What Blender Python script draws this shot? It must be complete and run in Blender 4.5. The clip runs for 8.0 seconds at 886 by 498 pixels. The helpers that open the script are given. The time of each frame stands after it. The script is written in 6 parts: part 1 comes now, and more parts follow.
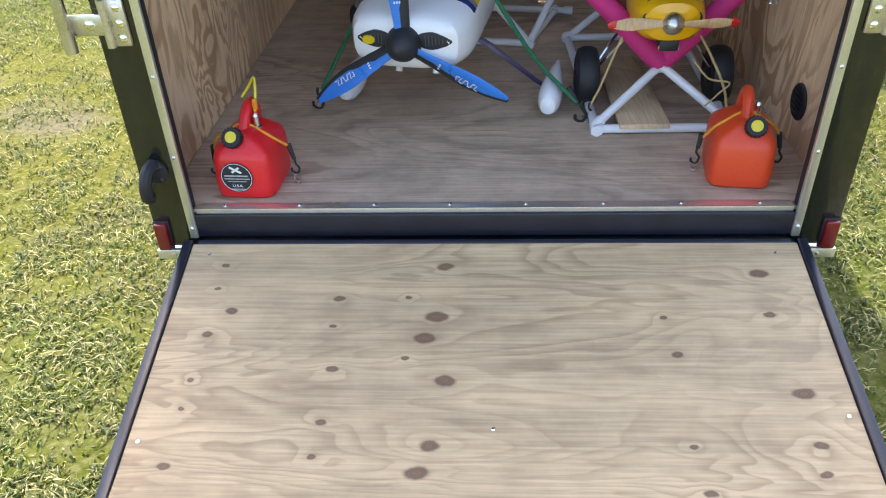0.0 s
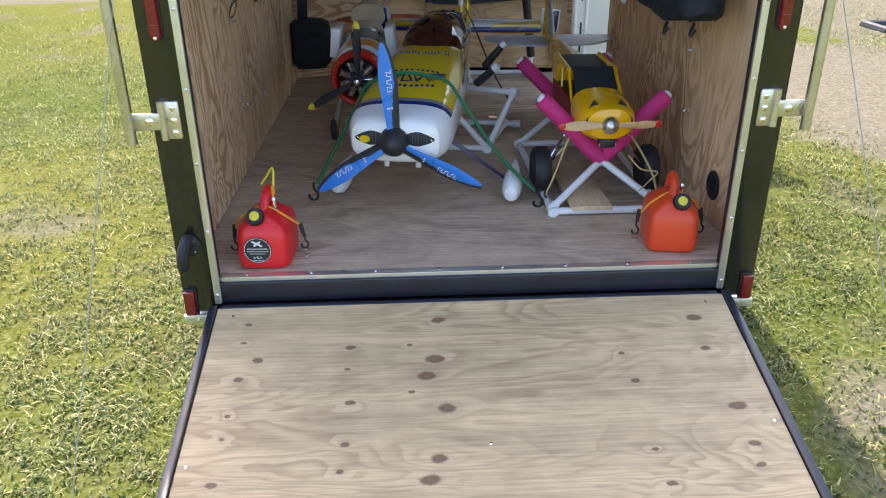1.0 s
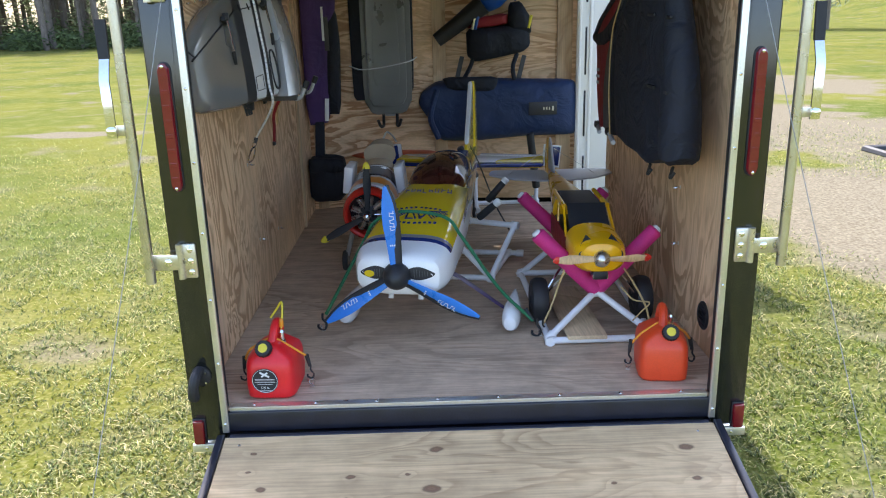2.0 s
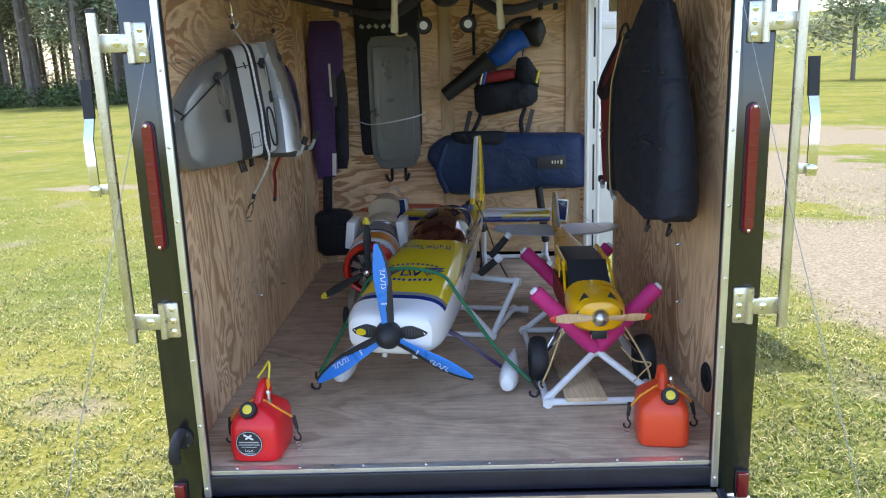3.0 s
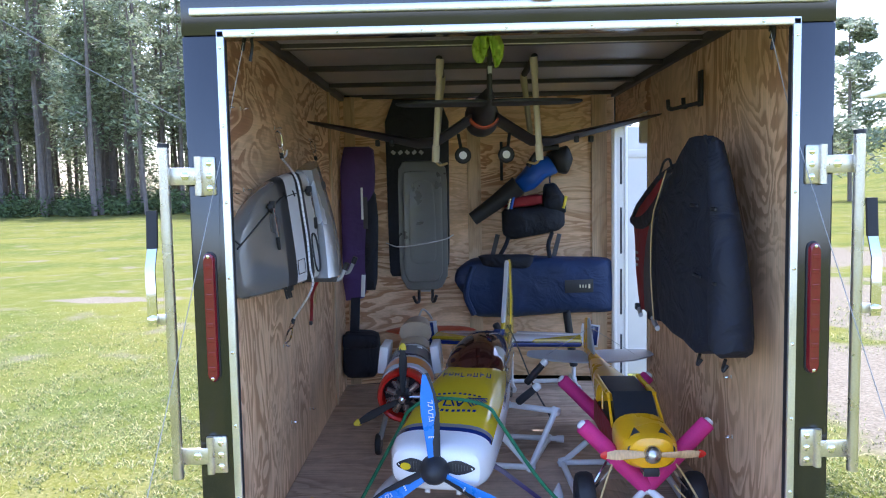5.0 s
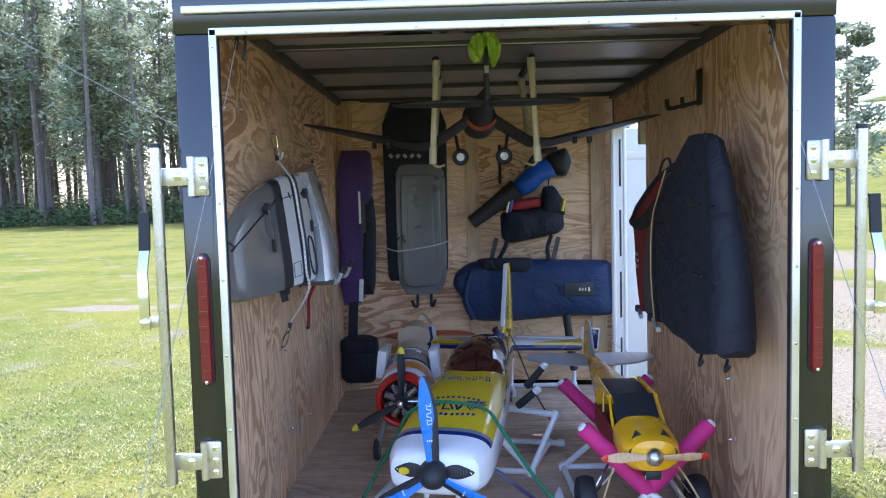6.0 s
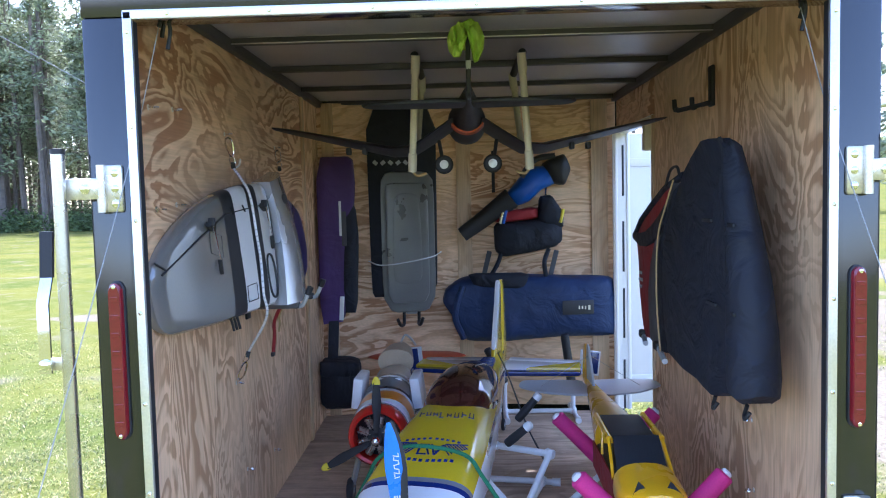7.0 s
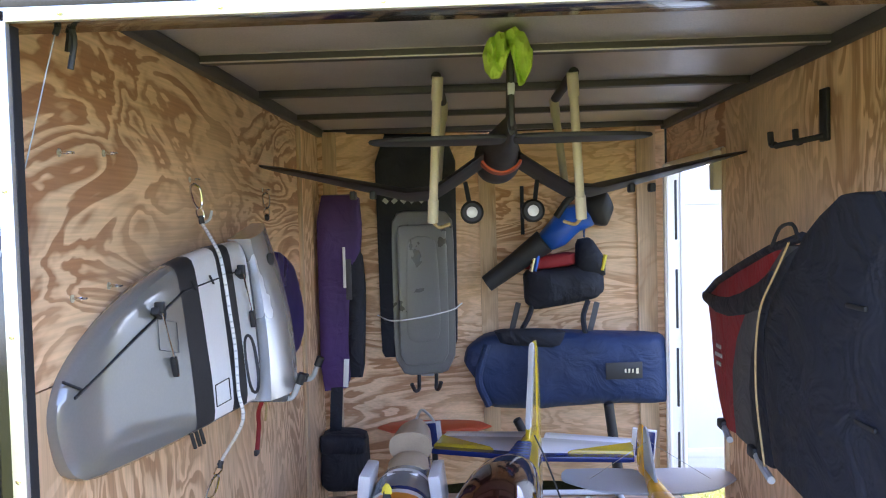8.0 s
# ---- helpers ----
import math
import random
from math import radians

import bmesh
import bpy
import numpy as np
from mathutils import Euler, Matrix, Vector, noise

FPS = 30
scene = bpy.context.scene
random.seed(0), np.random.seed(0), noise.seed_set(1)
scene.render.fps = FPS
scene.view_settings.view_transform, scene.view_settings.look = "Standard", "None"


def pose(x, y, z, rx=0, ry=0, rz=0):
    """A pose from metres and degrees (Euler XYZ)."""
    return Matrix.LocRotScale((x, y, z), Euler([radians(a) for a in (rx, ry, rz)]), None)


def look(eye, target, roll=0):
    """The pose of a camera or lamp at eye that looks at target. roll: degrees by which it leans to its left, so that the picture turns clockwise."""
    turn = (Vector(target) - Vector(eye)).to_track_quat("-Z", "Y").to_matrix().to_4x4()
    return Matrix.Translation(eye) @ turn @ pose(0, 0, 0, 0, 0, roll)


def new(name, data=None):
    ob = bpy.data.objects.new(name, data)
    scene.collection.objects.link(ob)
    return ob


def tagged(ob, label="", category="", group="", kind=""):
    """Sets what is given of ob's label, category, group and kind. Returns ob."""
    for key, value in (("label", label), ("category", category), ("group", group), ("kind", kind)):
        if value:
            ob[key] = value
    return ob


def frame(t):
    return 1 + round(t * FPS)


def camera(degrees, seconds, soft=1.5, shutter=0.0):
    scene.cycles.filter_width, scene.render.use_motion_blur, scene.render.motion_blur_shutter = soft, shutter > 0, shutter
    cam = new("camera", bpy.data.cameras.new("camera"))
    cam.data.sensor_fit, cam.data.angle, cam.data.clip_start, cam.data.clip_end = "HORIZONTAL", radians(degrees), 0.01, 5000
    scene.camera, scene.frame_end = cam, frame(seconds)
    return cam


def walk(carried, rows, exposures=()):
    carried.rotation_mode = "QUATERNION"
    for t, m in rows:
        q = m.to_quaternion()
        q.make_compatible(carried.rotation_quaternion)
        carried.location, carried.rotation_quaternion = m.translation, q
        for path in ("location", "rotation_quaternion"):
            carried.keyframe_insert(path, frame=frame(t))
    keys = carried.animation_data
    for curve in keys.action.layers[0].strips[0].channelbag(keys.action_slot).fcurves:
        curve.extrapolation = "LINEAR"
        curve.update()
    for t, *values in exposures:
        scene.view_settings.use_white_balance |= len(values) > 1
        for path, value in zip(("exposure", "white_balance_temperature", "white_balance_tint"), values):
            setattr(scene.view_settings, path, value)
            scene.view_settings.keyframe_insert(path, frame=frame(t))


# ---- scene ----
cam = camera(59.8, 8.0, soft=1.1)
PATH = [
    (0, (-0.011, -1.756, 1.539), (-0.119, -0.115, 0.401), -2.3),
    (0.5, (-0.011, -1.968, 1.551), (-0.08, -0.276, 0.487), -3.0),
    (1, (-0.183, -2.198, 1.584), (-0.109, -0.394, 0.723), -0.6),
    (1.5, (-0.202, -2.322, 1.67), (-0.138, -0.442, 0.992), -0.7),
    (1.7, (-0.178, -2.33, 1.681), (-0.13, -0.432, 1.051), -1.0),
    (2.8, (0.059, -2.252, 1.684), (0.028, -0.311, 1.206), -2.0),
    (3, (0.021, -2.254, 1.691), (-0.021, -0.306, 1.242), -1.9),
    (3.5, (-0.118, -2.251, 1.725), (-0.161, -0.286, 1.358), -1.5),
    (4, (-0.165, -2.24, 1.75), (-0.207, -0.26, 1.467), -1.1),
    (4.5, (-0.16, -2.231, 1.753), (-0.202, -0.243, 1.541), -0.9),
    (5, (-0.148, -2.231, 1.753), (-0.187, -0.238, 1.593), -1.1),
    (6.5, (-0.133, -2.121, 1.721), (-0.173, -0.126, 1.582), -1.6),
    (7, (-0.045, -1.816, 1.752), (-0.096, 0.18, 1.625), -1.4),
    (7.2, (-0.023, -1.687, 1.784), (-0.079, 0.309, 1.668), -1.2),
    (7.5, (-0.044, -1.501, 1.798), (-0.111, 0.495, 1.698), -1.4),
    (8, (-0.121, -1.142, 1.879), (-0.195, 0.855, 1.804), -1.5),
]
walk(cam, [(t, look(eye, target, roll)) for t, eye, target, roll in PATH],
     exposures=((0, 2.18, 6900, 14), (0.5, 2.06, 6900, 14), (1.5, 2.14, 6600, 14), (3.0, 2.36, 6500, 15), (3.5, 2.4, 5800, 18), (5.0, 2.5, 5600, 23), (6.5, 2.58, 5600, 23), (7.5, 3.1, 5250, 24), (8.0, 3.42, 6050, 28)))

# ---- light ----
SUN = Vector((-0.098, 0.64, 1.0)).normalized()
world = bpy.data.worlds.new("sky")
scene.world = world
world.use_nodes = True
wn = world.node_tree.nodes
sky = wn.new("ShaderNodeTexSky")
sky.sky_type = "NISHITA"
sky.sun_disc = False
sky.sun_elevation = math.asin(SUN.z)
sky.sun_rotation = math.atan2(SUN.x, SUN.y)
sky.air_density, sky.dust_density, sky.ozone_density = 1.0, 2.5, 1.0
wn["Background"].inputs["Strength"].default_value = 0.15
world.node_tree.links.new(sky.outputs[0], wn["Background"].inputs["Color"])
sun_data = bpy.data.lights.new("sun", "SUN")
sun_data.energy, sun_data.angle, sun_data.color = 2.0, radians(0.6), (1.0, 0.96, 0.88)
sun = new("sun", sun_data)
sun.matrix_world = look(SUN * 50, (0, 0, 0))


# ---- materials ----
def nodes_of(name):
    m = bpy.data.materials.new(name)
    m.use_nodes = True
    t = m.node_tree
    return m, t, t.nodes["Principled BSDF"], t.nodes.new, t.links.new


def surface(name, color, rough=0.5, metal=0.0, vary=0.15, scale=6.0, bump=0.1, coat=0.0, island=False, grit=180.0, fold=0.0):
    """A plain surface: colour with stains and grain at two scales, and fine relief."""
    m, t, p, node, link = nodes_of(name)
    co = node("ShaderNodeTexCoord")
    big, small = node("ShaderNodeTexNoise"), node("ShaderNodeTexNoise")
    big.inputs["Scale"].default_value, big.inputs["Detail"].default_value = scale, 4
    small.inputs["Scale"].default_value, small.inputs["Detail"].default_value = grit, 3
    add = node("ShaderNodeMath")
    add.operation = "ADD"
    for n in (big, small):
        link(co.outputs["Object"], n.inputs["Vector"])
    link(big.outputs[0], add.inputs[0])
    link(small.outputs[0], add.inputs[1])
    ramp = node("ShaderNodeMapRange")
    ramp.inputs[1].default_value, ramp.inputs[2].default_value = 0.6, 1.4
    ramp.inputs[3].default_value, ramp.inputs[4].default_value = 1 - vary, 1 + vary
    link(add.outputs[0], ramp.inputs[0])
    mul = node("ShaderNodeVectorMath")
    mul.operation = "SCALE"
    mul.inputs[0].default_value = color
    link(ramp.outputs[0], mul.inputs["Scale"])
    out = mul.outputs[0]
    if island:
        geo = node("ShaderNodeNewGeometry")
        span = node("ShaderNodeMapRange")
        span.inputs[3].default_value, span.inputs[4].default_value = 0.45, 1.6
        link(geo.outputs["Random Per Island"], span.inputs[0])
        again = node("ShaderNodeVectorMath")
        again.operation = "SCALE"
        link(out, again.inputs[0])
        link(span.outputs[0], again.inputs["Scale"])
        out = again.outputs[0]
    link(out, p.inputs["Base Color"])
    rr = node("ShaderNodeMapRange")
    rr.inputs[3].default_value, rr.inputs[4].default_value = max(0.02, rough - 0.1), min(1, rough + 0.1)
    link(big.outputs[0], rr.inputs[0])
    link(rr.outputs[0], p.inputs["Roughness"])
    p.inputs["Metallic"].default_value = metal
    p.inputs["Coat Weight"].default_value = coat
    p.inputs["Coat Roughness"].default_value = 0.06
    if bump:
        b = node("ShaderNodeBump")
        b.inputs["Strength"].default_value, b.inputs["Distance"].default_value = bump, 0.002
        link(small.outputs[0], b.inputs["Height"])
        link(b.outputs[0], p.inputs["Normal"])
        if fold:
            crease, c = node("ShaderNodeTexNoise"), node("ShaderNodeBump")
            crease.inputs["Scale"].default_value, crease.inputs["Detail"].default_value = 7.0, 3
            crease.inputs["Distortion"].default_value = 1.2
            link(co.outputs["Object"], crease.inputs["Vector"])
            c.inputs["Strength"].default_value, c.inputs["Distance"].default_value = fold, 0.03
            link(crease.outputs[0], c.inputs["Height"])
            link(c.outputs[0], b.inputs["Normal"])
    return m


def plywood(name, light, dark, along, across, bands=11.0, sharp=0.55, knots=(), patch=0.25, fine=(0.75, 2.3), wear=0.3, wide=False):
    """Rotary-cut plywood: contour-shaped grain. along: the axis of the grain, across: the other axis of the sheet."""
    m, t, p, node, link = nodes_of(name)
    co = node("ShaderNodeTexCoord")
    info = node("ShaderNodeObjectInfo")
    shift = node("ShaderNodeVectorMath")
    shift.operation = "MULTIPLY_ADD"
    shift.inputs[1].default_value = (7.3, 3.1, 5.7)
    link(info.outputs["Random"], shift.inputs[0])
    link(co.outputs["Object"], shift.inputs[2])
    stretch = [1.0, 1.0, 1.0]
    stretch[along], stretch[across] = fine
    mp = node("ShaderNodeVectorMath")
    mp.operation = "MULTIPLY"
    mp.inputs[1].default_value = stretch
    link(shift.outputs[0], mp.inputs[0])
    field = node("ShaderNodeTexNoise")
    field.inputs["Scale"].default_value, field.inputs["Detail"].default_value = 1.35, 3.2
    field.inputs["Roughness"].default_value, field.inputs["Distortion"].default_value = 0.45, 0.9
    if wide:
        field.inputs["Scale"].default_value, field.inputs["Detail"].default_value = 1.9, 4
        field.inputs["Roughness"].default_value, field.inputs["Distortion"].default_value = 0.48, 1.0
    link(mp.outputs[0], field.inputs["Vector"])
    height = field.outputs[0]
    dots = None
    wob, wsub, wmul = node("ShaderNodeTexNoise"), node("ShaderNodeVectorMath"), node("ShaderNodeVectorMath")
    wob.inputs["Scale"].default_value, wob.inputs["Detail"].default_value = 26.0, 3
    link(co.outputs["Object"], wob.inputs["Vector"])
    wsub.operation, wmul.operation = "SUBTRACT", "MULTIPLY_ADD"
    wsub.inputs[1].default_value = (0.5, 0.5, 0.5)
    link(wob.outputs["Color"], wsub.inputs[0])
    wmul.inputs[1].default_value = (0.022, 0.014, 0)
    link(wsub.outputs[0], wmul.inputs[0])
    link(co.outputs["Object"], wmul.inputs[2])
    for kx, ky, r in knots:
        d = node("ShaderNodeVectorMath")
        d.operation = "SUBTRACT"
        d.inputs[1].default_value = (kx, ky, 0)
        link(wmul.outputs[0], d.inputs[0])
        s = node("ShaderNodeVectorMath")
        s.operation = "MULTIPLY"
        s.inputs[1].default_value = (1.0 / r, 1.7 / r, 0)
        link(d.outputs[0], s.inputs[0])
        ln = node("ShaderNodeVectorMath")
        ln.operation = "LENGTH"
        link(s.outputs[0], ln.inputs[0])
        if dots is None:
            dots = ln.outputs["Value"]
        else:
            mn = node("ShaderNodeMath")
            mn.operation = "MINIMUM"
            link(dots, mn.inputs[0])
            link(ln.outputs["Value"], mn.inputs[1])
            dots = mn.outputs[0]
    if dots is not None:
        near = node("ShaderNodeMapRange")
        near.interpolation_type = "SMOOTHSTEP"
        near.inputs[1].default_value, near.inputs[2].default_value = 0.5, 4.0
        near.inputs[3].default_value, near.inputs[4].default_value = 0.05, 0.0
        link(dots, near.inputs[0])
        ad = node("ShaderNodeMath")
        ad.operation = "ADD"
        link(height, ad.inputs[0])
        link(near.outputs[0], ad.inputs[1])
        height = ad.outputs[0]
    times = node("ShaderNodeMath")
    times.operation = "MULTIPLY"
    times.inputs[1].default_value = bands
    link(height, times.inputs[0])
    fold = node("ShaderNodeMath")
    fold.operation = "FRACT"
    link(times.outputs[0], fold.inputs[0])
    ramp = node("ShaderNodeValToRGB")
    e = ramp.color_ramp.elements
    mid = [a * 0.55 + b * 0.45 for a, b in zip(light, dark)]
    e[0].position, e[0].color = 0.0, (*light, 1)
    e[1].position, e[1].color = sharp, (*light, 1)
    for pos, c in (((sharp + 0.22, mid), (sharp + 0.36, dark), (0.90, dark), (0.95, mid), (1.0, light)) if wide else ((sharp + 0.25, mid), (0.90, dark), (0.97, mid), (1.0, light))):
        n = ramp.color_ramp.elements.new(min(pos, 1.0))
        n.color = (*c, 1)
    link(fold.outputs[0], ramp.inputs[0])
    calm, fade, soften = node("ShaderNodeTexNoise"), node("ShaderNodeMapRange"), node("ShaderNodeMix")
    calm.inputs["Scale"].default_value, calm.inputs["Detail"].default_value = 1.7, 3
    link(shift.outputs[0], calm.inputs["Vector"])
    fade.inputs[1].default_value, fade.inputs[2].default_value = 0.35, 0.6
    fade.inputs[3].default_value, fade.inputs[4].default_value = 0.15, 1.0
    link(calm.outputs[0], fade.inputs[0])
    soften.data_type = "RGBA"
    link(fade.outputs[0], soften.inputs[0])
    soften.inputs[6].default_value = (*[a * 0.85 + b * 0.15 for a, b in zip(light, dark)], 1)
    link(ramp.outputs[0], soften.inputs[7])
    # fibres
    fib = [90.0, 90.0, 90.0]
    fib[along] = 3.0
    fm = node("ShaderNodeVectorMath")
    fm.operation = "MULTIPLY"
    fm.inputs[1].default_value = fib
    link(shift.outputs[0], fm.inputs[0])
    fibre = node("ShaderNodeTexNoise")
    fibre.inputs["Scale"].default_value, fibre.inputs["Detail"].default_value = 1.6, 4
    link(fm.outputs[0], fibre.inputs["Vector"])
    blot = node("ShaderNodeTexNoise")
    blot.inputs["Scale"].default_value, blot.inputs["Detail"].default_value = 3.0, 5
    link(mp.outputs[0], blot.inputs["Vector"])
    tone = node("ShaderNodeMath")
    tone.operation = "ADD"
    link(fibre.outputs[0], tone.inputs[0])
    link(blot.outputs[0], tone.inputs[1])
    rng = node("ShaderNodeMapRange")
    rng.inputs[1].default_value, rng.inputs[2].default_value = 0.7, 1.3
    rng.inputs[3].default_value, rng.inputs[4].default_value = 1 - patch, 1 + patch
    worn_, add2, ctr = node("ShaderNodeTexNoise"), node("ShaderNodeMath"), node("ShaderNodeMath")
    worn_.inputs["Scale"].default_value, worn_.inputs["Detail"].default_value = 9.0, 8
    worn_.inputs["Roughness"].default_value = 0.62
    link(shift.outputs[0], worn_.inputs["Vector"])
    ctr.operation, add2.operation = "SUBTRACT", "MULTIPLY_ADD"
    ctr.inputs[1].default_value = 0.5
    link(worn_.outputs[0], ctr.inputs[0])
    add2.inputs[1].default_value = wear
    link(ctr.outputs[0], add2.inputs[0])
    link(tone.outputs[0], add2.inputs[2])
    link(add2.outputs[0], rng.inputs[0])
    sc = node("ShaderNodeVectorMath")
    sc.operation = "SCALE"
    link(soften.outputs[2], sc.inputs[0])
    link(rng.outputs[0], sc.inputs["Scale"])
    out = sc.outputs[0]
    if dots is not None:
        k = node("ShaderNodeMapRange")
        k.interpolation_type = "SMOOTHSTEP"
        k.inputs[1].default_value, k.inputs[2].default_value = 0.55, 1.15
        k.inputs[3].default_value, k.inputs[4].default_value = 0.9, 0.0
        link(dots, k.inputs[0])
        mix = node("ShaderNodeMix")
        mix.data_type = "RGBA"
        link(k.outputs[0], mix.inputs[0])
        link(out, mix.inputs[6])
        ring = node("ShaderNodeValToRGB")
        re_ = ring.color_ramp.elements
        re_[0].position, re_[0].color = 0.0, (0.14, 0.07, 0.04, 1)
        re_[1].position, re_[1].color = 1.0, (0.23, 0.125, 0.065, 1)
        for pos, c in ((0.22, (0.20, 0.10, 0.052, 1)), (0.42, (0.13, 0.066, 0.035, 1)), (0.54, (0.18, 0.09, 0.048, 1)), (0.72, (0.06, 0.032, 0.02, 1))):
            re_.new(pos).color = c
        link(dots, ring.inputs[0])
        link(ring.outputs[0], mix.inputs[7])
        out = mix.outputs[2]
    link(out, p.inputs["Base Color"])
    p.inputs["Roughness"].default_value = 0.62
    b = node("ShaderNodeBump")
    b.inputs["Strength"].default_value, b.inputs["Distance"].default_value = 0.25, 0.0015
    link(fibre.outputs[0], b.inputs["Height"])
    link(b.outputs[0], p.inputs["Normal"])
    return m


PLY_L = (0.78, 0.54, 0.325)
KNOTS = [(-.705, -.081, .013), (-.708, -.16, .01), (-.657, -.232, .02), (-.702, -.305, .016), (-.71, -.438, .012), (-.714, -.516, .01),
         (-.714, -.658, .018), (-.384, -.193, .016), (-.39, -.279, .011), (-.372, -.406, .018), (-.383, -.547, .016), (-.391, -.631, .013),
         (-.204, -.186, .01), (-.113, -.084, .026), (-.131, -.25, .032), (-.157, -.315, .032), (-.203, -.372, .012), (-.107, -.436, .03),
         (-.135, -.601, .026), (-.159, -.666, .03), (.425, -.252, .012), (.441, -.36, .018), (.439, -.6, .012), (.455, -.704, .016),
         (.689, -.109, .026), (.689, -.241, .018), (.708, -.463, .03), (.71, -.591, .018), (.703, -.658, .016), (.08, -1.0, .02), (-.5, -1.1, .02), (.5, -1.2, .02)]
M_wall = plywood("plywood_wall", PLY_L, (0.42, 0.21, 0.10), 1, 2, 12.0, 0.25, patch=0.18, fine=(0.7, 1.9), wide=True)
M_wallv = plywood("plywood_wall_upright", PLY_L, (0.48, 0.27, 0.135), 2, 1, 13.0, 0.25, patch=0.18, fine=(0.75, 1.7), wide=True)
M_front = plywood("plywood_front", PLY_L, (0.44, 0.22, 0.10), 0, 2, 11.0, 0.30, patch=0.16, fine=(0.6, 2.4), wide=True)
M_floor = plywood("plywood_floor", (0.54, 0.405, 0.285), (0.36, 0.25, 0.165), 0, 1, 9.0, 0.35, patch=0.24, fine=(0.7, 2.6), wear=1.3)
M_ramp = plywood("plywood_ramp", (0.55, 0.39, 0.215), (0.41, 0.275, 0.145), 0, 1, 17.0, 0.35, KNOTS, 0.24, (0.6, 3.4), 0.8)
M_board = plywood("pine_board", (0.60, 0.43, 0.26), (0.45, 0.28, 0.15), 2, 0, 5.0)
M_plank = plywood("plank", (0.58, 0.43, 0.26), (0.44, 0.30, 0.17), 1, 0, 6.0)
M_black = surface("black_paint", (0.012, 0.013, 0.011), 0.16, 0, 0.2, 3, 0.02, coat=0.6)
M_sill = surface("dark_sill", (0.008, 0.010, 0.020), 0.34, 0, 0.5, 14, 0.08, coat=0.1)
M_alu = surface("aluminium_strip", (0.75, 0.74, 0.70), 0.32, 0.85, 0.12, 9, 0.05)
M_zinc = surface("zinc_plated_steel", (0.66, 0.63, 0.55), 0.30, 0.9, 0.2, 20, 0.08)
M_steel = surface("galvanised_pipe", (0.60, 0.58, 0.52), 0.28, 0.95, 0.12, 12, 0.05)
M_chrome = surface("bright_metal", (0.80, 0.80, 0.80), 0.12, 1.0, 0.08, 12, 0.0)
M_roof = surface("roof_sheet", (0.52, 0.49, 0.48), 0.40, 0.5, 0.2, 4, 0.08)
M_rib = surface("roof_bow", (0.075, 0.073, 0.075), 0.45, 0.3, 0.2, 5, 0.1)
M_rubber = surface("black_rubber", (0.014, 0.014, 0.016), 0.6, 0, 0.25, 15, 0.15)
M_dark = surface("matt_black", (0.018, 0.019, 0.022), 0.55, 0, 0.25, 8, 0.1)
M_white = surface("white_gelcoat", (0.78, 0.79, 0.80), 0.18, 0, 0.04, 5, 0.01, coat=0.4)
M_pvc = surface("white_pvc", (0.74, 0.75, 0.76), 0.34, 0, 0.06, 9, 0.03)
M_cream = surface("cream_pvc", (0.70, 0.64, 0.46), 0.4, 0, 0.08, 9, 0.03)
M_redcan = surface("red_polyethylene", (0.72, 0.016, 0.020), 0.36, 0, 0.1, 8, 0.06)
M_orangecan = surface("faded_red_polyethylene", (0.70, 0.06, 0.015), 0.4, 0, 0.1, 8, 0.06)
M_lens = surface("red_lens", (0.17, 0.007, 0.013), 0.15, 0, 0.15, 30, 0.1, coat=0.6)
M_yellow = surface("yellow_film", (0.66, 0.47, 0.012), 0.2, 0, 0.05, 4, 0.01, coat=0.5)
M_cub = surface("cub_yellow", (0.86, 0.44, 0.006), 0.28, 0, 0.06, 5, 0.01, coat=0.3)
M_blue = surface("blue_film", (0.015, 0.03, 0.16), 0.2, 0, 0.1, 6, 0.01, coat=0.4)
M_prop = surface("blue_carbon", (0.022, 0.20, 0.66), 0.3, 0, 0.1, 9, 0.02, coat=0.3)
M_purple = surface("violet_gear", (0.035, 0.02, 0.12), 0.3, 0, 0.1, 9, 0.02)
M_pink = surface("pink_foam", (0.60, 0.03, 0.19), 0.75, 0, 0.12, 20, 0.3)
M_orange = surface("orange_paint", (0.70, 0.24, 0.015), 0.3, 0, 0.08, 6, 0.01, coat=0.3)
M_red = surface("red_cowl", (0.60, 0.025, 0.015), 0.25, 0, 0.08, 6, 0.01, coat=0.3)
M_silver = surface("silver_film", (0.34, 0.345, 0.34), 0.2, 0.4, 0.06, 3, 0.01, coat=0.4)
M_print = surface("worn_white_print", (0.42, 0.42, 0.42), 0.6, 0, 0.5, 160, 0.02)
M_grey = surface("grey_film", (0.42, 0.44, 0.46), 0.4, 0, 0.08, 5, 0.02)
M_wood = plywood("propeller_wood", (0.66, 0.44, 0.23), (0.5, 0.29, 0.13), 0, 2, 9.0)
M_navy = surface("navy_nylon", (0.009, 0.027, 0.088), 0.6, 0, 0.2, 6, 0.25, grit=500, fold=0.6)
M_blackcloth = surface("black_nylon", (0.009, 0.012, 0.022), 0.72, 0, 0.25, 6, 0.3, grit=500, fold=0.9)
M_redcloth = surface("red_nylon", (0.28, 0.015, 0.02), 0.65, 0, 0.2, 6, 0.25, grit=500, fold=0.6)
M_greycloth = surface("grey_nylon", (0.08, 0.08, 0.085), 0.7, 0, 0.2, 6, 0.25, grit=500, fold=0.6)
M_violet = surface("violet_nylon", (0.072, 0.034, 0.155), 0.65, 0, 0.2, 6, 0.25, grit=500, fold=0.6)
M_case = surface("smoke_plastic", (0.25, 0.26, 0.25), 0.3, 0, 0.15, 6, 0.05)
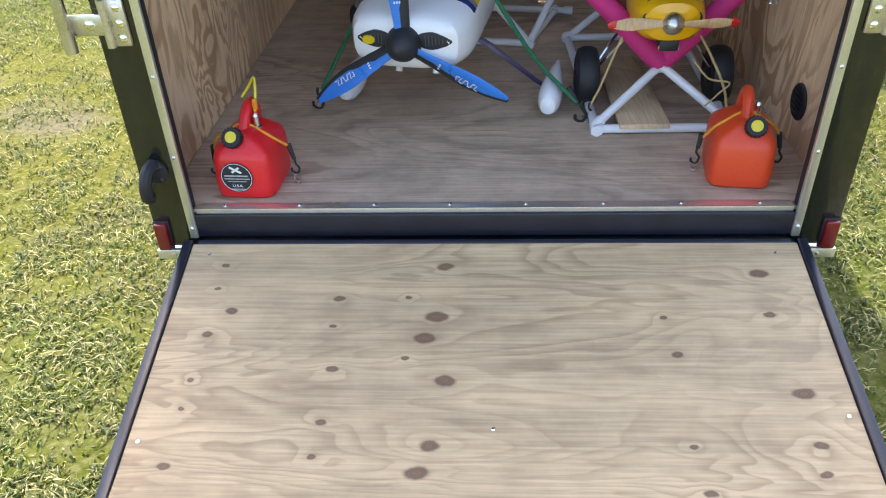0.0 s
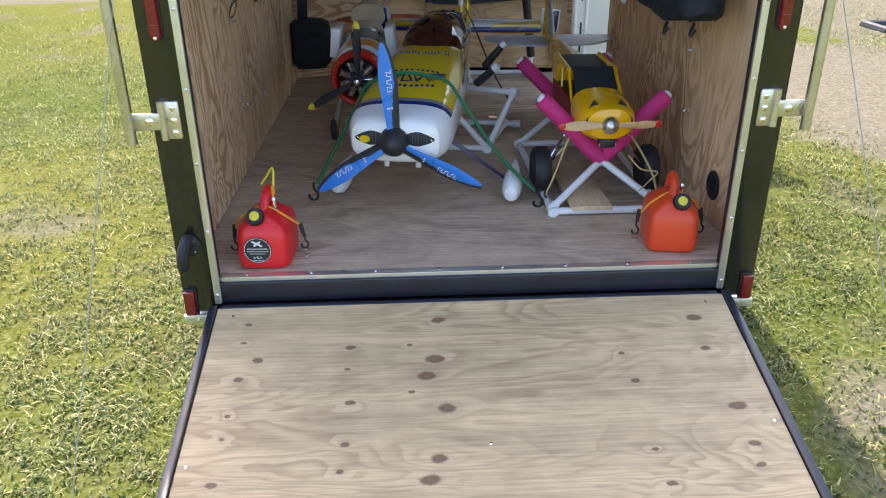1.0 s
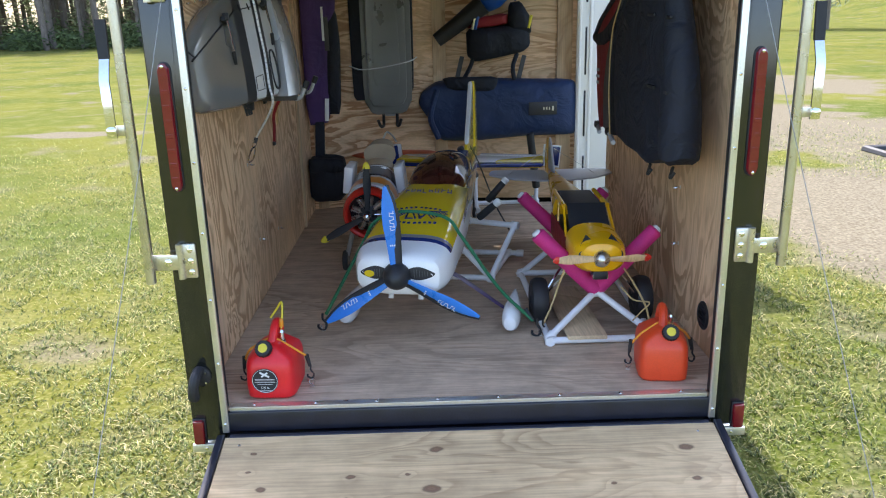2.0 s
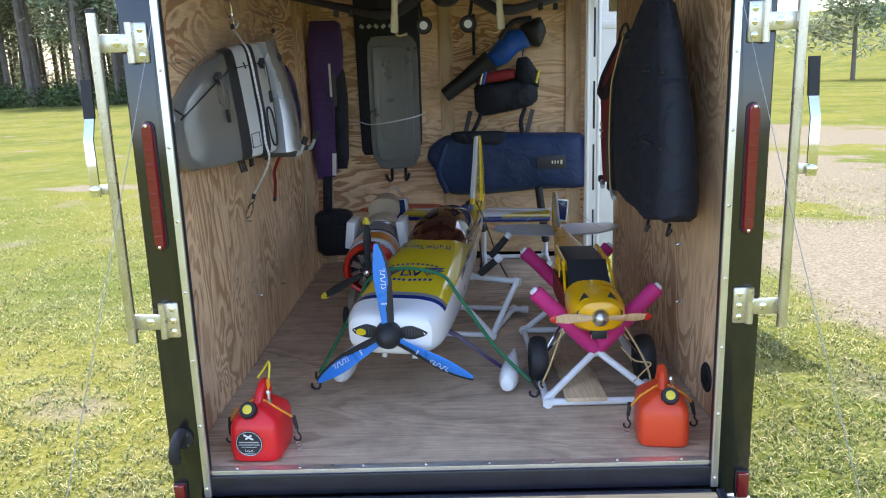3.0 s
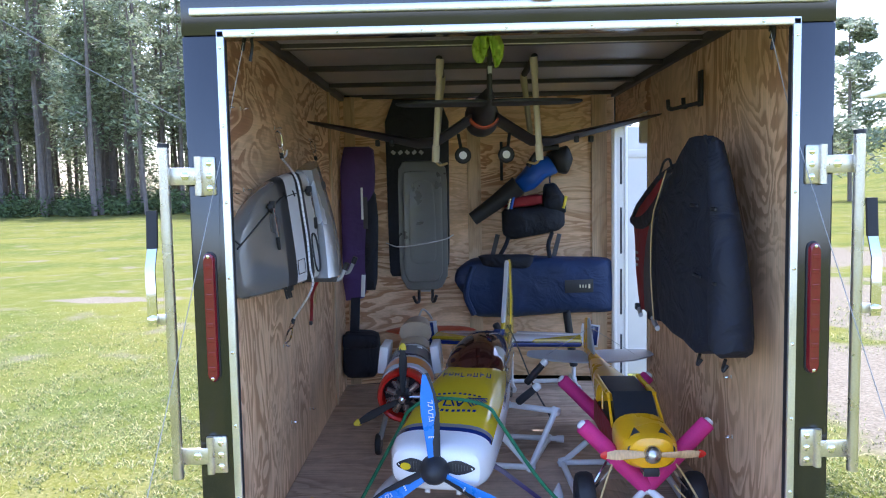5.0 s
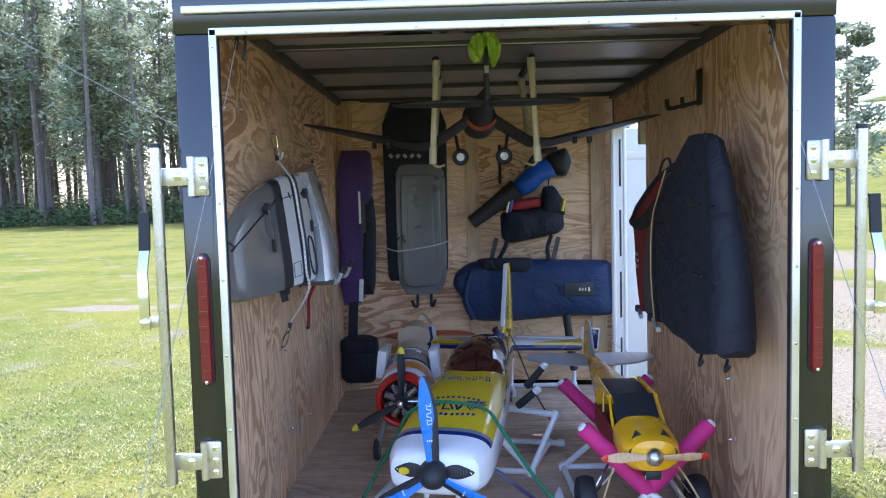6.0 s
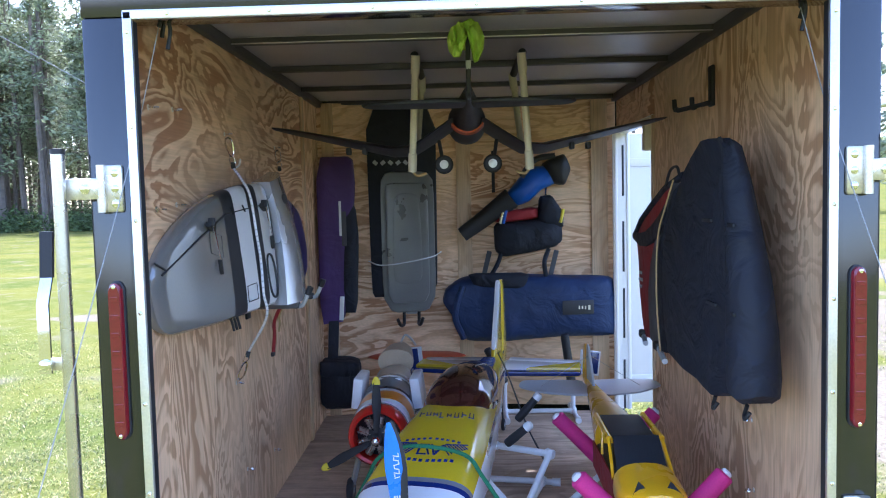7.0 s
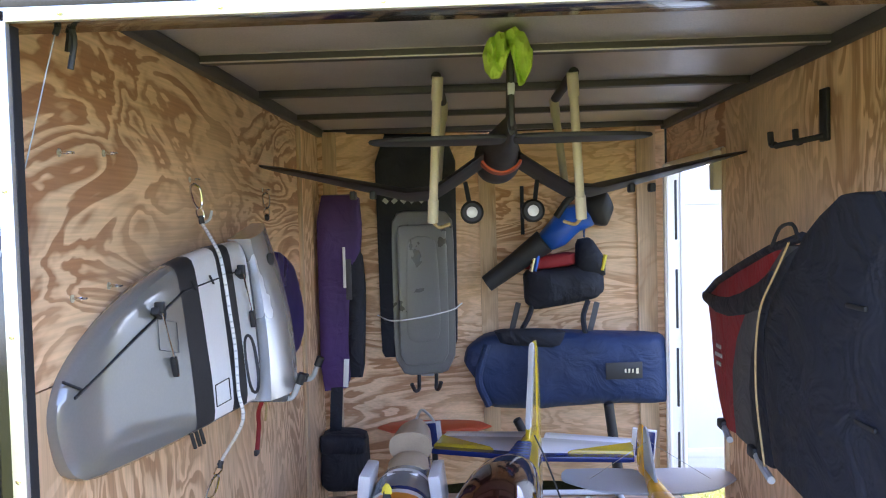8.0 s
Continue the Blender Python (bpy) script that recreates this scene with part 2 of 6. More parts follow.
M_case.node_tree.nodes["Principled BSDF"].inputs["Transmission Weight"].default_value = 0.45
M_blow = surface("blue_plastic", (0.01, 0.09, 0.45), 0.35, 0, 0.1, 12, 0.05)
M_lime = surface("lime_cloth", (0.42, 0.62, 0.06), 0.8, 0, 0.15, 25, 0.4)
M_green = surface("green_rope", (0.012, 0.14, 0.06), 0.7, 0, 0.3, 90, 0.4)
M_orangecord = surface("orange_cord", (0.75, 0.30, 0.03), 0.7, 0, 0.2, 90, 0.3)
M_tan = surface("tan_cord", (0.50, 0.36, 0.16), 0.7, 0, 0.2, 90, 0.3)
M_cone = surface("bare_tan_sheeting", (0.46, 0.36, 0.24), 0.55, 0, 0.12, 14, 0.05)
M_wire = surface("steel_cable", (0.30, 0.30, 0.28), 0.55, 0.4, 0.2, 200, 0.2)
M_cap = surface("yellow_cap", (0.72, 0.58, 0.04), 0.45, 0, 0.1, 20, 0.05)
M_redthing = surface("orange_plastic", (0.55, 0.09, 0.03), 0.45, 0, 0.1, 20, 0.05)
M_glass = surface("smoked_canopy", (0.05, 0.014, 0.010), 0.05, 0, 0.1, 3, 0.0, coat=0.8)


def leafy(m, share):
    """Lets part of the light through thin leaves."""
    t = m.node_tree
    p = t.nodes["Principled BSDF"]
    tr, mix = t.nodes.new("ShaderNodeBsdfTranslucent"), t.nodes.new("ShaderNodeMixShader")
    t.links.new(p.inputs["Base Color"].links[0].from_socket, tr.inputs["Color"])
    mix.inputs[0].default_value = share
    t.links.new(p.outputs[0], mix.inputs[1])
    t.links.new(tr.outputs[0], mix.inputs[2])
    t.links.new(mix.outputs[0], t.nodes["Material Output"].inputs["Surface"])
    return m


M_door = surface("cream_white_paint", (0.86, 0.83, 0.77), 0.4, 0, 0.04, 5, 0.02)
M_bark = surface("pine_bark", (0.17, 0.14, 0.115), 0.9, 0, 0.4, 3, 0.5)
M_needles = leafy(surface("pine_needles", (0.23, 0.27, 0.155), 0.7, 0, 0.3, 0.4, 0.0, island=True), 0.4)
M_shrub = leafy(surface("palmetto", (0.08, 0.12, 0.04), 0.7, 0, 0.3, 0.4, 0.0, island=True), 0.4)


def blade_material():
    """Grass blades from deep green to dry straw, one tone a blade."""
    m, t, p, node, link = nodes_of("grass_blades")
    geo, ramp = node("ShaderNodeNewGeometry"), node("ShaderNodeValToRGB")
    el = ramp.color_ramp.elements
    el[0].position, el[0].color = 0.0, (0.034, 0.058, 0.010, 1)
    el[1].position, el[1].color = 1.0, (0.62, 0.53, 0.28, 1)
    for pos, c in ((0.3, (0.088, 0.130, 0.026, 1)), (0.55, (0.182, 0.240, 0.046, 1)), (0.76, (0.325, 0.338, 0.105, 1))):
        el.new(pos).color = c
    link(geo.outputs["Random Per Island"], ramp.inputs[0])
    co, patch, rng, mul = node("ShaderNodeTexCoord"), node("ShaderNodeTexNoise"), node("ShaderNodeMapRange"), node("ShaderNodeVectorMath")
    patch.inputs["Scale"].default_value, patch.inputs["Detail"].default_value = 2.5, 5
    link(co.outputs["Object"], patch.inputs["Vector"])
    rng.inputs[1].default_value, rng.inputs[2].default_value = 0.3, 0.7
    rng.inputs[3].default_value, rng.inputs[4].default_value = 0.65, 1.25
    link(patch.outputs[0], rng.inputs[0])
    mul.operation = "SCALE"
    link(ramp.outputs[0], mul.inputs[0])
    link(rng.outputs[0], mul.inputs["Scale"])
    link(mul.outputs[0], p.inputs["Base Color"])
    p.inputs["Roughness"].default_value = 0.55
    return m


M_blade = leafy(blade_material(), 0.4)


def ground_material():
    m, t, p, node, link = nodes_of("lawn")
    co = node("ShaderNodeTexCoord")

    def noise_at(scale, detail):
        n = node("ShaderNodeTexNoise")
        n.inputs["Scale"].default_value, n.inputs["Detail"].default_value = scale, detail
        link(co.outputs["Object"], n.inputs["Vector"])
        return n

    def ramp_of(src, stops):
        r = node("ShaderNodeValToRGB")
        for i, (pos, c) in enumerate(stops):
            el = r.color_ramp.elements[i] if i < 2 else r.color_ramp.elements.new(pos)
            el.position, el.color = pos, (*c, 1)
        link(src, r.inputs[0])
        return r
    fine = ramp_of(noise_at(48, 9).outputs[0], ((0.34, (0.030, 0.027, 0.013)), (0.5, (0.115, 0.10, 0.05)), (0.64, (0.26, 0.225, 0.14))))
    far = ramp_of(noise_at(0.35, 6).outputs[0], ((0.35, (0.051, 0.088, 0.008)), (0.6, (0.114, 0.126, 0.018))))
    mixa = node("ShaderNodeMix")
    mixa.data_type = "RGBA"
    mixa.inputs[0].default_value = 0.68
    link(fine.outputs[0], mixa.inputs[6])
    link(far.outputs[0], mixa.inputs[7])
    dry, dryr = node("ShaderNodeMix"), node("ShaderNodeMapRange")
    dry.data_type = "RGBA"
    dryr.inputs[1].default_value, dryr.inputs[2].default_value = 0.48, 0.68
    dryr.inputs[4].default_value = 0.35
    link(noise_at(3.2, 8).outputs[0], dryr.inputs[0])
    link(dryr.outputs[0], dry.inputs[0])
    link(mixa.outputs[2], dry.inputs[6])
    dry.inputs[7].default_value = (0.170, 0.165, 0.080, 1)
    soil = ramp_of(noise_at(45, 8).outputs[0], ((0.3, (0.10, 0.088, 0.064)), (0.7, (0.20, 0.18, 0.135))))
    bare = noise_at(1.1, 7)
    # a worn sandy track and thin patches beside the trailer
    worn = None
    for cx, cy, rx, ry in ((3.6, 3.4, 1.5, 2.6), (5.2, 9.0, 1.8, 4.0), (-5.9, 10.3, 1.1, 0.35), (7.5, 16.0, 3.0, 3.0)):
        d = node("ShaderNodeVectorMath")
        d.operation = "SUBTRACT"
        d.inputs[1].default_value = (cx, cy, 0)
        link(co.outputs["Object"], d.inputs[0])
        s = node("ShaderNodeVectorMath")
        s.operation = "MULTIPLY"
        s.inputs[1].default_value = (1 / rx, 1 / ry, 0)
        link(d.outputs[0], s.inputs[0])
        ln = node("ShaderNodeVectorMath")
        ln.operation = "LENGTH"
        link(s.outputs[0], ln.inputs[0])
        if worn is None:
            worn = ln.outputs["Value"]
        else:
            mn = node("ShaderNodeMath")
            mn.operation = "MINIMUM"
            link(worn, mn.inputs[0])
            link(ln.outputs["Value"], mn.inputs[1])
            worn = mn.outputs[0]
    w = node("ShaderNodeMapRange")
    w.inputs[1].default_value, w.inputs[2].default_value = 0.4, 1.3
    w.inputs[3].default_value, w.inputs[4].default_value = 0.42, 0.0
    link(worn, w.inputs[0])
    total = node("ShaderNodeMath")
    total.operation = "ADD"
    link(bare.outputs[0], total.inputs[0])
    link(w.outputs[0], total.inputs[1])
    cut = node("ShaderNodeMapRange")
    cut.inputs[1].default_value, cut.inputs[2].default_value = 0.58, 0.72
    link(total.outputs[0], cut.inputs[0])
    mixb = node("ShaderNodeMix")
    mixb.data_type = "RGBA"
    link(cut.outputs[0], mixb.inputs[0])
    link(dry.outputs[2], mixb.inputs[6])
    link(soil.outputs[0], mixb.inputs[7])
    link(mixb.outputs[2], p.inputs["Base Color"])
    p.inputs["Roughness"].default_value = 0.95
    p.inputs["Specular IOR Level"].default_value = 0.0
    b = node("ShaderNodeBump")
    b.inputs["Strength"].default_value, b.inputs["Distance"].default_value = 0.6, 0.03
    link(noise_at(22, 8).outputs[0], b.inputs["Height"])
    link(b.outputs[0], p.inputs["Normal"])
    return m


M_ground = ground_material()


# ---- mesh tools ----
def finish(name, bm, mats, parent=None, label="", smooth=True):
    bmesh.ops.recalc_face_normals(bm, faces=bm.faces)
    if smooth:
        for f in bm.faces:
            f.smooth = True
        for e in bm.edges:
            if len(e.link_faces) == 2 and e.calc_face_angle(0) > 0.6:
                e.smooth = False
    me = bpy.data.meshes.new(name)
    bm.to_mesh(me)
    bm.free()
    for m in mats if isinstance(mats, (list, tuple)) else [mats]:
        me.materials.append(m)
    ob = new(name, me)
    if parent is not None:
        ob.parent = parent
    if label:
        ob["label"] = label
    return ob


def part(name, bm, material, parent, label=""):
    return finish(name, bm, material, parent, label)


def structure(name, bm, mats, label, category):
    return tagged(finish(name, bm, mats), label, category, kind="structure")


def thing(name, label, category, m=None, group=""):
    ob = new(name)
    ob.empty_display_size = 0.05
    if m is not None:
        ob.matrix_world = m
    return tagged(ob, label, category, group)


def B():
    return bmesh.new()


def box(bm, c, s, bev=0.0, turn=None, seg=2):
    got = bmesh.ops.create_cube(bm, size=1.0)["verts"]
    m = Matrix.Translation(c) @ (turn if turn is not None else Matrix.Identity(4)) @ Matrix.Diagonal((*s, 1))
    bmesh.ops.transform(bm, matrix=m, verts=got)
    if bev:
        edges = list({e for v in got for e in v.link_edges})
        bmesh.ops.bevel(bm, geom=edges, offset=bev, segments=seg, affect="EDGES", profile=0.5)
    return bm


def skin(bm, rings, close=True, caps=True, mat=None):
    """Joins rings of equally many points; mat(i, j) gives each face's material slot."""
    rows = [[bm.verts.new(p) for p in r] for r in rings]
    n = len(rows[0])
    for i in range(len(rows) - 1):
        for j in range(n if close else n - 1):
            k = (j + 1) % n
            f = bm.faces.new((rows[i][j], rows[i][k], rows[i + 1][k], rows[i + 1][j]))
            if mat:
                f.material_index = mat(i, j)
    if caps:
        for i, r in ((0, rows[0]), (len(rows) - 2, rows[-1])):
            f = bm.faces.new(r)
            if mat:
                f.material_index = mat(i, 0)
    return bm


def tube(bm, pts, r, seg=8, caps=True):
    pts = [Vector(p) for p in pts]
    rs = r if isinstance(r, (list, tuple)) else [r] * len(pts)
    rings, side = [], None
    for i, p in enumerate(pts):
        d = (pts[min(i + 1, len(pts) - 1)] - pts[max(i - 1, 0)]).normalized()
        if side is None:
            side = d.orthogonal().normalized()
        side = (side - d * side.dot(d)).normalized()
        up = d.cross(side)
        rings.append([p + rs[i] * (math.cos(a) * side + math.sin(a) * up) for a in (2 * math.pi * k / seg for k in range(seg))])
    return skin(bm, rings, caps=caps)


def curve_pts(pts, n=8):
    """Catmull-Rom points through pts."""
    p = [Vector(q) for q in pts]
    p = [2 * p[0] - p[1]] + p + [2 * p[-1] - p[-2]]
    out = []
    for i in range(1, len(p) - 2):
        for k in range(n):
            t = k / n
            a, b, c, d = p[i - 1:i + 3]
            out.append(0.5 * (2 * b + (c - a) * t + (2 * a - 5 * b + 4 * c - d) * t * t + (3 * b - a - 3 * c + d) * t ** 3))
    return out + [p[-2]]


def oval(y, zc, hw, hh, n=24, power=2.4, cx=0.0):
    out = []
    for k in range(n):
        a = 2 * math.pi * k / n
        c, s = math.cos(a), math.sin(a)
        out.append(Vector((cx + hw * math.copysign(abs(c) ** (2 / power), c), y, zc + hh * math.copysign(abs(s) ** (2 / power), s))))
    return out


def lathe(bm, profile, m=None, seg=20):
    """Turns (radius, height) pairs round z, then moves by m."""
    m = m if m is not None else Matrix.Identity(4)
    return skin(bm, [[m @ Vector((max(r, 0.0004) * math.cos(a), max(r, 0.0004) * math.sin(a), h)) for a in (2 * math.pi * k / seg for k in range(seg))] for r, h in profile])


def toward(p, d):
    """A pose at p whose z axis points along d."""
    return Matrix.Translation(p) @ Vector(d).to_track_quat("Z", "Y").to_matrix().to_4x4()


def smooth_loop(poly, n=4, first=0.13):
    """Rounds a closed outline's corners."""
    p = [Vector((*q, 0)) if len(q) == 2 else Vector(q) for q in poly]
    for turn in range(n):
        cut = first if turn == 0 else 0.25
        q = []
        for a, b in zip(p, p[1:] + p[:1]):
            q += [a.lerp(b, cut), a.lerp(b, 1 - cut)]
        p = q
    return p


def pad(bm, poly, place, depth, rounds=2, bulge=0.5, wrinkle=0.0, freq=9.0, steps=9, rim=0.25):
    """A stuffed, flat or bulging body with the outline poly (u, v); place(u, v, d) puts it in the world, d from 0 to depth."""
    loop = smooth_loop(poly, rounds)
    mid = sum(loop, Vector()) / len(loop)
    rings = [[place(*(mid + (q - mid) * 0.97).xy, 0.0) for q in loop], [place(*q.xy, depth * rim) for q in loop]]
    for i in range(1, steps + 1):
        s = math.cos(i / steps * math.pi / 2)
        d = depth * (rim + (1 - rim) * (math.sin(i / steps * math.pi / 2)) ** bulge)
        ring = []
        for q in loop:
            w = mid + (q - mid) * max(s, 0.02)
            dd = d + wrinkle * noise.noise(Vector((w.x * freq, w.y * freq * 0.45, 3.1)))
            ring.append(place(w.x, w.y, dd))
        rings.append(ring)
    return skin(bm, rings)


# ---- ground ----
def step(a, b, x):
    t = min(max((x - a) / (b - a), 0.0), 1.0)
    return t * t * (3 - 2 * t)


def ground_z(x, y):
    z = -0.05 * step(-0.3, -1.8, y) * step(-4, -2, y + 2) + 0.012 * noise.noise(Vector((x * 0.9, y * 0.9, 0)))
    z += 0.08 * step(0.9, 1.8, x) * step(12, 4, y)
    z += 13.0 * step(38, 105, x + 0.15 * (y - 90)) * step(50, 110, y)
    return z


def spread(lo, hi, near, n):
    """Grid lines, close together round 0 and far apart further off."""
    out = []
    for i in range(n + 1):
        t = 2 * i / n - 1
        out.append((near * t + (hi if t > 0 else -lo) * abs(t) ** 5 * (1 if t > 0 else -1)))
    return out


xs, ys = spread(-400, 400, 7, 120), spread(-300, 500, 8, 130)
gv = [(x, y, ground_z(x, y)) for y in ys for x in xs]
nx = len(xs)
gf = [(j * nx + i, j * nx + i + 1, (j + 1) * nx + i + 1, (j + 1) * nx + i) for j in range(len(ys) - 1) for i in range(nx - 1)]
gm = bpy.data.meshes.new("ground")
gm.from_pydata(gv, [], gf)
gm.materials.append(M_ground)
gm.shade_smooth()
tagged(new("ground", gm), "sunlit patchy lawn with worn sandy spots", "ground", kind="structure")


def grass():
    rnd = random.Random(5)
    v, f = [], []
    while len(f) < 560000:
        r = rnd.random()
        y = -2.4 + 13.0 * r ** 1.6
        x = rnd.choice((-1, 1)) * (0.86 + (2.5 + 0.55 * (y + 1.3)) * rnd.random() ** 1.25 * (0.7 + 0.6 * rnd.random()))
        if abs(x) < 0.90 and y < 0.02 or rnd.random() < step(3.5, 10.5, y) or rnd.random() < step(-1.2, -2.4, y):
            continue
        thin = 0.45 * noise.noise(Vector((x * 1.1, y * 1.1, 4.0))) + 0.6 * noise.noise(Vector((x * 6, y * 6, 1.0))) + 0.4 * noise.noise(Vector((x * 17, y * 17, 2.0)))
        if thin > 0.0 + 0.15 * rnd.random() and rnd.random() < 0.82:
            continue
        if ((x - 3.6) / 1.3) ** 2 + ((y - 3.4) / 2.3) ** 2 < 0.5 + 0.8 * rnd.random():
            continue
        z = ground_z(x, y) - 0.004
        a, h, w = rnd.random() * 6.283, 0.008 + 0.018 * rnd.random(), 0.0018 + 0.0022 * rnd.random()
        lean = 0.7 + 1.3 * rnd.random()
        b = a + 1.57 + rnd.uniform(-0.6, 0.6)
        ca, sa, lx, ly = w * math.cos(a), w * math.sin(a), h * lean * math.cos(b), h * lean * math.sin(b)
        k = len(v)
        v += [(x - ca, y - sa, z), (x + ca, y + sa, z), (x + ca * 0.8 + lx * 0.5, y + sa * 0.8 + ly * 0.5, z + h * 0.75),
              (x - ca * 0.8 + lx * 0.5, y - sa * 0.8 + ly * 0.5, z + h * 0.75), (x + lx * 1.15, y + ly * 1.15, z + h * 0.95)]
        f += [(k, k + 1, k + 2, k + 3), (k + 3, k + 2, k + 4)]
    me = bpy.data.meshes.new("grass")
    me.from_pydata(v, [], f)
    me.materials.append(M_blade)
    tagged(new("grass", me), "short green and straw-coloured lawn grass blades", "grass", kind="stuff")


grass()


# ---- woods ----
def leaves(v, f, c, r, n, rnd, size, flat=0.6):
    for _ in range(n):
        while True:
            d = Vector((rnd.uniform(-1, 1), rnd.uniform(-1, 1), rnd.uniform(-1, 1)))
            if d.length < 1:
                break
        p = c + Vector((d.x * r, d.y * r, d.z * r * flat))
        a = Vector((rnd.uniform(-1, 1), rnd.uniform(-1, 1), rnd.uniform(-0.6, 0.6))).normalized() * size * rnd.uniform(0.6, 1.4)
        b = a.orthogonal().normalized() * size * rnd.uniform(0.2, 0.5)
        k = len(v)
        v += [tuple(p - a), tuple(p + b), tuple(p + a), tuple(p - b)]
        f.append((k, k + 1, k + 2, k + 3))


def stem(v, f, a, b, r0, r1, seg=6):
    d = (b - a).normalized()
    s = d.orthogonal().normalized()
    u = d.cross(s)
    k = len(v)
    for p, r in ((a, r0), (b, r1)):
        v += [tuple(p + r * (math.cos(t) * s + math.sin(t) * u)) for t in (6.283 * i / seg for i in range(seg))]
    f += [(k + i, k + (i + 1) % seg, k + seg + (i + 1) % seg, k + seg + i) for i in range(seg)]


def pine(tv, tf, lv, lf, base, h, rnd, bare=0.45, n=260, crown=2.6, size=0.45):
    lean = Vector((rnd.uniform(-0.4, 0.4), rnd.uniform(-0.4, 0.4), 0))
    mid, top = base + Vector((0, 0, h * 0.55)) + lean, base + Vector((0, 0, h)) + lean * 2
    r = 0.010 * h * rnd.uniform(0.8, 1.3)
    stem(tv, tf, base - Vector((0, 0, 0.2)), mid, r, r * 0.7)
    stem(tv, tf, mid, top, r * 0.7, r * 0.15)
    k = 16
    for i in range(k):
        t = bare + (1 - bare) * (i + rnd.random()) / k
        p = base.lerp(top, t)
        a = rnd.random() * 6.283
        reach = crown * (1.25 - t) * rnd.uniform(0.6, 1.2)
        q = p + Vector((math.cos(a) * reach, math.sin(a) * reach, reach * rnd.uniform(-0.1, 0.35)))
        stem(tv, tf, p, q, r * 0.22, r * 0.06, 4)
        leaves(lv, lf, p.lerp(q, 0.75), reach * 0.55 + 0.3, n // k, rnd, size)


def as_mesh(name, v, f, m, parent=None):
    me = bpy.data.meshes.new(name)
    me.from_pydata(v, [], f)
    me.materials.append(m)
    ob = new(name, me)
    if parent:
        ob.parent = parent
    return ob


def woods():
    rnd = random.Random(11)
    tv, tf, lv, lf, sv, sf = [], [], [], [], [], []
    for i in range(300):
        x = -78 + 92 * rnd.random()
        y = 58 + 40 * rnd.random() ** 1.3
        pine(tv, tf, lv, lf, Vector((x, y, 0)), rnd.uniform(17, 26), rnd, rnd.uniform(0.25, 0.5), 1500, 3.0, 0.24)
    for i in range(380):
        x = -78 + 92 * rnd.random()
        y = 57 + 12 * rnd.random()
        r = rnd.uniform(0.7, 2.0)
        leaves(sv, sf, Vector((x, y, r * 0.5)), r, 110, rnd, 0.20, 0.8)
    for i in range(420):
        x = -88 + 104 * rnd.random()
        r = rnd.uniform(1.5, 3.2)
        leaves(lv, lf, Vector((x, 66 + 34 * rnd.random(), 1 + 15 * rnd.random() ** 1.5)), r, 200, rnd, 0.24, 1.0)
    w = tagged(new("woods"), "dense dark pine woods with a palmetto edge", "woods", kind="stuff")
    for name, v, f, m in (("trunks", tv, tf, M_bark), ("foliage", lv, lf, M_needles), ("undergrowth", sv, sf, M_shrub)):
        tagged(as_mesh(name, v, f, m, w), kind="stuff")
    tv, tf, lv, lf = [], [], [], []
    pine(tv, tf, lv, lf, Vector((31.2, 60, ground_z(31.2, 60))), 14.5, rnd, 0.15, 5200, 4.4, 0.30)
    tree = thing("pine_tree", "tall ragged pine tree standing alone before a green hill", "tree")
    as_mesh("trunk", tv, tf, M_bark, tree)
    as_mesh("crown", lv, lf, M_needles, tree)


woods()


# ---- the trailer: setting ----
W, XO, H0, H1, RY = 0.90, 0.93, 0.45, 2.345, 0.034   # inner half-width, outer half-width, floor, ceiling, rear frame depth


def wall_y(x):
    """The shallow wedge of the front wall."""
    return 3.05 - (0.25 if x < 0 else 0.11) * abs(x) / W


def sheets(wall, side, cuts, name="panel"):
    for y0, y1, z0, z1, material in cuts:
        box(bm := B(), (side * (W + 0.006), (y0 + y1) / 2, (z0 + z1) / 2), (0.012, y1 - y0 - 0.003, z1 - z0 - 0.003), 0.001, seg=1)
        part(name, bm, material, wall)


bm = B()
box(bm, (-(W + XO) / 2 - 0.004, 1.427, 1.38), (XO - W - 0.014, 2.786, 2.05))
wall_left = structure("wall_left", bm, M_black, "black trailer side wall lined with swirled plywood sheets", "wall")
sheets(wall_left, -1, ((RY, 2.33, H0, 1.59, M_wallv), (RY, 2.33, 1.59, H1, M_wall), (2.33, 2.80, H0, H1, M_wallv)))
bm = B()
box(bm, ((W + XO) / 2 + 0.004, 1.007, 1.38), (XO - W - 0.014, 1.946, 2.05))
box(bm, ((W + XO) / 2 + 0.004, 2.45, 2.275), (XO - W - 0.014, 0.94, 0.27))
box(bm, ((W + XO) / 2 + 0.004, 2.45, 0.40), (XO - W - 0.014, 0.94, 0.09))
wall_right = structure("wall_right", bm, M_black, "black trailer side wall lined with swirled plywood sheets, with a side door opening", "wall")
sheets(wall_right, 1, ((RY, 1.98, H0, H1, M_wallv), (1.98, 2.90, 2.14, H1, M_wall)))
bm = B()
for a, b in (((-XO, wall_y(-W)), (0, wall_y(0))), ((0, wall_y(0)), (XO, wall_y(W)))):
    vs = [Vector((x, y + d, z)) for d in (0.016, 0.05) for x, y, z in ((*a, 0.33), (*b, 0.33), (*b, 2.40), (*a, 2.40))]
    skin(bm, [vs[:4], vs[4:]])
wall_front = structure("wall_front", bm, M_black, "wedge-shaped front wall lined with plywood", "wall")
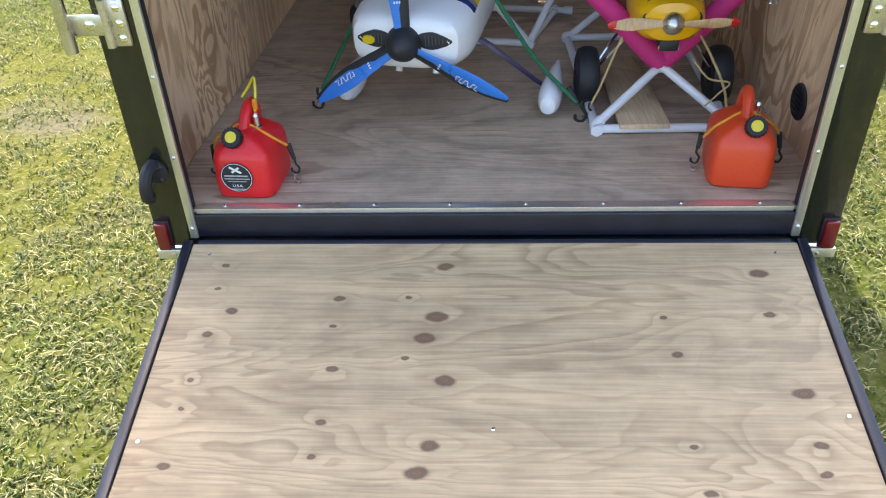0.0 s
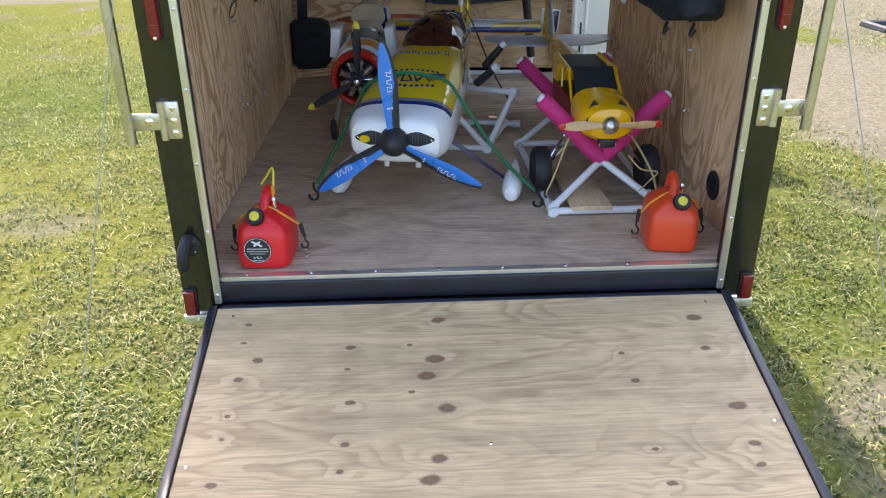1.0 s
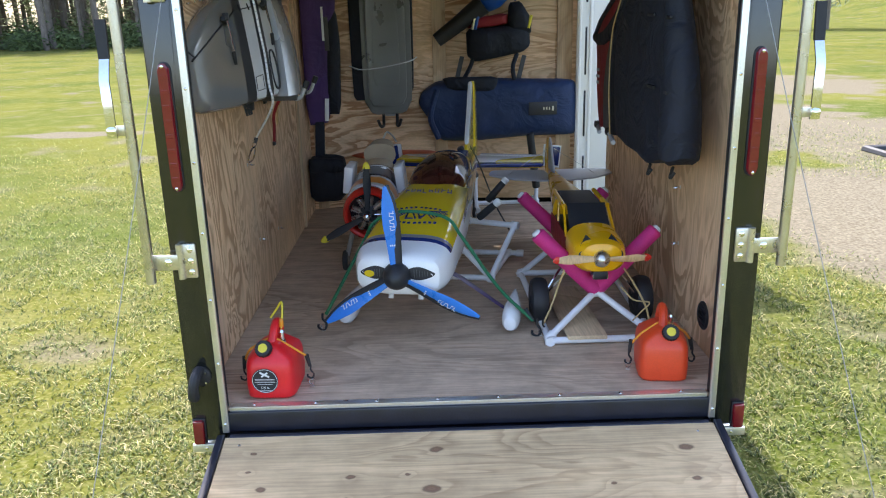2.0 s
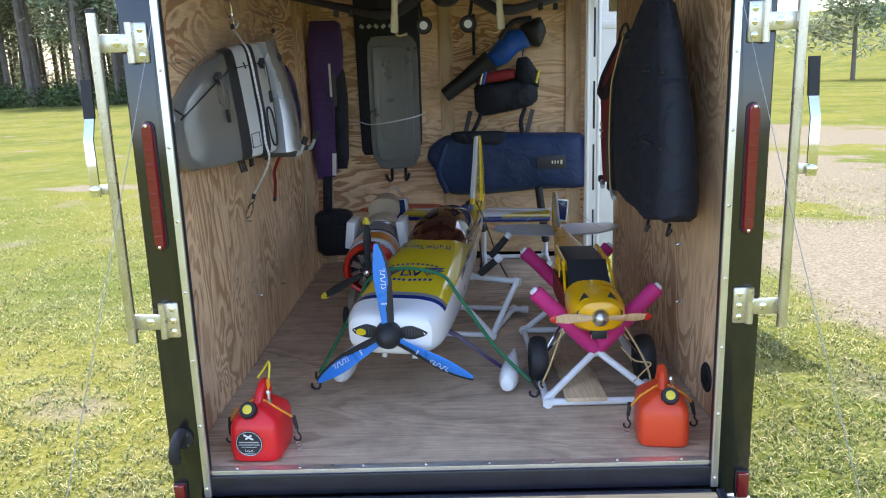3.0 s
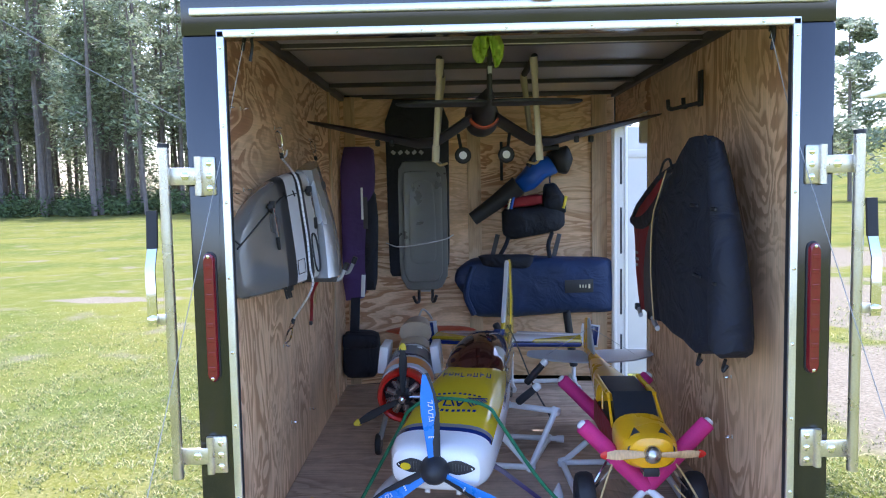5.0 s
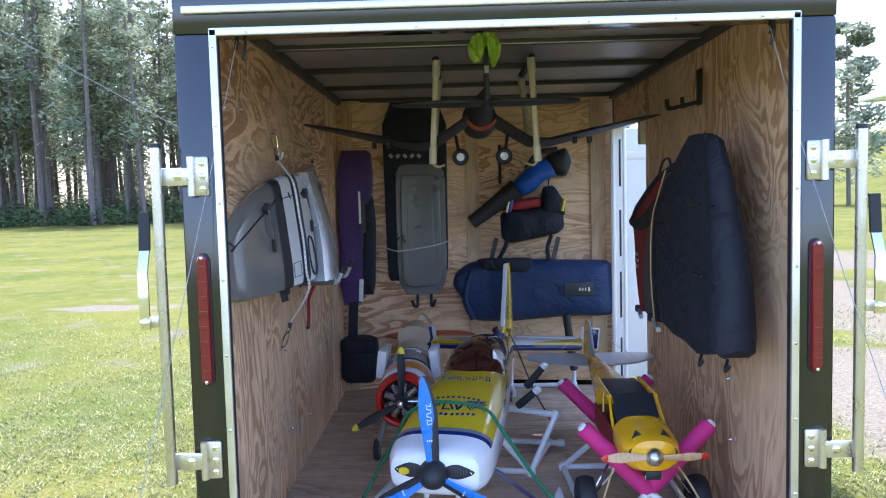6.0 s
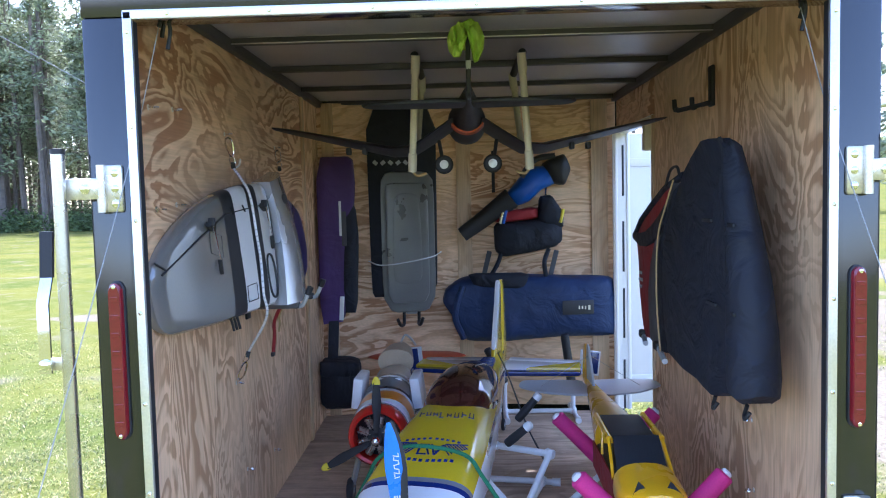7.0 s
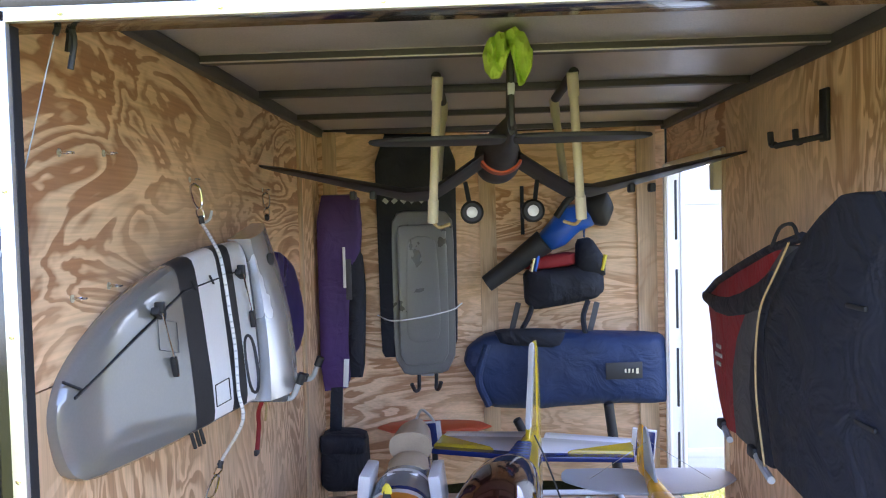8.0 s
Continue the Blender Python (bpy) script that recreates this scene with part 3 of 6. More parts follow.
for x0, x1 in ((-W, -0.02), (-0.02, W)):
    bm = B()
    vs = [Vector((x, wall_y(x) + d, z)) for d in (0.0, 0.012) for x, z in ((x0, H0), (x1, H0), (x1, H1), (x0, H1))]
    skin(bm, [vs[:4], vs[4:]])
    part("panel", bm, M_front, wall_front)
for x, w in ((-0.03, 0.09), (-0.84, 0.07), (0.80, 0.10)):
    box(bm := B(), (x, wall_y(x) - 0.012, (H0 + H1) / 2), (w, 0.02, H1 - H0 - 0.01), 0.003)
    part("batten", bm, M_board, wall_front)
box(bm := B(), (-W + 0.008, 2.33, (H0 + H1) / 2), (0.012, 0.05, H1 - H0 - 0.01), 0.002)
part("batten", bm, M_board, wall_left)
# floor, chassis, sill
bm = B()
box(bm, (0, 1.425, H0 - 0.012), (1.816, 2.83, 0.02))
structure("floor", bm, M_floor, "scuffed brown plywood trailer floor", "floor")
box(bm := B(), (0, 1.5, 0.38), (1.76, 2.7, 0.09), 0.01)
structure("chassis", bm, M_black, "black steel trailer chassis under the floor", "chassis")
sill = structure("door_sill", box(B(), (0, 0.04, 0.403), (1.63, 0.09, 0.072), 0.006), M_sill, "dark blue-black painted steel sill at the tail of the floor", "sill")
bm = B()
box(bm, (0, 0.018, H0 + 0.001), (1.60, 0.032, 0.006), 0.001)
box(bm, (0, 0.006, H0 - 0.006), (1.60, 0.004, 0.02), 0.001)
part("edge_strip", bm, M_alu, sill, "bright aluminium nosing")
for i in range(8):
    lathe(bm := B(), ((0.006, 0), (0.006, 0.002), (0.003, 0.004)), Matrix.Translation((-0.72 + i * 0.205, 0.02, H0 + 0.004)), 8)
    part("screw", bm, M_chrome, sill)
# rear frame
frame_rear = structure("rear_frame", box(B(), (0, 0.05, 2.292), (1.86, 0.10, 0.19), 0.006), M_black, "glossy black steel frame round the tail opening", "frame")
for s in (-1, 1):
    box(bm := B(), (s * 0.872, 0.016, 1.265), (0.114, 0.032, 1.865), 0.008)
    part("post", bm, M_black, frame_rear)
    box(bm := B(), (s * 0.815, -0.006, 1.288), (0.022, 0.012, 1.84), 0.002)
    part("trim_strip", bm, M_alu, frame_rear, "pale aluminium strip with screws")
    for i in range(9):
        lathe(bm := B(), ((0.005, 0), (0.005, 0.002), (0.002, 0.004)), toward((s * 0.815, -0.012, 0.40 + i * 0.22), (0, -1, 0)), 8)
        part("screw", bm, M_chrome, frame_rear)
    box(bm := B(), (s * 0.8105, 0.016, 1.32), (0.008, 0.024, 1.74), 0.001, seg=1)
    part("rubber_seal", bm, M_rubber, frame_rear)
box(bm := B(), (0, -0.006, 2.20), (1.65, 0.012, 0.022), 0.002)
part("trim_strip", bm, M_alu, frame_rear, "pale aluminium strip with screws")
for i in range(7):
    lathe(bm := B(), ((0.005, 0), (0.005, 0.002), (0.002, 0.004)), toward((-0.72 + i * 0.24, -0.012, 2.20), (0, -1, 0)), 8)
    part("screw", bm, M_chrome, frame_rear)
box(bm := B(), (0, -0.008, 2.262), (1.80, 0.016, 0.022), 0.004)
part("drip_rail", bm, M_alu, frame_rear, "white aluminium drip rail")
box(bm := B(), (0.10, -0.02, 2.285), (0.06, 0.03, 0.03), 0.006)
part("marker_light", bm, M_lens, frame_rear)
# ceiling
bm = B()
box(bm, (0, 1.5, H1 + 0.03), (1.86, 3.05, 0.03))
i = 0
while 0.42 + i * 0.61 < 3.0:
    box(bm, (0, 0.42 + i * 0.61, H1 + 0.003), (1.80, 0.040, 0.026), 0.004)
    for f in bm.faces[-26:]:
        f.material_index = 1
    i += 1
for s in (-1, 1):
    box(bm, (s * 0.885, 1.5, H1 - 0.006), (0.03, 2.8, 0.04), 0.004)
    for f in bm.faces[-26:]:
        f.material_index = 1
structure("ceiling", bm, [M_roof, M_rib], "bare grey sheet-metal roof on dark steel bows", "ceiling")
# side door frame (the door itself stands open outside)
door = structure("door_1", box(B(), (0.915, 2.885, 1.30), (0.07, 0.035, 1.68), 0.004), M_alu, "open side doorway with a white aluminium frame", "door frame")
box(bm := B(), (0.905, 2.80, 1.30), (0.10, 0.030, 1.66), 0.004)
jamb = part("jamb", bm, M_door, door, "cream-white slotted door jamb")
for x in (0.872, 0.940):
    box(bm := B(), (x, 2.781, 1.30), (0.016, 0.010, 1.66), 0.003)
    part("jamb_lip", bm, M_door, jamb)
for z in (0.62, 1.05, 1.45, 1.90):
    box(bm := B(), (0.912, 2.784, z), (0.012, 0.004, 0.30), 0.001)
    part("slot", bm, M_dark, door)
box(bm := B(), (0.912, 1.99, 1.30), (0.05, 0.03, 1.68), 0.004)
part("jamb", bm, M_board, door)
box(bm := B(), (0.915, 2.44, 2.13), (0.05, 0.88, 0.03), 0.004)
part("header", bm, M_alu, door)
box(bm := B(), (1.345, 2.935, 1.30), (0.82, 0.035, 1.66), 0.01)
leaf = part("leaf", bm, M_door, door, "white side door swung open")
for z in (0.62, 1.95):
    box(bm := B(), (1.345, 2.915, z), (0.74, 0.012, 0.05), 0.004)
    part("rail", bm, M_door, leaf)

# ---- ramp ----
slope = math.atan(0.24)
ramp = thing("ramp_door", "lowered plywood-faced ramp door with knots and a black metal edge", "ramp door")
m = Matrix.Translation((0, -0.03, 0.362)) @ Matrix.Rotation(slope, 4, "X")
RL = 1.74
box(bm := B(), (0, -RL / 2, -0.008), (1.632, RL, 0.016), 0.003, seg=1)
sheet = part("ramp_sheet", bm, M_ramp, ramp, "pale knotty plywood sheet")
sheet.matrix_local = m
for s in (-1, 1):
    box(bm := B(), (s * 0.830, -RL / 2, -0.02), (0.026, RL + 0.02, 0.05), 0.003)
    part("edge", bm, M_sill, ramp).matrix_local = m
box(bm := B(), (0, -RL / 2, -0.032), (1.62, RL - 0.02, 0.02))
part("core", bm, M_black, ramp).matrix_local = m
tube(bm := B(), ((-0.8, 0.008, -0.012), (0.8, 0.008, -0.012)), 0.014, 10)
part("hinge", bm, M_sill, ramp).matrix_local = m
box(bm := B(), (0, -0.012, 0.350), (1.63, 0.075, 0.012), 0.003)
part("hinge_plate", bm, M_sill, ramp)
for x, y in ((-0.79, -0.60), (0.79, -0.52), (0.007, -0.56), (-0.79, -1.2), (0.79, -1.1), (-0.76, -0.04), (0.75, -0.04)):
    lathe(bm := B(), ((0.0048, 0), (0.0048, 0.0015), (0.002, 0.002)), m @ Matrix.Translation((x, y, 0)), 10)
    part("screw", bm, M_chrome, ramp)


# ---- on the rear frame, outside ----
def tail_light(s):
    t = thing("tail_light", "long red tail light with clear screws on the black frame", "tail light", group="tail lights")
    pts = [(s * 0.873 + 0.0165 * math.cos(a), 0, 1.385 + math.copysign(0.165, math.sin(a)) + 0.024 * math.sin(a)) for a in (2 * math.pi * (k + 0.5) / 24 for k in range(24))]

    def ring(y, f):
        return [Vector((s * 0.873 + (x - s * 0.873) * f, y, 1.385 + (z - 1.385) * (1 - (1 - f) * 0.15))) for x, _, z in pts]
    part("base", skin(B(), [ring(0.0, 1.15), ring(-0.006, 1.15), ring(-0.008, 1.05)]), M_dark, t)
    lens = part("lens", skin(B(), [ring(-0.006, 1.0), ring(-0.018, 1.0), ring(-0.024, 0.8)]), M_lens, t)
    for i in range(8):
        box(bm := B(), (s * 0.873, -0.024, 1.235 + 0.043 * i), (0.02, 0.003, 0.012), 0.001, seg=1)
        part("segment", bm, M_lens, lens)
    for z in (1.205, 1.565):
        lathe(bm := B(), ((0.006, 0), (0.005, 0.003), (0.002, 0.004)), toward((s * 0.873, -0.021, z), (0, -1, 0)), 10)
        part("screw", bm, M_chrome, t)


def latch_bar(s):
    t = thing("door_latch_bar", "upright plated cam bar on two hinged brackets, with a flat lever", "latch bar", group="latch bars")
    bar = part("bar", tube(B(), ((s * 0.985, -0.03, 1.885), (s * 0.985, -0.03, 0.910)), 0.0155, 14), M_steel, t, "shiny plated tube")
    lathe(bm := B(), ((0.0165, 0), (0.0165, 0.012), (0.01, 0.013)), Matrix.Translation((s * 0.985, -0.03, 1.88)), 14)
    part("end_cap", bm, M_dark, bar)
    for z in (1.798, 0.972):
        br = part("bracket", box(B(), (s * 0.868, -0.005, z), (0.048, 0.010, 0.112), 0.006), M_zinc, t, "zinc-plated bracket")
        tube(bm := B(), ((s * 0.893, -0.012, z - 0.056), (s * 0.893, -0.012, z + 0.056)), 0.011, 12)
        part("knuckle", bm, M_zinc, br)
        box(bm := B(), (s * 0.935, -0.018, z), (0.085, 0.007, 0.05), 0.003)
        part("strap", bm, M_zinc, br)
        lathe(bm := B(), ((0.013, 0), (0.013, 0.004), (0.007, 0.007)), toward((s * 0.928, -0.021, z), (0, -1, 0)), 6)
        part("bolt", bm, M_chrome, br)
        for dz in (-0.036, 0, 0.036):
            lathe(bm := B(), ((0.0095, 0), (0.0095, 0.003), (0.004, 0.006)), toward((s * 0.862, -0.009, z + dz), (0, -1, 0)), 12)
            part("bolt", bm, M_chrome, br)
    # lever: a flat strip with a joggle and a dark dipped grip
    x = s * 1.035

    def strip(pts, w, th, m, name, label=""):
        bm = B()
        skin(bm, [[Vector((a + s * du, y - dv, z)) for du, dv in ((-w, 0), (w, 0), (w, th), (-w, th))] for a, y, z in pts])
        return part(name, bm, m, t, label)
    strip(((x, -0.036, 1.365), (x, -0.036, 1.45), (x + s * 0.003, -0.030, 1.53), (x + s * 0.005, 0.002, 1.60)), 0.014, 0.007, M_chrome, "lever", "bright plated flat lever")
    strip(((x + s * 0.005, 0.000, 1.59), (x + s * 0.006, 0.012, 1.70)), 0.0155, 0.010, M_rubber, "grip", "black dipped grip")
    lathe(bm := B(), ((0.014, 0), (0.014, 0.008), (0.006, 0.012)), toward((x, -0.040, 1.385), (0, -1, 0)), 12)
    part("pivot", bm, M_chrome, t)
    box(bm := B(), (s * 1.012, -0.028, 1.385), (0.055, 0.006, 0.03), 0.002)
    part("lever_lug", bm, M_zinc, t)


def corner_reflector(s):
    t = thing("side_marker", "small red rectangular marker light low on the black post", "marker light", group="corner markers")
    part("lens", box(B(), (s * 0.905, -0.008, 0.372), (0.036, 0.02, 0.085), 0.005), M_lens, t)
    part("base", box(B(), (s * 0.905, 0.0, 0.372), (0.042, 0.008, 0.092), 0.002), M_dark, t)


def corner_foot(s):
    t = thing("corner_bracket", "bare aluminium corner bracket at the foot of the post", "bracket", group="corner brackets")
    part("plate", box(B(), (s * 0.895, -0.004, 0.312), (0.078, 0.014, 0.03), 0.003), M_alu, t)
    part("shelf", box(B(), (s * 0.895, 0.03, 0.298), (0.078, 0.07, 0.006), 0.002), M_alu, t)
    lathe(bm := B(), ((0.006, 0), (0.005, 0.003), (0.002, 0.004)), toward((s * 0.885, -0.011, 0.312), (0, -1, 0)), 8)
    part("screw", bm, M_chrome, t)


def ramp_cable(s):
    t = thing("ramp_cable", "thin steel lifting cable from the roof corner to the ramp", "cable", group="ramp cables")
    top, end = Vector((s * 0.765, 0.055, 2.185)), Vector((s * 1.0, -0.95, 0.10))
    k = Vector((s * 0.828, -0.014, 1.84))
    part("cable", tube(B(), curve_pts((top, k, k.lerp(end, 0.35) - Vector((0, 0, 0.02)), k.lerp(end, 0.7) - Vector((0, 0, 0.02)), end), 6), 0.0012, 6), M_wire, t)
    part("thimble", tube(B(), curve_pts((top, top + Vector((0.01, 0.01, 0.03)), top + Vector((0.02, 0.02, 0.0)), top + Vector((0.012, 0.02, -0.05))), 4), 0.005, 6), M_dark, t)
    part("anchor", box(B(), end, (0.02, 0.06, 0.03), 0.004), M_zinc, t)


for s in (-1, 1):
    tail_light(s)
    latch_bar(s)
    corner_reflector(s)
    corner_foot(s)
    ramp_cable(s)
holder = thing("door_holder", "black rubber door holder on the tail post", "door holder")
bm = B()
lathe(bm, ((0.034, 0), (0.034, 0.008), (0.022, 0.012)), toward((-0.878, 0.0, 0.575), (0, -1, 0)), 18)
part("plate", bm, M_rubber, holder)
part("hook", tube(B(), curve_pts(((-0.878, -0.008, 0.60), (-0.885, -0.045, 0.585), (-0.893, -0.055, 0.54), (-0.893, -0.035, 0.505)), 5), [0.017] * 12 + [0.02, 0.018, 0.014, 0.010], 10), M_rubber, holder)
for z in (0.59, 0.555):
    lathe(bm := B(), ((0.005, 0), (0.004, 0.003)), toward((-0.862, -0.011, z), (0, -1, 0)), 8)
    part("screw", bm, M_chrome, holder)
gland = [thing("roof_corner_clip", "small black clip in the top corner of the opening", "clip", Matrix.Translation((sx, 0.12, 2.27))) for sx in (-0.80, 0.80)]
for g in gland:
    part("clip", box(B(), (0, 0, 0), (0.05, 0.05, 0.03), 0.006), M_dark, g)
    part("spring", tube(B(), curve_pts(((0, 0, 0), (0.015, 0.02, -0.04), (0.005, 0.03, -0.09)), 5), 0.006, 6), M_dark, g)


# ---- cords and hooks ----
def s_hook(parent, p, m=None, size=0.035, material=None):
    p = Vector(p)
    pts = [p + size * Vector(q) for q in ((0, 0, 0.9), (0, 0, 0.3), (0.35, 0, -0.3), (0.1, 0, -0.9), (-0.45, 0, -0.7), (-0.5, 0, -0.3))]
    part("hook", tube(B(), curve_pts(pts, 5), size * 0.13, 6), material or M_dark, parent)


def eye_bolt(p, d, label="small plated eye screw in the floor", group="eye screws"):
    t = thing("eye_screw", label, "eye screw", toward(p, d), group)
    ring = [(0.010 * math.cos(a), 0, 0.018 + 0.010 * math.sin(a)) for a in (2 * math.pi * k / 14 for k in range(15))]
    part("ring", tube(B(), ring, 0.0024, 6), M_chrome, t)
    part("shank", tube(B(), ((0, 0, -0.004), (0, 0, 0.009)), 0.0026, 6), M_chrome, t)
    part("washer", lathe(B(), ((0.008, 0), (0.008, 0.0015))), M_zinc, t)
    return t


# ---- fuel cans ----
def fuel_can(m, red, label, badge):
    t = thing("fuel_can", label, "fuel can", m, "fuel cans")
    bm = B()
    secs = ((0.000, 0.076, 0.096), (0.008, 0.083, 0.104), (0.050, 0.085, 0.110), (0.118, 0.082, 0.106), (0.140, 0.076, 0.097), (0.162, 0.052, 0.078), (0.176, 0.030, 0.062), (0.180, 0.018, 0.045))
    skin(bm, [[Vector((q.x, q.z, z)) for q in oval(0, 0, hw, hd, 32, 6.0 if z < 0.15 else 4.0)] for z, hw, hd in secs])
    body = part("body", bm, red, t)
    # the moulded loop handle over the top
    part("handle", tube(B(), curve_pts(((0, 0.082, 0.150), (0.004, 0.076, 0.198), (0.004, 0.045, 0.224), (0.003, 0.005, 0.210), (-0.002, -0.030, 0.165)), 6), 0.0155, 10), red, t)
    ax = Vector((0.0, -0.80, 0.60))
    neck = Vector((-0.016 if badge else 0.018, -0.058, 0.160))
    part("neck", lathe(B(), ((0.032, -0.02), (0.028, 0.012)), toward(neck, ax), 20), red, t)
    rr = [(0.0295 if k % 2 else 0.027) for k in range(36)]
    mm = toward(neck + ax.normalized() * 0.008, ax)
    cap = part("cap", skin(B(), [[mm @ Vector((f * r * math.cos(a), f * r * math.sin(a), h)) for r, a in zip(rr, (2 * math.pi * k / 36 for k in range(36)))] for f, h in ((1, 0), (1, 0.024), (0.92, 0.028))]), M_rubber, t, "ribbed black screw cap")
    part("cap_disc", lathe(B(), ((0.0155, 0.027), (0.0155, 0.030), (0.013, 0.0305)), mm, 24), M_cap, cap, "yellow plastic insert")
    # rear fitting with a fuel line
    part("fitting", lathe(B(), ((0.013, 0), (0.013, 0.012), (0.008, 0.014), (0.008, 0.04), (0.010, 0.042), (0.006, 0.05)), Matrix.Translation((0.030, 0.0, 0.162)), 12), M_chrome, t)
    if badge:
        lab = part("label", lathe(B(), ((0.045, 0), (0.045, 0.001)), toward((-0.012, -0.1105, 0.072), (0, -1, 0.0)), 32), M_dark, body, "round black label with white print")
        rim = [Vector((-0.012 + 0.042 * math.cos(a), -0.1118, 0.072 + 0.042 * math.sin(a))) for a in (2 * math.pi * k / 36 for k in range(37))]
        part("label_ring", tube(B(), rim, 0.0008, 4), M_white, body)
        bm = B()
        for z, w, h, n in ((0.077, 0.066, 0.006, 11), (0.068, 0.070, 0.004, 14), (0.060, 0.052, 0.003, 10), (0.036, 0.040, 0.004, 7)):
            box(bm := B(), (-0.012, -0.1118, z), (w, 0.001, h * 0.7))
            part("label_line", bm, M_print, body)
        bm = B()
        for w, a in ((0.036, 0.5), (0.026, -0.6)):
            box(bm, (-0.012, -0.1118, 0.095), (w, 0.001, 0.006), turn=Matrix.Rotation(a, 4, "Y"))
        part("label_mark", bm, M_white, body)
        fc = bpy.data.curves.new("label_text", "FONT")
        fc.body, fc.size, fc.align_x, fc.extrude = "U.S.A.", 0.012, "CENTER", 0.0003
        fc.materials.append(M_white)
        tx = new("label_text", fc)
        tx.parent = body
        tx.matrix_local = Matrix.Translation((-0.012, -0.1121, 0.043)) @ Matrix.Rotation(radians(90), 4, "X")
    return t


can_a = fuel_can(pose(-0.668, 0.165, H0, 0, 0, -3), M_redcan, "red plastic fuel can with black cap and round black label", True)
can_b = fuel_can(pose(0.695, 0.200, H0, 0, 0, -8), M_orangecan, "faded orange-red plastic fuel can with a black cap", False)


def can_cord(x0, xa, xb, x1, y, group):
    t = thing("elastic_cord", "orange elastic cord with black hooks holding a fuel can", "elastic cord", group=group)
    part("cord", tube(B(), curve_pts(((x0, y, H0 + 0.10), (xa, y - 0.02, H0 + 0.145), (xa + 0.025, y - 0.02, H0 + 0.163), ((xa + xb) / 2, y - 0.01, H0 + 0.186), (xb - 0.025, y - 0.02, H0 + 0.163), (xb, y - 0.02, H0 + 0.145), (x1, y, H0 + 0.11)), 5), 0.0042, 6), M_orangecord, t)
    for x in (x0, x1):
        part("grip", tube(B(), ((x, y, H0 + 0.115), (x + (0.01 if x == x1 else -0.005), y, H0 + 0.07)), [0.008, 0.006], 8), M_dark, t)
        s_hook(t, (x + (0.012 if x == x1 else -0.006), y, H0 + 0.048), size=0.026)


can_cord(-0.775, -0.752, -0.592, -0.560, 0.165, "can cords")
can_cord(0.590, 0.615, 0.775, 0.800, 0.205, "can cords")
eye_bolt((-0.545, 0.150, H0), (0, 0, 1))
eye_bolt((0.583, 0.205, H0), (0, 0, 1))
hose = thing("fuel_line", "yellow fuel line with orange plug looped over the can", "fuel line")
part("line", tube(B(), curve_pts(((-0.642, 0.18, H0 + 0.21), (-0.638, 0.20, H0 + 0.26), (-0.642, 0.22, H0 + 0.292), (-0.665, 0.23, H0 + 0.26), (-0.685, 0.22, H0 + 0.235)), 6), 0.004, 8), M_cap, hose)
part("plug", lathe(B(), ((0.008, 0), (0.008, 0.02), (0.005, 0.03)), Matrix.Translation((-0.641, 0.185, H0 + 0.215)), 10), M_orange, hose)


# ---- model aircraft ----
def blade(bm, length, width, root=0.03, sweep=0.2, tip=0.22, thick=0.006):
    """A propeller blade along +z from the hub, flat side to -y."""
    rings = []
    n = 9
    for i in range(n + 1):
        t = i / n
        r = root + (length - root) * t
        w = width * (0.62 + 0.7 * t) if t < 0.55 else width * (1.005 - (1.005 - tip) * ((t - 0.55) / 0.45) ** 1.9)
        a = radians(22 * (1 - t) + 10)
        off = -sweep * width * t * t
        th = thick * (1 - 0.7 * t)
        sec = []
        for k in range(10):
            q = 2 * math.pi * k / 10
            u, v = w / 2 * math.cos(q) + off, th * math.sin(q)
            sec.append(Vector((u * math.cos(a) - v * math.sin(a), u * math.sin(a) + v * math.cos(a), r)))
        rings.append(sec)
    return skin(bm, rings)


def propeller(parent, p, angles, length, width, material, tipmat=None, marks=None, tiplen=0.03, edge=None):
    hub = part("propeller_hub", lathe(B(), ((0.022, -0.01), (0.022, 0.02)), toward(p, (0, -1, 0)), 16), M_dark, parent)
    for a in angles:
        m = Matrix.Translation(p) @ Matrix.Rotation(radians(a), 4, "Y")
        b = part("blade", blade(B(), length, width), material, hub)
        b.matrix_local = m
        if edge:
            e = part("blade_edge", blade(B(), length + 0.004, width), edge, hub)
            e.matrix_local = m @ Matrix.Translation((0.0080, 0.004, 0.0))
        if tipmat:
            bm = B()
            skin(bm, [[Vector((w * math.cos(q) - 0.15 * width, 0.005 * math.sin(q) - 0.0, z)) for q in (2 * math.pi * k / 10 for k in range(10))] for z, w in ((length - tiplen, width * 0.45), (length - tiplen * 0.4, width * 0.38), (length + 0.002, width * 0.16))])
            part("blade_tip", bm, tipmat, hub).matrix_local = m
        if marks:
            turn = Matrix.Rotation(radians(19), 4, "Z")
            bm = B()
            for k in range(6):
                box(bm, (0.006, -0.0098 + 0.0006 * (k - 3), length * 0.53 + 0.0125 * k), (0.019 if k % 2 else 0.016, 0.001, 0.0026), turn=turn @ Matrix.Rotation(0.25 if k % 3 else -0.2, 4, "Y"))
                box(bm, (0.013 if k % 2 else -0.001, -0.0098 + 0.0006 * (k - 3), length * 0.53 + 0.0125 * k + 0.005), (0.0026, 0.001, 0.0085), turn=turn)
            part("blade_mark", bm, marks, hub).matrix_local = m
            bm = B()
            for k in range(3):
                box(bm, (-0.006 + 0.007 * k, -0.0125 + 0.002 * k, length * 0.36), (0.0045, 0.001, 0.006), turn=Matrix.Rotation(radians(24), 4, "Z"))
            part("blade_mark", bm, marks, hub).matrix_local = m
    return hub


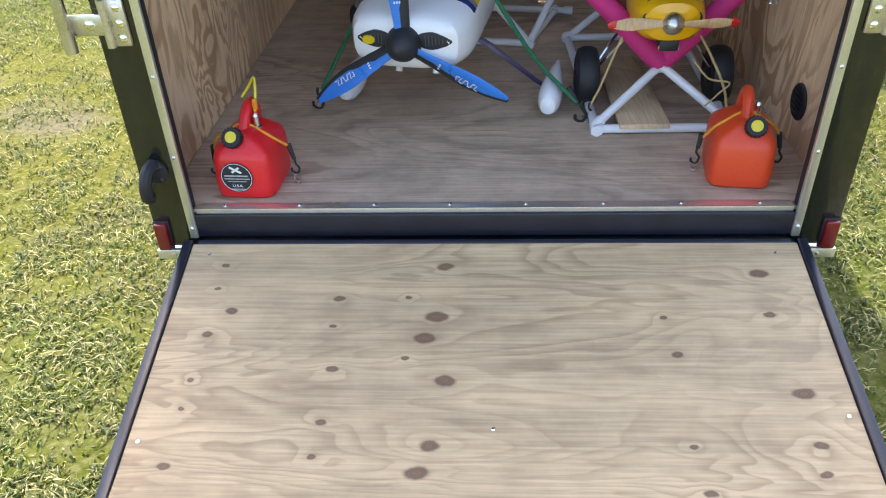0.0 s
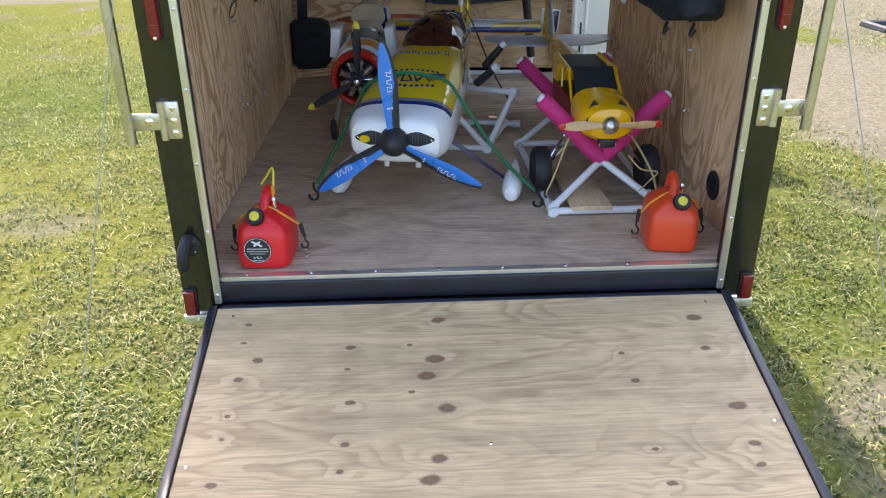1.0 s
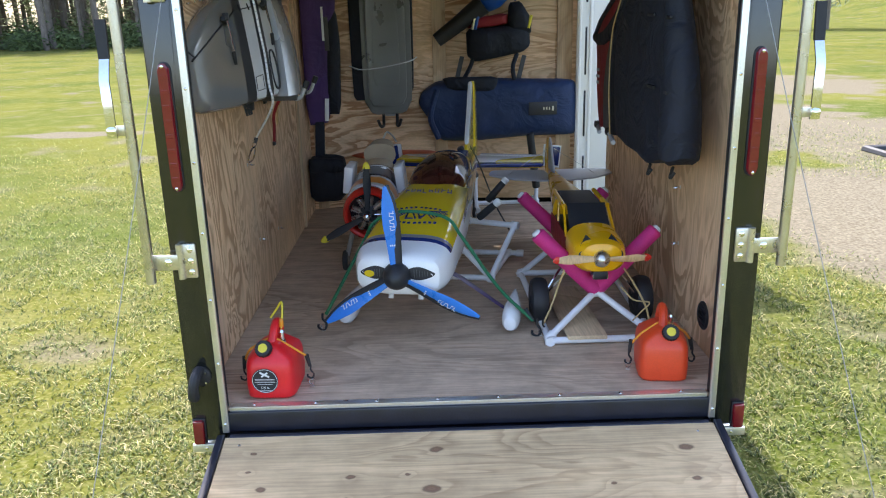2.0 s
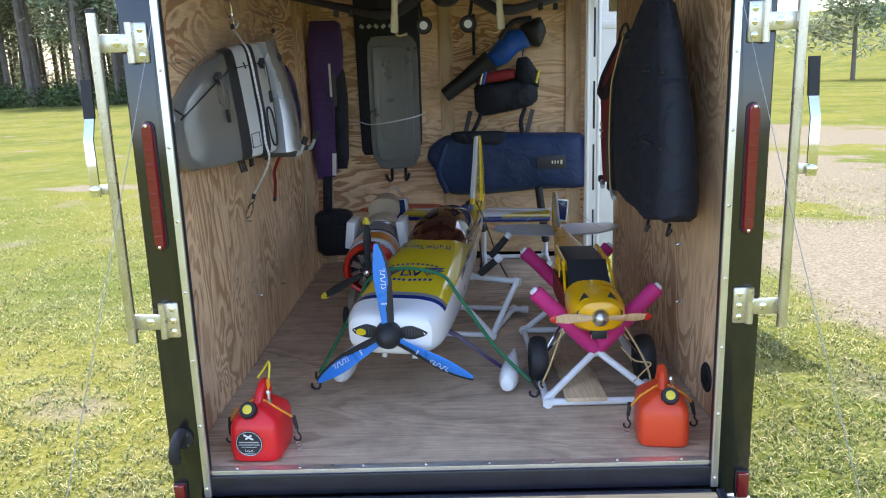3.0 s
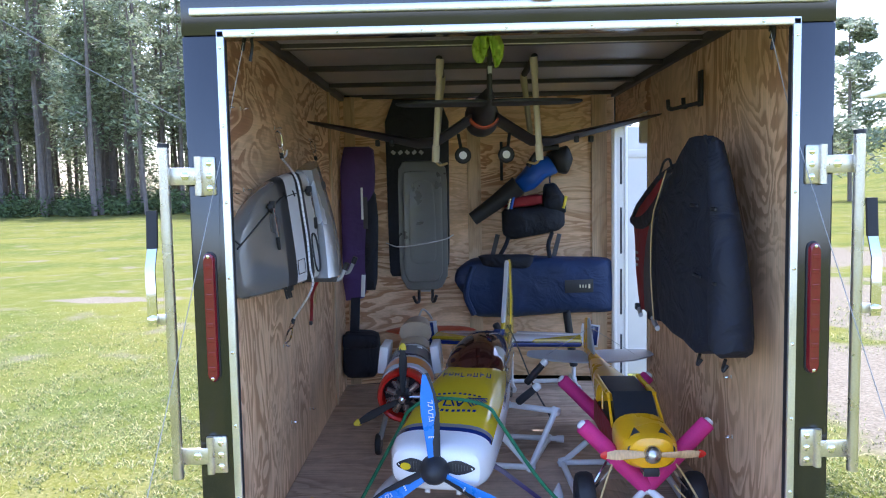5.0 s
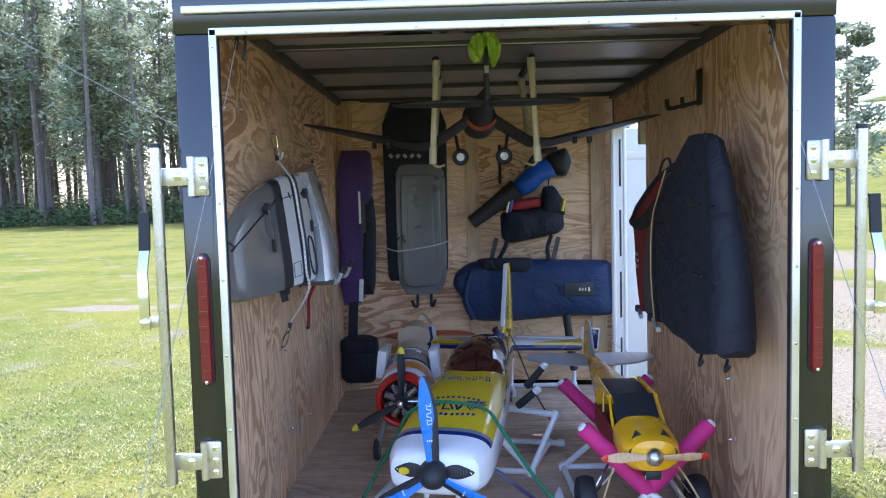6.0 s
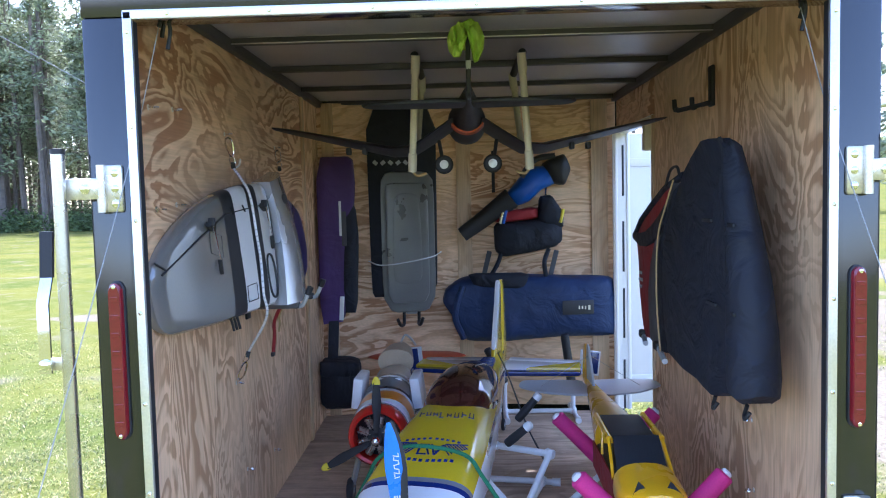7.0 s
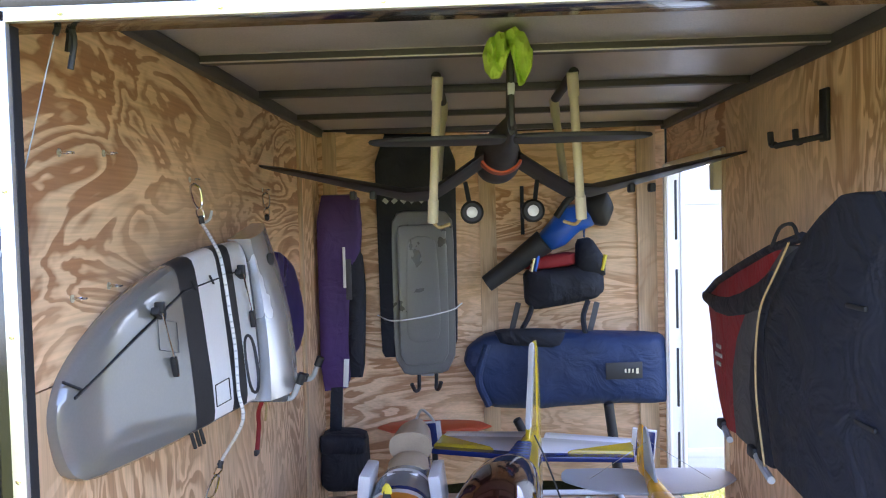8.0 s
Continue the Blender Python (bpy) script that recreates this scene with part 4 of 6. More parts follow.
def slab(bm, outline, thick, m=None, rounds=1):
    """A thin wing, fin or panel: outline in (x, y), rounded edge, thickness along z."""
    loop = smooth_loop(outline, rounds) if rounds else [Vector((*q, 0)) for q in outline]
    mid = sum(loop, Vector()) / len(loop)
    m = m if m is not None else Matrix.Identity(4)
    rings = []
    for f, z in ((0.90, -0.5), (0.98, -0.35), (1.0, 0.0), (0.98, 0.35), (0.90, 0.5)):
        rings.append([m @ Vector(((mid + (q - mid) * f).x, (mid + (q - mid) * f).y, z * thick)) for q in loop])
    return skin(bm, rings)


FIN = Matrix.Rotation(radians(90), 4, "Y")   # lays (x, y) outlines upright: x becomes -z


def wheel(parent, p, r, w, hub=None):
    prof = [(r * 0.45, -w * 0.4), (r * 0.72, -w / 2), (r * 0.92, -w * 0.42), (r, -w * 0.18), (r, w * 0.18), (r * 0.92, w * 0.42), (r * 0.72, w / 2), (r * 0.45, w * 0.4)]
    wh = part("wheel", lathe(B(), prof, toward(p, (1, 0, 0)), 24), M_rubber, parent)
    part("wheel_hub", lathe(B(), ((r * 0.45, -w * 0.42), (r * 0.2, -w * 0.5), (r * 0.2, w * 0.5), (r * 0.45, w * 0.42)), toward(p, (1, 0, 0)), 16), hub or M_white, wh)


def aerobat():
    t = thing("model_aeroplane", "large yellow, white and blue aerobatic model aeroplane with blue three-blade propeller", "model aeroplane", pose(-0.258, 0.335, H0, 0, 0, -11.2), "model aeroplanes")
    zc = 0.314
    n = 36
    secs = ((0.075, 0.313, 0.095, 0.042), (0.080, 0.312, 0.135, 0.062), (0.092, 0.311, 0.158, 0.077), (0.120, 0.310, 0.172, 0.087), (0.16, 0.311, 0.184, 0.094),
            (0.205, 0.314, 0.189, 0.099), (0.230, 0.317, 0.190, 0.102), (0.252, 0.320, 0.190, 0.105), (0.55, 0.346, 0.184, 0.134), (0.80, 0.360, 0.165, 0.150), (1.05, 0.365, 0.145, 0.152),
            (1.35, 0.372, 0.115, 0.145), (1.65, 0.382, 0.082, 0.115), (1.95, 0.392, 0.05, 0.085), (2.15, 0.398, 0.02, 0.065))

    def mat(i, j):
        a = (j + 0.5) / n * 360
        up = 24 < a < 156
        if secs[i + 1][0] <= 0.210:
            return 0
        if secs[i + 1][0] <= 0.235:
            return 2 if up else 0
        if secs[i + 1][0] <= 0.255:
            return 3 if up else 0
        if up:
            return 1
        return 3 if (14 < a < 24 or 156 < a < 166) and secs[i][0] > 0.5 else 0
    bm = skin(B(), [oval(y, z, hw, hh, n, 3.3 if y < 0.9 else 2.5) for y, z, hw, hh in secs], mat=mat)
    fus = part("fuselage", bm, [M_white, M_yellow, M_blue, M_silver], t, "glossy white cowl, yellow top deck, blue band")
    # cooling openings each side of the spinner
    for s in (-1, 1):
        bm = B()
        rim = []
        for f, out in ((1.0, -0.004), (1.0, 0.0012), (0.93, 0.0018)):
            ring = []
            for a in (2 * math.pi * k / 28 for k in range(28)):
                x = 0.088 + f * 0.055 * math.cos(a)
                nose = 0.075 if x < 0.093 else 0.075 + 0.125 * (x - 0.093) if x < 0.133 else 0.080 + 0.52 * (x - 0.133)
                ring.append(Vector((s * x, nose - out, zc + 0.010 - 0.05 * max(0.0, x - 0.09) + f * 0.025 * math.sin(a) * (1.05 - 8.0 * max(0.0, x - 0.085)))))
            rim.append(ring)
        skin(bm, rim)
        o = part("air_inlet", bm, M_dark, fus, "dark oval cooling inlet")
        for k in range(6):
            box(bm := B(), (s * (0.066 + 0.010 * k), 0.0735 + 0.0005 * k, zc + 0.010), (0.0016, 0.006, 0.032 - 0.0034 * k))
            part("cooling_fin", bm, M_greycloth, o)
        if s < 0:
            skin(bm := B(), [[Vector((-0.106 + f * 0.021 * math.cos(a), y, zc + 0.005 + f * 0.014 * math.sin(a))) for a in (2 * math.pi * k / 16 for k in range(16))] for f, y in ((1.0, 0.078), (0.9, 0.0718))])
            part("inlet_duct", bm, M_yellow, o, "yellow duct inside the inlet")
    # spinner
    sp = Vector((0, 0.075, zc))
    part("spinner", lathe(B(), ((0.050, -0.012), (0.053, 0.0), (0.050, 0.022), (0.040, 0.045), (0.025, 0.063), (0.010, 0.073), (0.001, 0.075)), toward(sp, (0, -1, 0)), 28), M_dark, t, "dark carbon spinner")
    propeller(t, sp + Vector((0, -0.012, 0)), (-3, 117, 237), 0.342, 0.056, M_prop, None, M_white, edge=M_dark)
    # canopy
    bm = skin(B(), [oval(y, z, hw, hh, 28, 2.1) for y, z, hw, hh in ((0.77, 0.47, 0.03, 0.02), (0.80, 0.475, 0.095, 0.045), (0.87, 0.475, 0.130, 0.088), (0.98, 0.475, 0.140, 0.122), (1.12, 0.47, 0.136, 0.135), (1.26, 0.465, 0.120, 0.122), (1.40, 0.46, 0.094, 0.092), (1.52, 0.46, 0.06, 0.055))])
    part("canopy", bm, M_glass, t, "dark smoked glossy canopy")
    # stripes on the turtle deck
    for k in range(7):
        y = 1.50 + 0.035 * k
        box(bm := B(), (0, y, 0.485 + 0.0 * k), (0.10 - 0.006 * k, 0.010, 0.05), 0.01)
        part("deck_stripe", bm, M_blue, fus)
    def deck(x, y):
        """The height of the top deck."""
        for (y0, z0, w0, h0), (y1, z1, w1, h1) in zip(secs, secs[1:]):
            if y <= y1:
                k = (y - y0) / (y1 - y0)
                z, w, h = z0 + (z1 - z0) * k, w0 + (w1 - w0) * k, h0 + (h1 - h0) * k
                return z + h * (1 - min(0.99, abs(x) / w) ** 3.3) ** (1 / 3.3) + 0.0008

    def stroke(bm, x, y, w, h, turn=0.0):
        tilt = Matrix.Rotation(math.atan2(deck(x, y + 0.02) - deck(x, y - 0.02), 0.04), 4, "X") @ Matrix.Rotation(-math.atan2(deck(x + 0.01, y) - deck(x - 0.01, y), 0.02), 4, "Y")
        box(bm, (x, y, deck(x, y)), (w, h, 0.002), turn=tilt @ Matrix.Rotation(turn, 4, "Z"))
    # plain marks where the deck carries writing
    bm = B()
    for k in range(8):
        x, y = -0.094 + 0.027 * k, 0.695 + 0.006 * abs(k - 3.5)
        h = 0.046 if k in (0, 3, 5, 6, 7) else 0.030
        for dx in (-0.007, 0.007)[:2 if k % 3 else 1]:
            stroke(bm, x + dx, y, 0.0042, h, 0.12)
        stroke(bm, x, y - h * 0.42 if k % 2 else y + h * 0.05, 0.017, 0.0045)
    part("deck_mark", bm, M_blue, fus)
    bm = B()
    for s in (-1, 1):
        for k in range(8):
            stroke(bm, s * (0.058 + 0.0085 * k), 0.425 + 0.006 * k, 0.0045, 0.070 - 0.006 * k, s * (0.55 + 0.05 * k))
        stroke(bm, s * 0.088, 0.470, 0.080, 0.005, s * 0.25)
        for k in range(5):
            stroke(bm, s * (0.012 + 0.020 * k), 0.500 - 0.003 * k, 0.011, 0.012)
            stroke(bm, s * (0.012 + 0.020 * k), 0.352 + 0.003 * k, 0.012, 0.016)
    for x, lean in ((-0.034, 0.0), (-0.006, 0.35), (0.014, 0.30), (0.036, -0.30)):
        stroke(bm, x, 0.425, 0.0075, 0.072, lean)
    for y in (0.394, 0.456):
        stroke(bm, -0.020, y, 0.034, 0.0075)
    stroke(bm, 0.026, 0.415, 0.022, 0.006)
    part("deck_badge", bm, M_blue, fus)
    for s in (-1, 1):
        box(bm := B(), (s * 0.172, 0.62, 0.34), (0.012, 0.05, 0.03), 0.004)
        part("side_vent", bm, M_dark, fus)
        # gear
        leg = part("gear_leg", skin(B(), [[Vector((s * x + 0.24 * (x - 0.1), y - 0.30 * (x - 0.1) + dy, z + dz)) for dy, dz in ((-w, 0), (0, 0.006), (w, 0), (0, -0.006))] for x, y, z, w in ((0.10, 0.46, 0.225, 0.030), (0.17, 0.46, 0.185, 0.026), (0.30, 0.46, 0.090, 0.020), (0.345, 0.46, 0.062, 0.016))]), M_purple, t, "violet carbon gear leg")
        bm = skin(B(), [oval(y - 0.078, z, hw, hh, 20, 2.2, s * 0.343 + 0.058) for y, z, hw, hh in ((0.355, 0.052, 0.006, 0.008), (0.363, 0.053, 0.024, 0.028), (0.385, 0.055, 0.034, 0.042), (0.43, 0.058, 0.039, 0.050), (0.48, 0.060, 0.037, 0.052), (0.55, 0.066, 0.026, 0.046), (0.61, 0.078, 0.012, 0.034), (0.64, 0.090, 0.003, 0.014))])
        part("wheel_pant", bm, M_white, leg, "white teardrop wheel pant")
        prof = [(0.02, -0.012), (0.042, -0.013), (0.046, 0), (0.042, 0.013), (0.02, 0.012)]
        part("tyre", lathe(B(), prof, toward((s * 0.343 + 0.058, 0.372, 0.046), (1, 0, 0)), 20), M_rubber, leg)
        part("exhaust_stub", tube(B(), ((s * 0.06, 0.22, 0.22), (s * 0.06, 0.20, 0.175)), 0.011, 10), M_white, t)
        # tail plane: blue leading edge, yellow flash, dark blue end plates
        lift = Matrix.Translation((0, 0, 0.392))
        tp = part("tail_plane", slab(B(), [(s * 0.015, 1.905), (s * 0.445, 1.945), (s * 0.445, 2.10), (s * 0.015, 2.14)], 0.030, lift, 0), M_white, t)
        part("leading_edge", slab(B(), [(s * 0.03, 1.850), (s * 0.445, 1.895), (s * 0.445, 1.950), (s * 0.03, 1.910)], 0.022, lift, 0), M_blue, tp)
        part("elevator", slab(B(), [(s * 0.03, 2.135), (s * 0.445, 2.095), (s * 0.445, 2.20), (s * 0.03, 2.25)], 0.018, lift, 0), M_white, tp)
        part("flash", slab(B(), [(s * 0.16, 1.915), (s * 0.443, 1.942), (s * 0.443, 2.09)], 0.050, lift, 0), M_yellow, tp)
        part("end_plate", box(B(), (s * 0.485, 2.06, 0.418), (0.105, 0.02, 0.130), 0.003, Matrix.Rotation(s * 0.10, 4, "Y")), M_white, tp)
        part("end_panel", box(B(), (s * 0.492, 2.048, 0.420), (0.078, 0.01, 0.112), 0.002, Matrix.Rotation(s * 0.10, 4, "Y")), M_blue, tp)
    fin = part("fin", slab(B(), [(-0.44, 1.80), (-0.70, 1.98), (-0.84, 2.05), (-0.85, 2.10), (-0.44, 2.10)], 0.020, FIN, 1), M_yellow, t)
    part("fin_edge", slab(B(), [(-0.52, 1.845), (-0.72, 1.975), (-0.862, 2.04), (-0.862, 2.075), (-0.70, 2.02), (-0.50, 1.90)], 0.024, FIN, 1), M_white, fin)
    part("rudder", slab(B(), [(-0.36, 2.11), (-0.86, 2.11), (-0.85, 2.22), (-0.36, 2.30)], 0.018, FIN, 1), M_yellow, fin)
    part("tail_wheel_leg", tube(B(), ((0, 2.05, 0.35), (0, 2.13, 0.12), (0, 2.15, 0.04)), 0.006, 6), M_dark, t)
    wheel(t, (0, 2.16, 0.033), 0.033, 0.02)
    return t


aerobat()


def racer():
    """The red-cowled radial-engined model, its wings off."""
    t = thing("model_aeroplane", "orange and silver model aeroplane with red ring cowl and black propeller", "model aeroplane", pose(-0.422, 1.28, H0, 0, 0, -2.5), "model aeroplanes")
    zc = 0.318
    prof = ((0.112, 0.13), (0.126, 0.10), (0.130, 0.05), (0.124, 0.012), (0.113, 0.0), (0.102, 0.008), (0.098, 0.03), (0.098, 0.10))
    part("cowl", lathe(B(), [(r, -h) for r, h in prof], toward((0, 0.05, zc), (0, -1, 0)), 32), M_red, t, "glossy red ring cowl")
    eng = part("engine", lathe(B(), ((0.028, 0.05), (0.045, 0.04), (0.06, 0.0), (0.098, -0.02), (0.098, -0.04)), toward((0, 0.11, zc), (0, -1, 0)), 24), M_dark, t)
    for k in range(9):
        a = 2 * math.pi * k / 9
        d = Vector((math.cos(a), 0, math.sin(a)))
        c = Vector((0, 0.08, zc))
        part("cylinder", lathe(B(), [((0.017 if i % 2 else 0.013), 0.040 + 0.006 * i) for i in range(9)], toward(c, d), 10), M_steel, eng)
        part("pushrod", tube(B(), (c + d * 0.03 + Vector((0, -0.02, 0)), c + d * 0.085 + Vector((0, -0.02, 0))), 0.0025, 5), M_chrome, eng)
    part("spinner", lathe(B(), ((0.020, -0.01), (0.020, 0.012), (0.014, 0.026), (0.004, 0.032)), toward((0, 0.02, zc), (0, -1, 0)), 18), M_chrome, t, "polished hub nut")
    propeller(t, Vector((0, 0.03, zc)), (3, 123, 243), 0.262, 0.040, M_dark, M_cap, None, 0.03)
    secs = ((0.17, 0.125, 0.125), (0.20, 0.130, 0.132), (0.30, 0.132, 0.14), (0.33, 0.132, 0.142), (0.36, 0.130, 0.144), (0.46, 0.125, 0.146), (0.49, 0.122, 0.146), (0.62, 0.11, 0.14), (0.80, 0.085, 0.12), (1.0, 0.055, 0.09), (1.15, 0.03, 0.06))
    cols = {0.20: 2, 0.30: 1, 0.33: 2, 0.36: 3, 0.46: 0, 0.49: 2}
    bm = skin(B(), [oval(y, zc + 0.02 * (y > 0.4), hw, hh, 28, 2.3) for y, hw, hh in secs], mat=lambda i, j: cols.get(secs[i + 1][0], 0))
    fus = part("fuselage", bm, [M_silver, M_orange, M_white, M_blue], t, "orange band, then silver-grey body")
    part("cockpit", skin(B(), [oval(y, zc + 0.12, hw, hh, 20) for y, hw, hh in ((0.50, 0.02, 0.02), (0.54, 0.075, 0.05), (0.62, 0.085, 0.06), (0.72, 0.07, 0.045), (0.78, 0.02, 0.02))]), M_cone, t, "dull tan cockpit cover")
    part("roll_bar", box(B(), (0, 0.45, zc + 0.15), (0.12, 0.02, 0.02), 0.004), M_white, t)
    for s in (-1, 1):
        part("wing_stub", box(B(), (s * 0.135, 0.45, zc + 0.11), (0.045, 0.20, 0.14), 0.006, Matrix.Rotation(s * -0.12, 4, "Y")), M_white, t, "white wing root plate")
        leg = part("gear_leg", tube(B(), ((s * 0.09, 0.16, zc - 0.09), (s * 0.13, 0.17, 0.08)), 0.014, 10), M_silver, t)
        wheel(leg, (s * 0.14, 0.17, 0.052), 0.052, 0.03, M_silver)
    part("tail_cone", skin(B(), [oval(y, zc + 0.19 + 0.05 * (y - 0.8), hw, hh, 18) for y, hw, hh in ((0.70, 0.09, 0.06), (0.85, 0.07, 0.06), (0.97, 0.03, 0.035))]), M_cone, t, "bare tan tail cone")
    part("tail_hook", tube(B(), curve_pts(((0.0, 0.93, zc + 0.24), (0.02, 0.95, zc + 0.275), (0.05, 0.97, zc + 0.25), (0.07, 1.0, zc + 0.21)), 4), 0.006, 6), M_alu, t)
    wheel(t, (0, 1.12, 0.03), 0.03, 0.018)
    part("tail_leg", tube(B(), ((0, 1.08, zc - 0.06), (0, 1.12, 0.03)), 0.005, 6), M_dark, t)
    return t


racer()


def cub():
    t = thing("model_aeroplane", "small yellow high-wing model aeroplane with open black cabin and wooden propeller", "model aeroplane", pose(0.535, 0.44, H0, 0, 0, -1), "model aeroplanes")
    zc = 0.335
    n = 28
    cowl = ((0.035, 0.335, 0.035, 0.03), (0.045, 0.335, 0.075, 0.055), (0.07, 0.333, 0.098, 0.064), (0.12, 0.333, 0.108, 0.070), (0.20, 0.336, 0.108, 0.074), (0.26, 0.340, 0.104, 0.078))
    c = part("cowl", skin(B(), [oval(y, z, hw, hh, n, 2.6) for y, z, hw, hh in cowl]), M_cub, t, "bright yellow rounded cowl")
    for s in (-1, 1):
        bm = B()
        skin(bm, [[Vector((s * x, y, z + d)) for x, y, z in ((0.014, 0.062, 0.360), (0.050, 0.110, 0.389), (0.078, 0.068, 0.357))] for d in (0.0, 0.022)])
        part("top_vent", bm, M_dark, c, "black triangular vent")
        part("side_inlet", lathe(B(), ((0.017, 0), (0.017, 0.006)), toward((s * 0.068, 0.052, 0.345), (s * 0.4, -1, 0.1)), 16), M_dark, c)
    part("engine", box(B(), (0.0, 0.075, 0.262), (0.06, 0.06, 0.035), 0.008), M_dark, t)
    part("muffler", tube(B(), ((-0.03, 0.06, 0.256), (0.03, 0.06, 0.256)), 0.012, 10), M_chrome, t)
    part("spinner", lathe(B(), ((0.033, -0.005), (0.033, 0.008), (0.027, 0.022), (0.016, 0.034), (0.002, 0.039)), toward((0, 0.036, zc), (0, -1, 0)), 24), M_steel, t, "bare aluminium spinner")
    propeller(t, Vector((0, 0.03, zc)), (91, 271), 0.185, 0.036, M_wood, M_red, None, 0.022)
    # open cabin of yellow sticks with a black floor and seat
    part("cabin_floor", box(B(), (0, 0.48, 0.30), (0.18, 0.44, 0.09), 0.01), M_dark, t)
    for s in (-1, 1):
        part("side_panel", slab(B(), [(-0.25, 0.26), (-0.36, 0.26), (-0.35, 0.72), (-0.25, 0.72)], 0.008, Matrix.Translation((s * 0.098, 0, 0)) @ FIN, 0), M_redcloth if s < 0 else M_cub, t)
        part("strut", tube(B(), ((s * 0.100, 0.27, 0.36), (s * 0.092, 0.40, 0.455)), 0.006, 6), M_cub, t)
        part("strut", tube(B(), ((s * 0.092, 0.40, 0.455), (s * 0.090, 0.70, 0.455)), 0.010, 8), M_cub, t)
        part("strut", tube(B(), ((s * 0.096, 0.52, 0.36), (s * 0.091, 0.54, 0.455)), 0.005, 6), M_cub, t)
        # gear
        part("gear_strut", tube(B(), ((s * 0.07, 0.20, 0.27), (s * 0.20, 0.24, 0.10)), 0.005, 6), M_chrome, t)
        part("gear_strut", tube(B(), ((s * 0.07, 0.34, 0.27), (s * 0.20, 0.25, 0.10)), 0.005, 6), M_chrome, t)
        wheel(t, (s * 0.212, 0.245, 0.094), 0.094, 0.072, M_dark)
    part("windscreen", slab(B(), [(-0.085, 0.0), (0.085, 0.0), (0.08, 0.15), (-0.08, 0.15)], 0.006, Matrix.Translation((0, 0.28, 0.375)) @ Matrix.Rotation(radians(38), 4, "X"), 0), M_dark, t, "black windscreen panel")
    part("hatch", slab(B(), [(-0.075, 0.42), (0.075, 0.42), (0.075, 0.70), (-0.075, 0.70)], 0.012, Matrix.Translation((0, 0, 0.452)), 0), M_dark, t)
    part("seat", box(B(), (0, 0.50, 0.385), (0.05, 0.12, 0.09), 0.012), M_greycloth, t)
    secs = ((0.70, 0.345, 0.095, 0.095), (0.85, 0.352, 0.078, 0.080), (1.1, 0.362, 0.052, 0.058), (1.35, 0.37, 0.030, 0.042), (1.52, 0.375, 0.010, 0.032))
    part("rear_fuselage", skin(B(), [oval(y, z, hw, hh, 20, 3.2) for y, z, hw, hh in secs]), M_cub, t)
    part("deck_panel", slab(B(), [(-0.07, 0.71), (0.07, 0.71), (0.045, 1.05), (-0.045, 1.05)], 0.010, Matrix.Translation((0, 0, 0.436)) @ Matrix.Rotation(radians(-4), 4, "X"), 0), M_silver, t)
    for s in (-1, 1):
        part("tail_plane", slab(B(), [(s * 0.01, 1.30), (s * 0.22, 1.34), (s * 0.35, 1.46), (s * 0.33, 1.60), (s * 0.01, 1.62)], 0.012, Matrix.Translation((0, 0, 0.372)) @ Matrix.Rotation(-s * 0.02, 4, "Y"), 2), M_grey, t, "grey tail plane")
    fin = part("fin", slab(B(), [(-0.36, 1.28), (-0.50, 1.42), (-0.575, 1.50), (-0.575, 1.55), (-0.36, 1.55)], 0.012, FIN, 2), M_grey, t)
    part("rudder", slab(B(), [(-0.34, 1.56), (-0.575, 1.56), (-0.55, 1.66), (-0.36, 1.70)], 0.012, FIN, 2), M_cub, fin)
    for s in (-1, 1):
        part("brace_wire", tube(B(), ((0, 1.48, 0.53), (s * 0.25, 1.46, 0.375)), 0.0012, 4), M_wire, t)
    return t


cub()


def pipe_stand(name, label, m, pts, arms, material, caps=True, group="pipe stands"):
    """A stand of plastic pipe: pts are runs of pipe, arms are foam-sleeved pipes."""
    t = thing(name, label, "stand", m, group)
    for run in pts:
        part("pipe", tube(B(), run, 0.0138, 12), M_pvc, t)
        for p in (run[0], run[-1]):
            d = (Vector(run[1]) - Vector(run[0])).normalized()
            part("elbow", tube(B(), (Vector(p) - d * 0.018, Vector(p) + d * 0.018), 0.0185, 12), M_pvc, t)
    for a, b, r in arms:
        a, b = Vector(a), Vector(b)
        d = (b - a).normalized()
        mids = [a.lerp(b, k / 8) for k in range(9)]
        s = part("foam_sleeve", tube(B(), [a - d * 0.006] + mids + [b + d * 0.006], [r * 0.8] + [r * (1 + 0.04 * math.sin(7 * k)) for k in range(9)] + [r * 0.8], 16), material, t)
        if caps:
            part("end_cap", lathe(B(), ((0.019, -0.01), (0.019, 0.014), (0.012, 0.02)), toward(b, d), 14), M_white, s, "white pipe cap")
    return t


